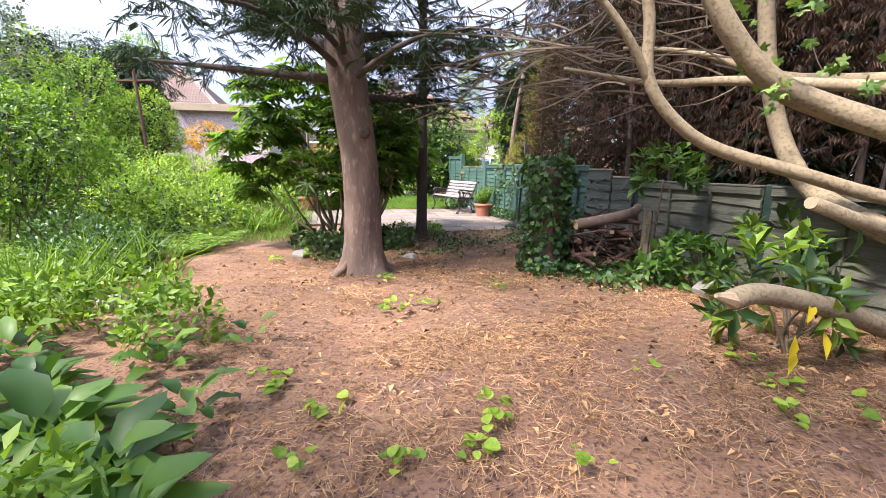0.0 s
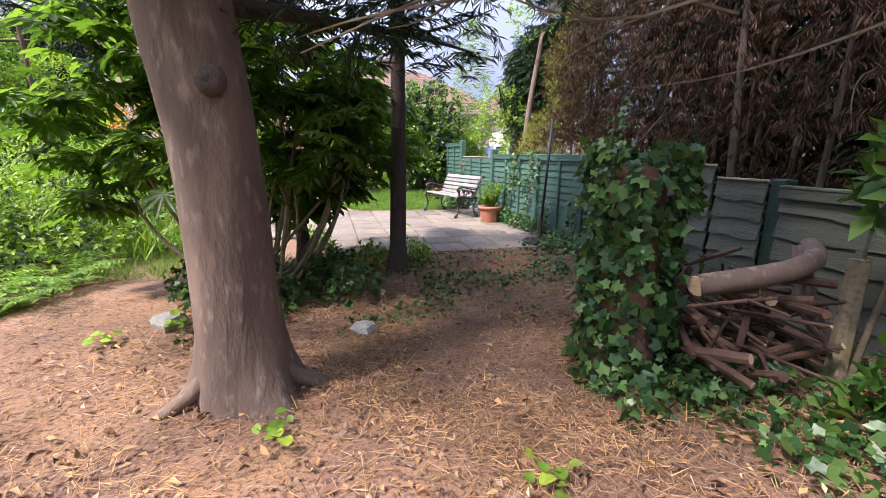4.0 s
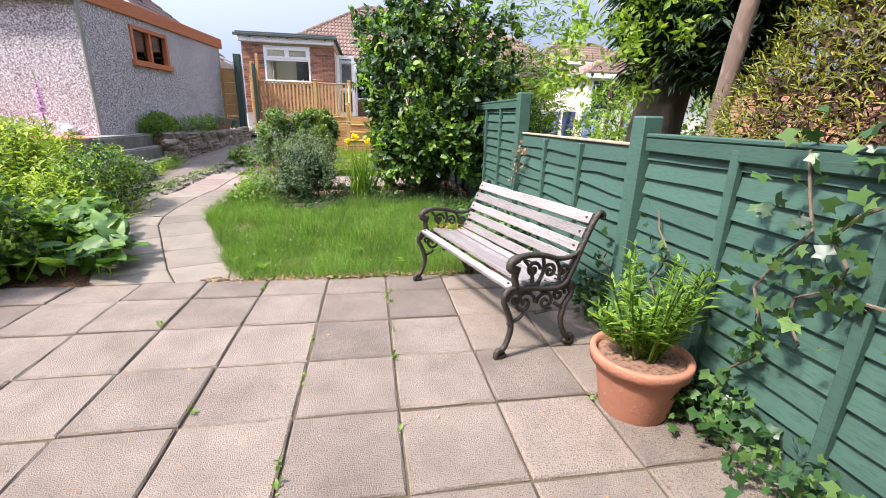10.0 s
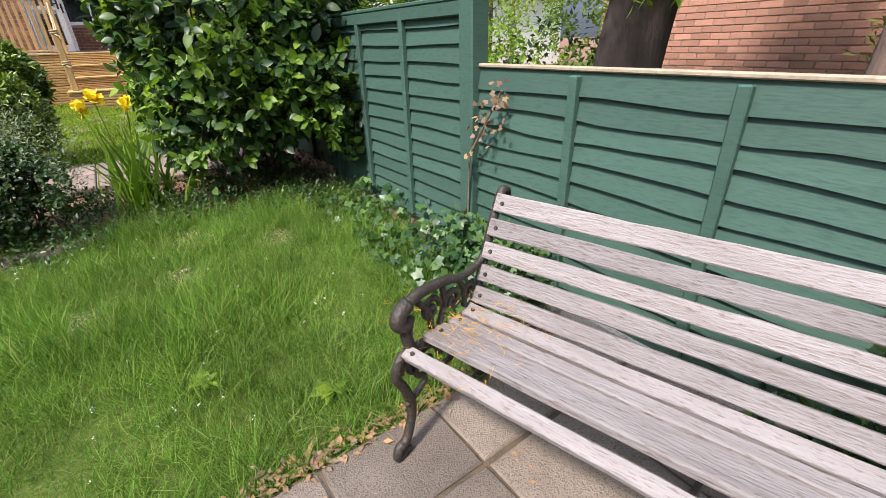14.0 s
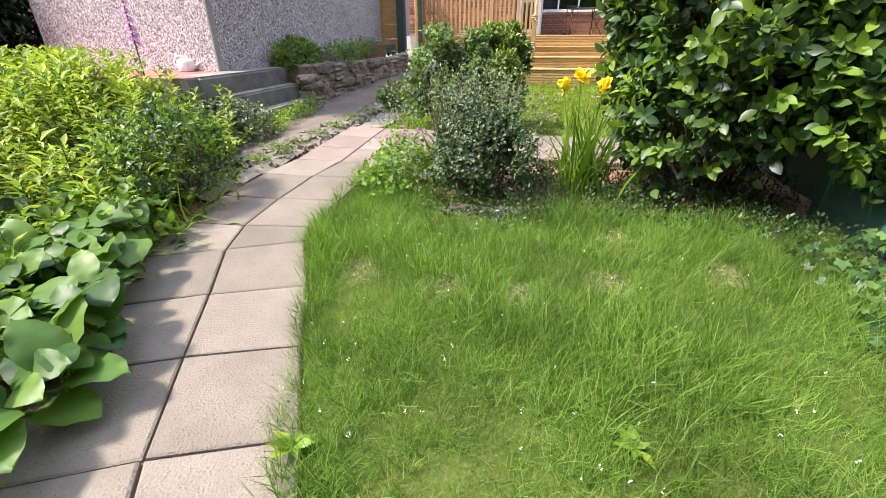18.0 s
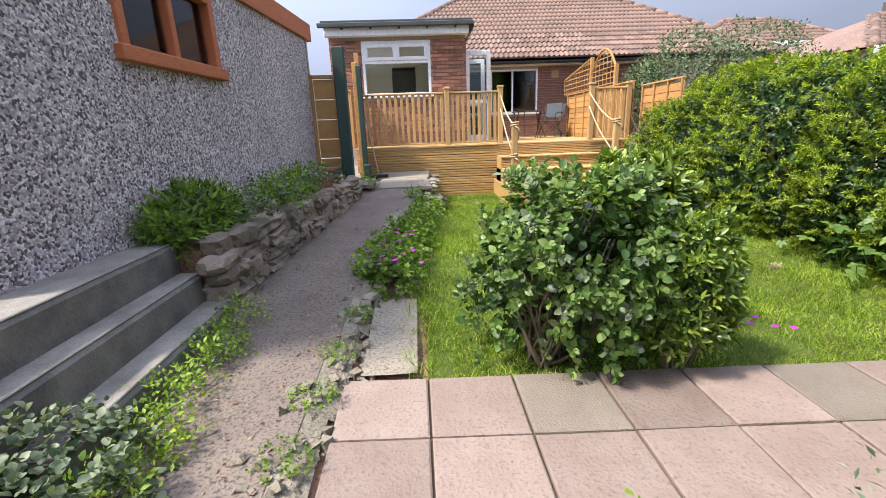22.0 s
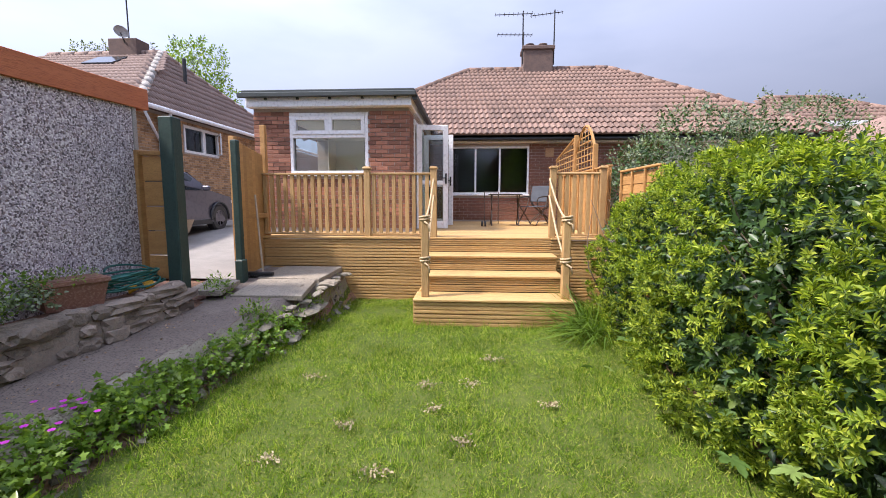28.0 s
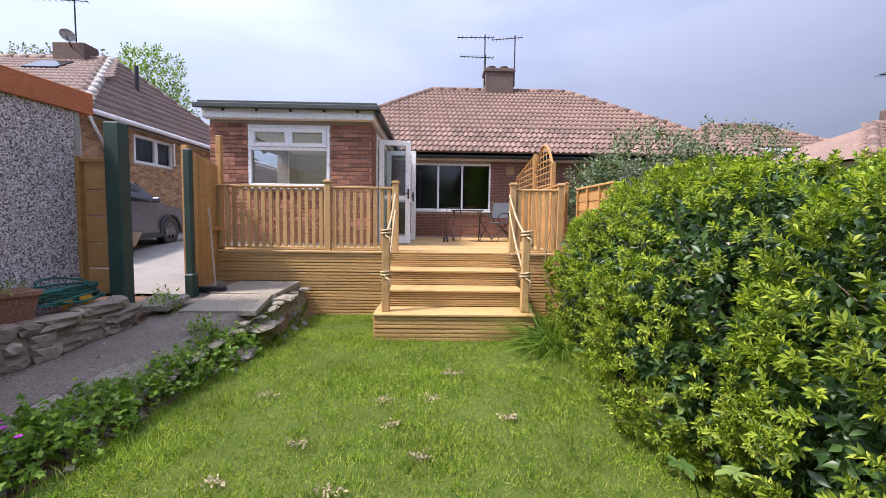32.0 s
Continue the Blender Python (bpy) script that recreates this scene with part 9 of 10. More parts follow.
p = np.stack([1.6 + 0.1 * rng.normal(size=n), 0.9 + 0.1 * rng.normal(size=n), np.full(n, 0.474)], -1)
tagged(strew("bench_litter", needle_shape(0.07), p, rng.normal(size=(n, 3)) * np.array([1, 1, 0.15]), np.array([0, 0, 1.0]) + 0.3 * rng.normal(size=(n, 3)), rng.uniform(0.015, 0.045, n), L_COPPER), "rusty needle litter caught on the bench seat", "debris", kind="stuff")
# weeds in the slab joints
n = 26
jw = thing("joint_weeds", "small weeds sprouting in the slab joints", "plant")
for k in range(n):
    x, y = 1.122 + 0.46 * rng.integers(-3, 3) + 0.01 * rng.normal(), rng.uniform(-2.9, 0.9)
    m = int(rng.integers(5, 16))
    strew("tuft", S_OVAL, np.tile([(x, y, 0.006)], (m, 1)) + rng.normal(size=(m, 3)) * np.array([0.008, 0.025, 0.002]), rng.normal(size=(m, 3)) + np.array([0, 0, 0.9]), np.array([0, 0, 1.0]) + 0.4 * rng.normal(size=(m, 3)), rng.uniform(0.012, 0.035, m), L_MID, jw)

mound("shade_plants", "dark low plants under the big-leaved shrub", [(-1.5, -4.6), (-1.1, -4.7), (-0.75, -4.35), (-0.6, -3.9), (-1.7, -4.2), (-1.3, -5.0), (-0.5, -4.6)], L_DARK, S_CRANE, 0.042, 80, 0.2, 0.22)
n = 500
p = np.stack([rng.uniform(-1.1, 1.2, n), rng.uniform(4.3, 5.6, n), np.zeros(n)], -1)
p[:, 2] = [gz(a, b) + 0.02 for a, b in p[:, :2]]
tagged(strew("slab_crumbs", S_OVAL, p, rng.normal(size=(n, 3)) * np.array([1, 1, 0.1]), np.array([0, 0, 1.0]) + 0.3 * rng.normal(size=(n, 3)), 0.006 + 0.025 * rng.random(n) ** 3, L_LITTER), "small dry crumbs and leaves on the pink slabs", "debris", kind="stuff")


# ---- paving slabs, stones, bricks, tiles ----
def slab_data(name, w, d, h, material, seed):
    """A slab with worn, slightly broken edges."""
    g0 = np.random.default_rng(seed)
    n, vs, fs = 4, [], []
    ring = []
    for k in range(4 * n):
        s, t = divmod(k, n)
        a = [(-1, -1), (1, -1), (1, 1), (-1, 1)]
        p, q = a[s], a[(s + 1) % 4]
        u = t / n
        ring.append((p[0] + (q[0] - p[0]) * u, p[1] + (q[1] - p[1]) * u))
    for z, inset in ((-h, 0.0), (-0.008, 0.0), (0.0, 0.008)):
        for x, y in ring:
            j = g0.uniform(-0.0025, 0.0025, 2) if inset or z < 0 else (0, 0)
            vs.append((x * (w / 2 - inset) + j[0], y * (d / 2 - inset) + j[1], z))
    m = 4 * n
    for r in range(2):
        fs += [(r * m + k, r * m + (k + 1) % m, (r + 1) * m + (k + 1) % m, (r + 1) * m + k) for k in range(m)]
    fs.append(tuple(range(2 * m, 3 * m)))
    me = Geo().add(vs, fs).data(name)
    me.materials.append(material)
    return me


patio = thing("patio", "square grey-buff concrete slab patio with open joints", "patio", kind="structure")
SL = [slab_data("slab", 0.449, 0.449, 0.04, M_SLAB, s) for s in range(5)]
SLE = [slab_data("slab", 0.449, 0.31, 0.04, M_SLAB, s) for s in range(20, 22)]
px = 1.122
ys = [-2.946, -2.487, -2.028, -1.57, -1.11, -0.647, -0.182, 0.28, 0.755]
prs = random.Random(5)
for j, y in enumerate(ys):
    last = j == len(ys) - 1
    cy = y + (0.16 if last else (ys[j + 1] - y) / 2)
    for i in range(-8, 3):
        cx = px + 0.46 * (i + 0.5)
        if cx > 2.36 or cx < (-0.75 if y < -1.6 else -2.2):
            continue
        at = Matrix.Translation((cx, cy, prs.uniform(-0.004, 0.006))) @ Euler((prs.uniform(-0.006, 0.006), prs.uniform(-0.006, 0.006), prs.uniform(-0.008, 0.008) + (0 if last else prs.choice((0, 1, 2, 3)) * math.pi / 2))).to_matrix().to_4x4()
        part("slab", prs.choice(SLE if last else SL), None, patio, at=at)

gpath = thing("garden_path", "worn buff slab path curving beside the long grass", "path", kind="structure")


def quad_slab(pts, z0s, material, parent, seed):
    """A four-cornered slab between given plan corners, inset for its joints."""
    c = Vector((sum(p[0] for p in pts) / 4, sum(p[1] for p in pts) / 4))
    vs = []
    for h, ins in ((-0.06, 0.006), (-0.006, 0.006), (0.0, 0.014)):
        for (x, y), z in zip(pts, z0s):
            d = (Vector((x, y)) - c)
            q = c + d * (1 - ins * 1.4 / d.length)
            vs.append((q.x - c.x, q.y - c.y, z + h))
    fs = [(r * 4 + k, r * 4 + (k + 1) % 4, r * 4 + 4 + (k + 1) % 4, r * 4 + 4 + k) for r in range(2) for k in range(4)] + [(8, 9, 10, 11)]
    part("slab", Geo().add(vs, fs), material, parent, at=Matrix.Translation((c.x, c.y, 0)))


MID = [(-0.5, 1.09), (-0.667, 1.378), (-0.882, 1.826), (-1.08, 2.257), (-1.286, 2.69), (-1.36, 3.0), (-1.36, 3.45), (-1.335, 3.98), (-1.27, 4.4)]
RGT = [(0.02, 1.09), (-0.2, 1.55), (-0.42, 1.98), (-0.61, 2.42), (-0.85, 2.86), (-0.90, 3.05), (-0.89, 3.48), (-0.86, 3.99), (-0.81, 4.39)]
LFT = [(-1.05, 1.08), (-1.14, 1.16), (-1.36, 1.62), (-1.56, 2.05), (-1.74, 2.52), (-1.83, 2.98), (-1.83, 3.44), (-1.8, 3.97), (-1.73, 4.41)]


def pz(y):
    return float(np.interp(y, [1.1, 2.3, 3.4, 4.4, 5.3, 5.9], [0.0, 0.05, 0.13, 0.175, 0.215, 0.235]))


for k in range(len(MID) - 1):
    for a, b in ((LFT, MID), (MID, RGT)):
        q = [a[k], b[k], b[k + 1], a[k + 1]]
        quad_slab(q, [pz(p[1]) + prs.uniform(-0.003, 0.003) for p in q], M_SLAB_PATH, gpath, k)
jb = Geo()
for k in range(len(MID) - 1):
    q = [LFT[k], RGT[k], RGT[k + 1], LFT[k + 1]]
    jb.add([(x, y, pz(y) - 0.02) for x, y in q], [(0, 1, 2, 3)])
tagged(part("path_bed", jb, M_JOINT), "dark jointing bed below the path", "path", kind="structure")
cross = thing("slab_walk", "pink and buff square slabs below the mown lawn", "path", kind="structure")
rot = -0.042
jb = Geo()
for j, (y0, y1) in enumerate(((4.4, 4.86), (4.86, 5.33), (5.33, 5.79))):
    for i in range(-1, 7 if j else 3):
        xs = (-1.26 + 0.46 * i, -1.26 + 0.46 * (i + 1))
        q = [(xs[0], y0 + rot * (xs[0] + 1.26)), (xs[1], y0 + rot * (xs[1] + 1.26)), (xs[1], y1 + rot * (xs[1] + 1.26)), (xs[0], y1 + rot * (xs[0] + 1.26))]
        quad_slab(q, [pz(p[1]) + prs.uniform(-0.003, 0.003) for p in q], prs.choice((M_SLAB_PINK, M_SLAB_PINK, M_SLAB_PATH)), cross, i)
        jb.add([(x, y, pz(y) - 0.02) for x, y in q], [(0, 1, 2, 3)])
tagged(part("walk_bed", jb, M_JOINT), "dark jointing bed below the slabs", "path", kind="structure")


def stone_data(seed, w, d, h):
    g0 = np.random.default_rng(seed)
    bm = bmesh.new()
    bmesh.ops.create_icosphere(bm, subdivisions=2, radius=1)
    ph = g0.uniform(0, 6, 3)
    for v in bm.verts:
        c = v.co
        k = (abs(c.x) ** 4 + abs(c.y) ** 4 + abs(c.z) ** 4) ** -0.25
        n = 1 + 0.14 * math.sin(5 * c.x + ph[0]) * math.sin(4 * c.y + ph[1]) + 0.1 * math.sin(6 * c.z + ph[2]) + 0.07 * math.sin(11 * c.x + 9 * c.y + ph[1]) + 0.05 * g0.normal()
        v.co = Vector((c.x * w / 2, c.y * d / 2, c.z * h / 2)) * k * n
    me = bpy.data.meshes.new("stone")
    bm.to_mesh(me)
    bm.free()
    me.materials.append(M_STONE)
    return me


wall = thing("stone_wall", "low rubble stone retaining wall beside the tarmac path", "wall")
ST = [stone_data(s, w, 0.2, h) for s, (w, h) in enumerate(((0.24, 0.13), (0.3, 0.15), (0.18, 0.12), (0.34, 0.12), (0.22, 0.17), (0.15, 0.1)))]
WP = [(-2.7, 6.62), (-2.66, 7.2), (-2.56, 8.0), (-2.44, 8.9), (-2.33, 9.6), (-2.22, 10.25)]


def along(pts, s):
    for (a, b), (c, d) in zip(pts, pts[1:]):
        n = math.hypot(c - a, d - b)
        if s <= n:
            return a + (c - a) * s / n, b + (d - b) * s / n, math.atan2(d - b, c - a)
        s -= n
    return pts[-1][0], pts[-1][1], math.atan2(d - b, c - a)


WLEN = sum(math.hypot(c - a, d - b) for (a, b), (c, d) in zip(WP, WP[1:]))
for row in range(5):
    s = prs.uniform(0, 0.1)
    while s < WLEN:
        x, y, a = along(WP, s)
        z0 = gz(x + 0.12, y)
        top = ramp(y, [(6.6, 0.88), (8, 0.86), (9.4, 0.88), (10.3, 0.95)])
        h = (top - z0) / max(2, round((top - z0) / 0.115))
        if row * h < top - z0 - 0.03:
            at = Matrix.Translation((x + prs.uniform(-0.03, 0.03), y, z0 + (row + 0.5) * h)) @ Matrix.Rotation(a + prs.uniform(-0.15, 0.15), 4, "Z") @ Matrix.Rotation(prs.uniform(-0.12, 0.12), 4, "Y") @ Matrix.Diagonal((prs.uniform(0.8, 1.15), prs.uniform(0.8, 1.1), h / 0.12, 1))
            part("stone", prs.choice(ST), None, wall, at=at)
        s += prs.uniform(0.17, 0.25)
back = Geo()
for (a, b), (c, d) in zip(WP, WP[1:]):
    back.add([(a + 0.07, b, 0.2), (c + 0.07, d, 0.2), (c + 0.05, d, 0.87), (a + 0.05, b, 0.85)], [(0, 1, 2, 3)])
    back.add([(a - 0.1, b, 0.86), (c - 0.1, d, 0.88), (c + 0.05, d, 0.87), (a + 0.05, b, 0.85)], [(3, 2, 1, 0)])
part("mortar_core", back, M_STONE, wall, "grey-brown mortar between the stones")

# broken edging between tarmac and lawn
kerb = thing("broken_kerb", "crumbling stone and concrete edging along the tarmac", "kerb")
KP = [(-2.05, 4.1), (-1.88, 4.9), (-1.78, 5.8), (-1.68, 6.9), (-1.52, 8.0), (-1.36, 9.0), (-1.18, 10.0), (-1.0, 11.2), (-0.97, 12.2)]
KLEN = sum(math.hypot(c - a, d - b) for (a, b), (c, d) in zip(KP, KP[1:]))
KS = [stone_data(50 + s, w, 0.12, 0.07) for s, w in enumerate((0.2, 0.28, 0.14))]
for me in KS:
    me.materials[0] = M_RUBBLE
s = 0.0
while s < KLEN:
    x, y, a = along(KP, s)
    big = 1.15 if y > 9.3 else 0.72
    at = Matrix.Translation((x + prs.uniform(-0.04, 0.04), y, gz(x - 0.2, y) - 0.03 + (0.0 if y < 9 else -0.03))) @ Matrix.Rotation(a + prs.uniform(-0.3, 0.3), 4, "Z") @ Matrix.Diagonal((prs.uniform(0.6, 1.1) * big, prs.uniform(0.6, 1.2) * big, prs.uniform(0.45, 0.8), 1))
    part("stone", prs.choice(KS), None, kerb, at=at)
    s += prs.uniform(0.13, 0.3) * big
for k, (x, y, a, w, d, h) in enumerate(((-1.27, 7.7, 95, 1.9, 1.0, 1.6), (-1.2, 8.35, 97, 2.4, 1.1, 1.8), (-1.1, 9.2, 100, 1.8, 1.0, 1.5), (-1.1, 10.35, 97, 2.6, 2.6, 1.3), (-1.05, 10.95, 94, 2.4, 2.8, 1.3), (-1.05, 11.5, 92, 2.2, 2.6, 1.3))):
    at = Matrix.Translation((x, y, gz(x - 0.1, y) - 0.06)) @ Matrix.Rotation(radians(a), 4, "Z") @ Matrix.Diagonal((w, d, h, 1))
    part("edge_stone", KS[k % 3], None, kerb, "large flat weathered stone", at=at)
# crumbs of concrete and mortar along it
g = Geo()
for _ in range(900):
    x, y, a = along(KP, KLEN * prs.random() ** 1.3)
    x += prs.gauss(0.03, 0.1)
    r = 0.008 + 0.03 * prs.random() ** 3
    m = Matrix.Translation((x, y + prs.uniform(-0.05, 0.05), gz(x, y) + r * 0.3)) @ Euler((prs.uniform(0, 6), prs.uniform(0, 6), prs.uniform(0, 6))).to_matrix().to_4x4()
    g.add([(r * prs.uniform(0.5, 1.3) * i, r * prs.uniform(0.5, 1.2) * j, r * prs.uniform(0.4, 0.9) * k) for i in (-1, 1) for j in (-1, 1) for k in (-1, 1)], [(0, 1, 3, 2), (4, 6, 7, 5), (0, 4, 5, 1), (2, 3, 7, 6), (0, 2, 6, 4), (1, 5, 7, 3)], m)
tagged(part("rubble", g, M_RUBBLE, kerb), "loose crumbs of mortar and stone", kind="stuff")

# worn concrete landing and step before the gate
land = thing("gate_landing", "worn cracked concrete landing and low step before the gate", "paving")
for k, (x0, x1, y0, y1, lift) in enumerate(((-1.9, -1.1, 10.72, 11.42, 0.035), (-1.95, -1.04, 11.44, 12.3, 0.04), (-2.36, -1.93, 10.5, 11.05, 0.13))):
    q = [(x + prs.uniform(-0.06, 0.06), y + prs.uniform(-0.06, 0.06)) for x, y in ((x0, y0), (x1, y0), (x1, y1), (x0, y1))]
    quad_slab(q, [gz(min(x, -1.3), y) + lift + prs.uniform(-0.006, 0.006) for x, y in q], M_LANDING, land, k)

# bricks
BRW, BRH = 0.225, 0.075


def brick_run(x0, x1, z0, z1, y, skip=(), axis="x"):
    """Places of stretcher bond bricks on a wall: start, end, height."""
    out = []
    k = 0
    z = z0
    while z + 0.06 <= z1:
        x = x0 - (BRW / 2 if k % 2 else 0)
        while x < x1 - 0.01:
            a, b = max(x, x0), min(x + BRW - 0.01, x1)
            hit = any(a < q[1] and b > q[0] and z < q[3] and z + 0.065 > q[2] for q in skip)
            if hit:
                for q in skip:
                    if a < q[0] < b and z < q[3] and z + 0.065 > q[2]:
                        b = q[0]
                        hit = False
                    elif a < q[1] < b and z < q[3] and z + 0.065 > q[2]:
                        a = q[1]
                        hit = False
            if not hit and b - a > 0.03:
                out.append((a, b, z))
            x += BRW
        z += BRH
        k += 1
    return out


def brick_box(g, a, b, z, y, d=0.012):
    g.span((a, y, z), (b, y + d + 0.004, z + 0.065), 0.003)


def brick_objects(rows, y, parent, material):
    meshes = {}
    for a, b, z in rows:
        w = round(b - a, 2)
        if w not in meshes:
            meshes[w] = Geo().box((0, 0, 0), (w, 0.03, 0.065), None, 0.004).data("brick")
            meshes[w].materials.append(material)
        part("brick", meshes[w], None, parent, at=Matrix.Translation(((a + b) / 2, y + 0.011, z + 0.0325)))


rows = brick_run(EX0, EX1, 1.32, EZ, EY, [(-2.33, -0.88, 2.25, 3.4)])
near = [r for r in rows if r[2] > 1.5]
brick_objects(near[-300:], EY, ext_wall, M_BRICK)
g = Geo()
for a, b, z in [r for r in rows if r not in near[-300:]]:
    brick_box(g, a, b, z, EY)
tagged(part("brickwork", g, M_BRICK, ext_wall), kind="stuff")
g = Geo()
side = Matrix.Translation((EX1, 0, 0)) @ Matrix(((0, -1, 0, 0), (1, 0, 0, 0), (0, 0, 1, 0), (0, 0, 0, 1)))
for a, b, z in brick_run(EY + 0.03, WY - 0.02, 1.32, EZ, 0, [(14.03, 15.67, 1.2, 3.37)]):
    g.span((a, -0.012, z), (b, 0.004, z + 0.065), 0.003, side)
tagged(part("brickwork", g, M_BRICK, house), kind="stuff")
g = Geo()
for a, b, z in brick_run(EX1 + 0.02, 6.0, 1.3, 3.34, WY, [(BX0, BX1, BZ0 - 0.05, BZ1)]):
    brick_box(g, a, b, z, WY)
tagged(part("brickwork", g, M_BRICK, house), kind="stuff")
part("air_vent", Geo().span((2.95, WY - 0.015, 2.98), (3.17, WY + 0.01, 3.2), 0.006), M_BRICKBN, house, "terracotta air vent")

# roof tiles: overlapping wavy courses on the slope that faces the garden
def tile_slope(parent, p0, p1, top0, top1, material, course, pitch, count_parts, name="tile"):
    """Tiles between an eaves line p0-p1 and a ridge line top0-top1."""
    p0, p1, top0, top1 = Vector(p0), Vector(p1), Vector(top0), Vector(top1)
    right = (p1 - p0).normalized()
    up = (top0 - p0) - right * (top0 - p0).dot(right)
    height = up.length
    up.normalize()
    nrm = right.cross(up)
    w, n = pitch, 8
    vs = []
    for yy, lift in ((0.0, 0.035), (course * 1.06, 0.006)):
        for k in range(n + 1):
            u = k / n
            vs.append((w * u, yy, lift + 0.045 * math.sin(u * 2 * math.pi) ** 2))
    for k in range(n + 1):
        vs.append((w * k / n, 0.0, 0.0))
    fs = [(k, k + 1, n + 2 + k, n + 1 + k) for k in range(n)] + [(2 * n + 2 + k, 2 * n + 3 + k, k + 1, k) for k in range(n)]
    tv, tf = np.array(vs), np.array(fs)
    base = Matrix(((right.x, up.x, nrm.x, p0.x), (right.y, up.y, nrm.y, p0.y), (right.z, up.z, nrm.z, p0.z), (0, 0, 0, 1)))
    spots = []
    r = 0
    while r * course < height - 0.05:
        f = r * course / height
        a = (p0.lerp(top0, f) - p0).dot(right)
        b = (p1.lerp(top1, f) - p0).dot(right)
        x = a
        while x < b - pitch * 0.3:
            spots.append((x, r * course))
            x += pitch
        r += 1
    me = Geo().add([tuple(q) for q in tv], [tuple(q) for q in tf]).data(name)
    me.materials.append(material)
    spots.sort(key=lambda q: q[1])
    for x, yy in spots[:count_parts]:
        part(name, me, None, parent, at=base @ Matrix.Translation((x, yy, 0)))
    rest = spots[count_parts:]
    if rest:
        o = np.array([(x, yy, 0) for x, yy in rest])
        m3 = np.array(base.to_3x3())
        v = (o[:, None, :] + tv[None]) @ m3.T + np.array(base.translation)
        f = tf[None] + (np.arange(len(rest)) * len(tv))[:, None, None]
        tagged(arrays("tiling", v.reshape(-1, 3), f.reshape(-1, 4), material, parent), kind="stuff")


tile_slope(roof, (-3.5, EVY - 0.06, EVZ), (10.05, EVY - 0.06, EVZ), (RX0, RY, RZ + 0.01), (RX1, RY, RZ + 0.01), M_TILE, 0.33, 0.3, 200)


# ---- neighbouring houses and far greenery ----
nl = thing("neighbour_bungalow", "brown brick bungalow with dark roof tiles beyond the drive", "house")
NX, NY0, NY1, NE = -7.2, 16.0, 30.0, 4.12
g = Geo().span((NX - 7, NY0, 0.5), (NX - 0.3, NY0 + 0.3, NE)).span((NX - 0.3, NY0, 0.5), (NX, 17.72, NE)).span((NX - 0.3, 19.4, 0.5), (NX, NY1, NE)).span((NX - 0.3, 17.72, 0.5), (NX, 19.4, 3.18)).span((NX - 0.3, 17.72, 3.95), (NX, 19.4, NE)).span((NX - 7, NY1 - 0.3, 0.5), (NX - 0.3, NY1, NE)).span((NX - 7, NY0 + 0.3, 0.5), (NX - 6.7, NY1 - 0.3, NE))
part("wall", g, M_MORTAR, nl, "brick wall bed")
g = Geo()
facing = Matrix.Translation((NX, 0, 0)) @ Matrix(((0, -1, 0, 0), (1, 0, 0, 0), (0, 0, 1, 0), (0, 0, 0, 1)))
for a, b, z in brick_run(NY0, 24.0, 1.05, NE - 0.05, 0, [(17.7, 19.42, 3.15, 3.96)]):
    g.span((a, -0.012, z), (b, 0.004, z + 0.065), 0.003, facing)
tagged(part("brickwork", g, M_BRICKBN, nl), kind="stuff")
g = Geo()
for y0, y1 in ((17.72, 18.65), (18.65, 19.4)):
    g.span((NX - 0.06, y0, 3.18), (NX + 0.02, y0 + 0.07, 3.95)).span((NX - 0.06, y1 - 0.07, 3.18), (NX + 0.02, y1, 3.95)).span((NX - 0.06, y0 + 0.07, 3.88), (NX + 0.02, y1 - 0.07, 3.95)).span((NX - 0.06, y0 + 0.07, 3.18), (NX + 0.02, y1 - 0.07, 3.25))
nw = part("window", g, M_UPVC, nl, "white plastic side window")
part("pane", Geo().span((NX - 0.04, 17.75, 3.2), (NX - 0.034, 19.37, 3.92)), M_GLASS, nw)
part("opener", Geo().span((0, -0.02, 0), (0.04, 0.02, 0.66), 0.004).span((0.56, -0.02, 0), (0.6, 0.02, 0.66), 0.004).span((0.04, -0.02, 0.62), (0.56, 0.02, 0.66), 0.004).span((0.04, -0.02, 0), (0.56, 0.02, 0.04), 0.004), M_UPVC, nw, at=Matrix.Translation((NX + 0.02, 19.35, 3.22)) @ Matrix.Rotation(radians(-50), 4, "Z"))
# dark-coloured sheet in place of a shaded room
part("room", Geo().span((NX - 1.6, 17.0, 2.5), (NX - 1.5, 20.5, 4.1)), M_DARK, nl)
part("back_door", Geo().span((NX - 0.02, 20.2, 1.1), (NX + 0.03, 21.05, 3.2), 0.008), M_UPVC, nl, "white panelled back door")
NE0, NE1 = (NX + 0.35, NY0 - 0.35, NE), (NX + 0.35, NY0 + 8.9, NE)
NA, NB = (-9.5, NY0 + 4.2, 6.72), (-13.5, NY0 + 4.2, 6.72)
NW0, NW1 = (-15.2, NY0 - 0.35, NE), (-15.2, NY0 + 8.9, NE)
nroof = part("roof", Geo().add([NE0, NE1, NA, NB, NW0, NW1], [(0, 1, 2), (4, 0, 2, 3), (5, 4, 3), (1, 5, 3, 2)]), M_TILEDK, nl, "dark brown interlocking tile roof")
tile_slope(nroof, (NE0[0] + 0.01, NE0[1], NE + 0.01), (NE1[0] + 0.01, NE1[1], NE + 0.01), NA, NA, M_TILEDK, 0.34, 0.3, 0)
tile_slope(nroof, (NW0[0], NW0[1] - 0.01, NE + 0.01), (NE0[0], NE0[1] - 0.01, NE + 0.01), NB, NA, M_TILEDK, 0.34, 0.3, 0)
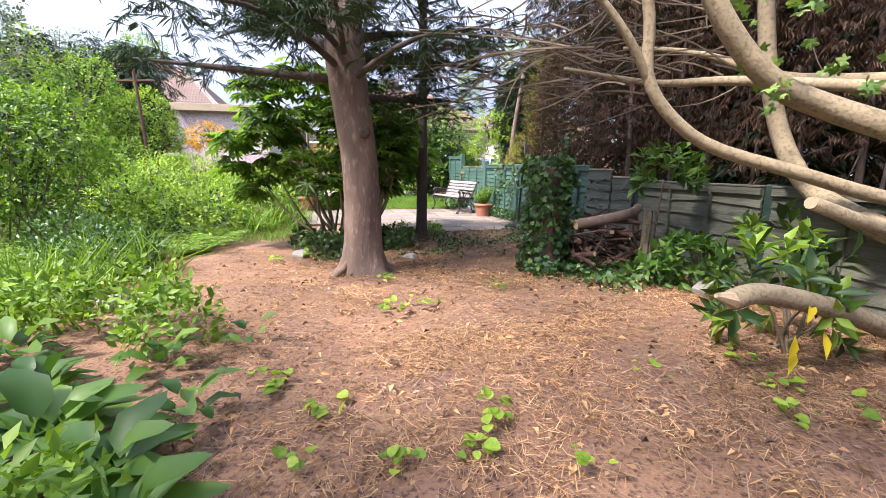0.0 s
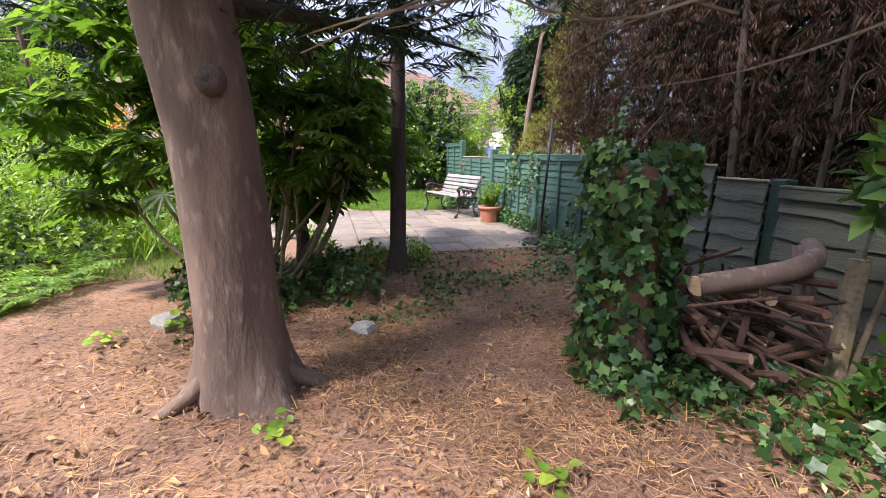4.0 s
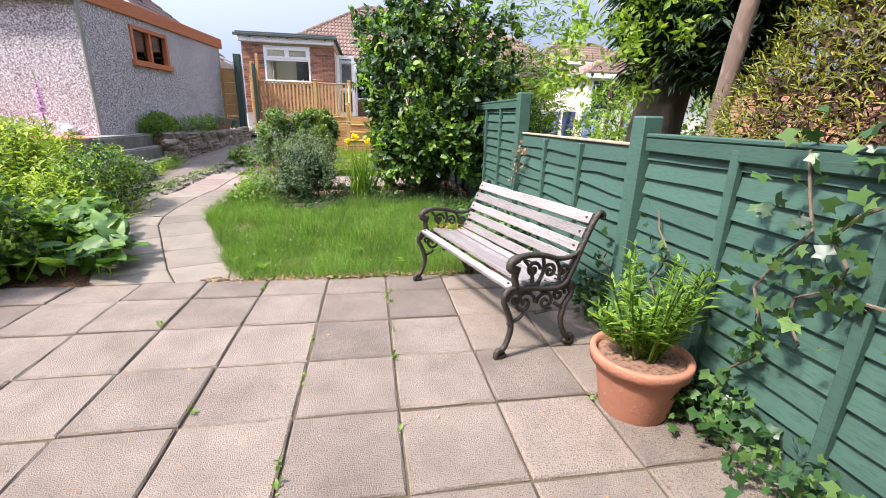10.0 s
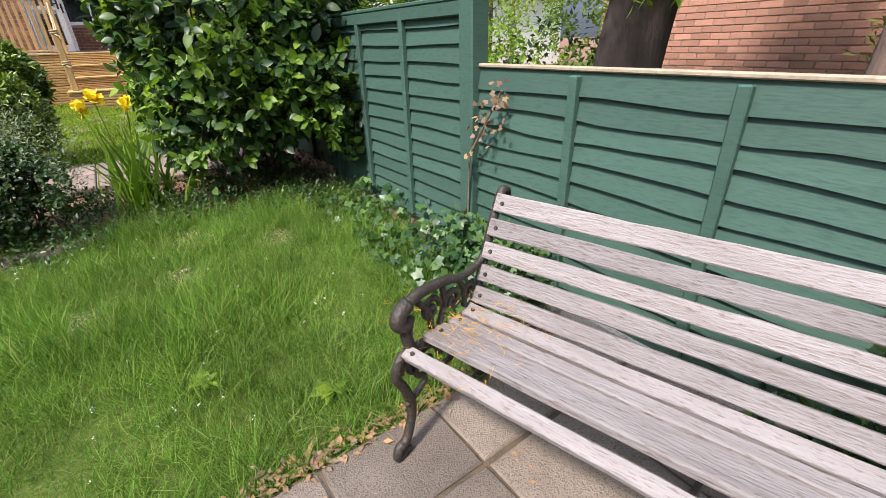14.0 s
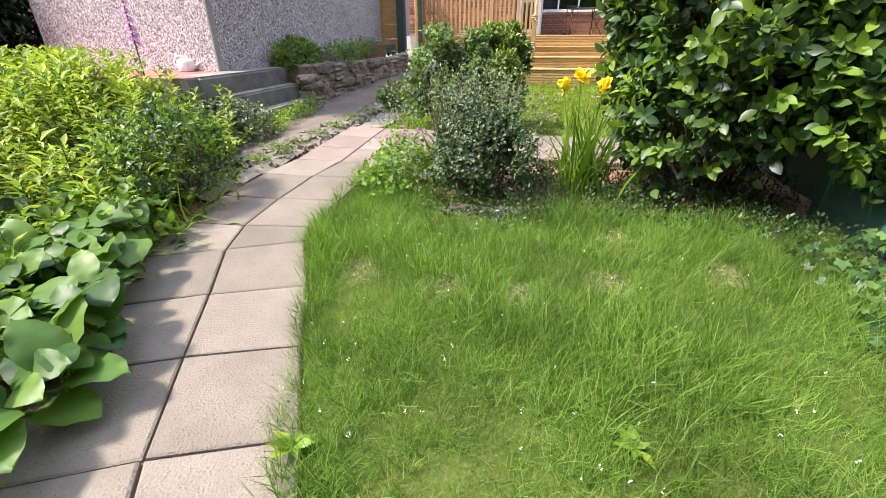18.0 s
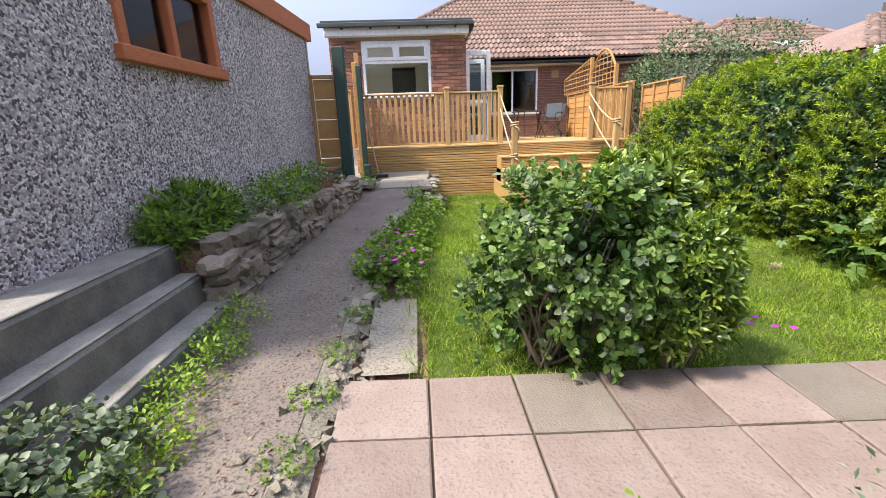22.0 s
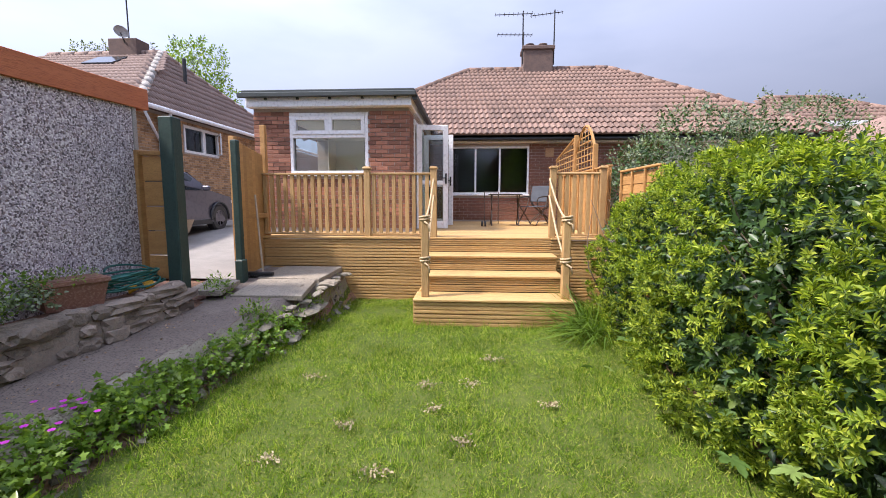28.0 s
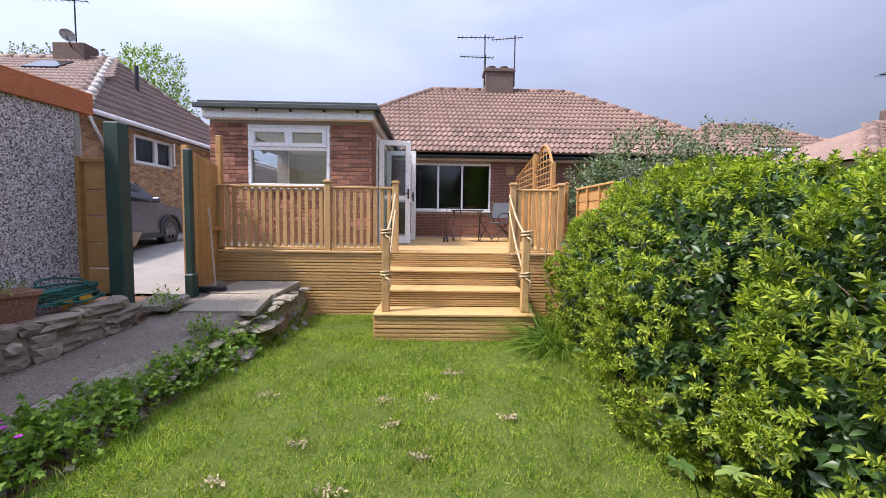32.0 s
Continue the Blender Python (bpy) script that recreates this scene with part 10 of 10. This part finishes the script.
for a, b in ((NE0, NA), (NE1, NA), (NA, NB)):
    ridge(a, b, nl, M_CONCRETE if a == NE0 else M_TILEDK, 0.13, 0.5)
part("gutter", Geo().tube([(NX + 0.42, NY0 - 0.4, NE - 0.02), (NX + 0.42, NY1, NE - 0.02)], 0.06, 10), M_UPVC, nl, "white rain gutter")
part("downpipe", Geo().tube(curve([(NX + 0.4, NY0 + 0.7, NE - 0.06), (NX + 0.3, NY0 + 0.7, NE - 0.25), (NX + 0.08, NY0 + 0.7, NE - 0.4), (NX + 0.07, NY0 + 0.7, 1.0)], 20), 0.04, 10).tube([(NX + 0.4, NY0 - 0.3, NE - 0.06), (NX + 0.07, NY0 + 0.66, NE - 0.75)], 0.035, 8), M_UPVC, nl, "white plastic downpipe", True)
part("chimney", Geo().span((-11.1, 19.9, 6.3), (-10.1, 20.5, 7.15), 0.02), M_CHIM, nl, "sooty brown brick chimney")
part("vent_pipe", Geo().tube([(-8.3, 19.6, 5.2), (-8.3, 19.6, 6.35)], 0.06, 8), M_BLACK, nl)
part("skylight", Geo().box((0, 0, 0.06), (1.0, 0.8, 0.08), Matrix.Translation((-10.6, 19.2, 6.15)) @ Matrix.Rotation(0.52, 4, "X"), 0.01), M_CARGL, nl, "dark roof window")
aerial("television_aerial", -10.5, 20.1, 7.0, 8.6, 1.6, 185, "thin dark television aerial on the neighbour's chimney")
dish = thing("satellite_dish", "grey satellite dish on the neighbour's chimney", "satellite dish")
part("reflector", Geo().lathe([(0.001, 0.0), (0.15, 0.03), (0.28, 0.1), (0.3, 0.13)], n=20), M_CONCRETE, dish, at=Matrix.Translation((-10.5, 19.75, 7.25)) @ Matrix.Scale(0.7, 4) @ Matrix.Rotation(1.2, 4, "Y") @ Matrix.Rotation(0.6, 4, "X"), smooth=True)
part("arm", Geo().tube([(-10.5, 19.9, 7.0), (-10.5, 19.8, 7.2), (-10.3, 19.5, 7.15)], 0.02, 6), M_BLACK, dish)


def far_house(name, label, x0, x1, y0, y1, z0, ze, zr, wall_mat, tile_mat, wins, conserv=None):
    h = thing(name, label, "house")
    xm0, xm1 = x0 + (y1 - y0) / 2, x1 - (y1 - y0) / 2
    ym = (y0 + y1) / 2
    if xm0 > xm1:
        xm0 = xm1 = (x0 + x1) / 2
    part("wall", Geo().span((x0, y0, z0), (x1, y1, ze)), wall_mat, h)
    rf = part("roof", Geo().add([(x0 - 0.3, y0 - 0.3, ze), (x1 + 0.3, y0 - 0.3, ze), (xm1, ym, zr), (xm0, ym, zr), (x0 - 0.3, y1 + 0.3, ze), (x1 + 0.3, y1 + 0.3, ze)], [(0, 1, 2, 3), (1, 5, 2), (5, 4, 3, 2), (4, 0, 3)]), tile_mat, h)
    tile_slope(rf, (x0 - 0.3, y0 - 0.32, ze + 0.01), (x1 + 0.3, y0 - 0.32, ze + 0.01), (xm0, ym, zr), (xm1, ym, zr), tile_mat, 0.34, 0.34, 0)
    for a, b in (((x0 - 0.3, y0 - 0.3, ze), (xm0, ym, zr)), ((x1 + 0.3, y0 - 0.3, ze), (xm1, ym, zr)), ((xm0, ym, zr), (xm1 + 0.01, ym, zr))):
        ridge(a, b, h, tile_mat, 0.12, 0.6)
    part("fascia", Geo().span((x0 - 0.3, y0 - 0.36, ze - 0.16), (x1 + 0.3, y0 - 0.3, ze), 0.01), M_UPVC, h)
    for wx0, wx1, wz0, wz1 in wins:
        w = part("window", Geo().span((wx0, y0 - 0.05, wz0), (wx0 + 0.07, y0 + 0.02, wz1)).span((wx1 - 0.07, y0 - 0.05, wz0), (wx1, y0 + 0.02, wz1)).span((wx0 + 0.07, y0 - 0.05, wz1 - 0.07), (wx1 - 0.07, y0 + 0.02, wz1)).span((wx0 + 0.07, y0 - 0.05, wz0), (wx1 - 0.07, y0 + 0.02, wz0 + 0.07)).span(((wx0 + wx1) / 2 - 0.03, y0 - 0.05, wz0 + 0.07), ((wx0 + wx1) / 2 + 0.03, y0 + 0.02, wz1 - 0.07)), M_UPVC, h)
        part("pane", Geo().span((wx0 + 0.03, y0 - 0.02, wz0 + 0.03), (wx1 - 0.03, y0 - 0.015, wz1 - 0.03)), M_CARGL, w)
    return h


far_house("neighbour_house", "pale rendered bungalow with pinkish roof tiles beyond the fence", 9.7, 15.2, 20.5, 24.0, 0.2, 4.3, 5.45, M_CREAM, M_TILE, [(10.4, 11.8, 2.6, 3.9)])
nb2 = far_house("neighbour_house", "bungalow with pale brown tiles beyond the hedge", 9.1, 17.2, 13.6, 18.4, 0.2, 3.0, 4.15, M_CREAM, M_TILE, [(9.2, 10.8, 1.7, 2.85)])
part("chimney", Geo().span((12.05, 15.9, 3.7), (12.5, 16.4, 4.6), 0.02), M_CHIM, nb2)
aerial("television_aerial", 12.2, 16.1, 4.5, 5.5, 0.6, 170, "thin dark television aerial on a far chimney")
cr = thing("cream_outbuilding", "cream rendered outbuilding with a grey flat roof", "outbuilding")
part("wall", Geo().span((-12.5, 8.0, 0.2), (-8.9, 11.0, 3.55), 0.01), M_CREAM, cr)
part("roof", Geo().span((-12.7, 7.8, 3.55), (-8.75, 11.2, 3.72), 0.01), M_FELT, cr)
far_house("neighbour_house", "distant red-tiled house seen beyond the garden shrubs", -17.0, -8.6, 9.5, 15.0, 0.2, 3.3, 5.4, M_CREAM, M_TILE, [])

# brick outbuilding, arch and washing beyond the fence
ob = thing("brick_outbuilding", "orange brick outbuilding with a flat roof beyond the fence", "outbuilding")
part("wall", Geo().span((7.0, -1.6, -0.2), (10.5, 4.35, 1.86)), M_MORTAR, ob)
g = Geo()
fac = Matrix.Translation((7.0, 0, 0)) @ Matrix(((0, 1, 0, 0), (-1, 0, 0, 0), (0, 0, 1, 0), (0, 0, 0, 1)))
for a, b, z in brick_run(-4.35, 1.6, 0.3, 1.84, 0):
    g.span((a, -0.012, z), (b, 0.004, z + 0.065), 0.003, fac)
tagged(part("brickwork", g, M_BRICKLT, ob), kind="stuff")
part("roof", Geo().span((6.9, -1.7, 1.86), (10.6, 4.45, 1.93), 0.01), M_FELT, ob)
ar = thing("garden_arch", "rustic brown timber arch in the neighbour's garden", "arch")
for y in (7.4, 8.1):
    for x in (6.9, 8.2):
        part("post", Geo().tube([(x, y, 0), (x, y, 2.1)], 0.05, 6), M_DEADWOOD, ar)
    part("arch_rail", Geo().tube([(7.55 - 0.68 * math.cos(a), y, 2.05 + 0.38 * math.sin(a)) for a in np.linspace(0, math.pi, 9)], 0.05, 6), M_DEADWOOD, ar)
for a in np.linspace(0.3, 2.84, 6):
    part("cross_bar", Geo().tube([(7.55 - 0.68 * math.cos(a), 7.35, 2.07 + 0.38 * math.sin(a)), (7.55 - 0.68 * math.cos(a), 8.15, 2.07 + 0.38 * math.sin(a))], 0.03, 5), M_DEADWOOD, ar)
wl_ = thing("washing_line", "washing pegged on a line in the neighbour's garden", "washing line")
M_BLUE = mat("pale blue cloth", (0.34, 0.36, 0.62), (0.3, 0.32, 0.55), 5, 0.9, 0.2, 50)
M_NAVY = mat("navy cloth", (0.04, 0.05, 0.12), (0.06, 0.07, 0.15), 5, 0.9, 0.2, 50)
part("line", Geo().tube([(5.2, 9.6, 1.55), (9.2, 9.6, 1.6)], 0.008, 5), M_UPVC, wl_)
for x, w, m_ in ((5.8, 0.5, M_BLUE), (6.4, 0.35, M_NAVY), (7.0, 0.45, M_BLUE), (7.6, 0.3, M_UPVC), (8.2, 0.5, M_BLUE), (8.8, 0.3, M_RED)):
    vs = [(x + w * i / 6, 9.6 + 0.04 * math.sin(i * 1.9 + j), 1.56 - 0.75 * j / 4) for j in range(5) for i in range(7)]
    part("garment", Geo().add(vs, [(j * 7 + i, j * 7 + i + 1, j * 7 + i + 8, j * 7 + i + 7) for j in range(4) for i in range(6)]), m_, wl_, smooth=True)
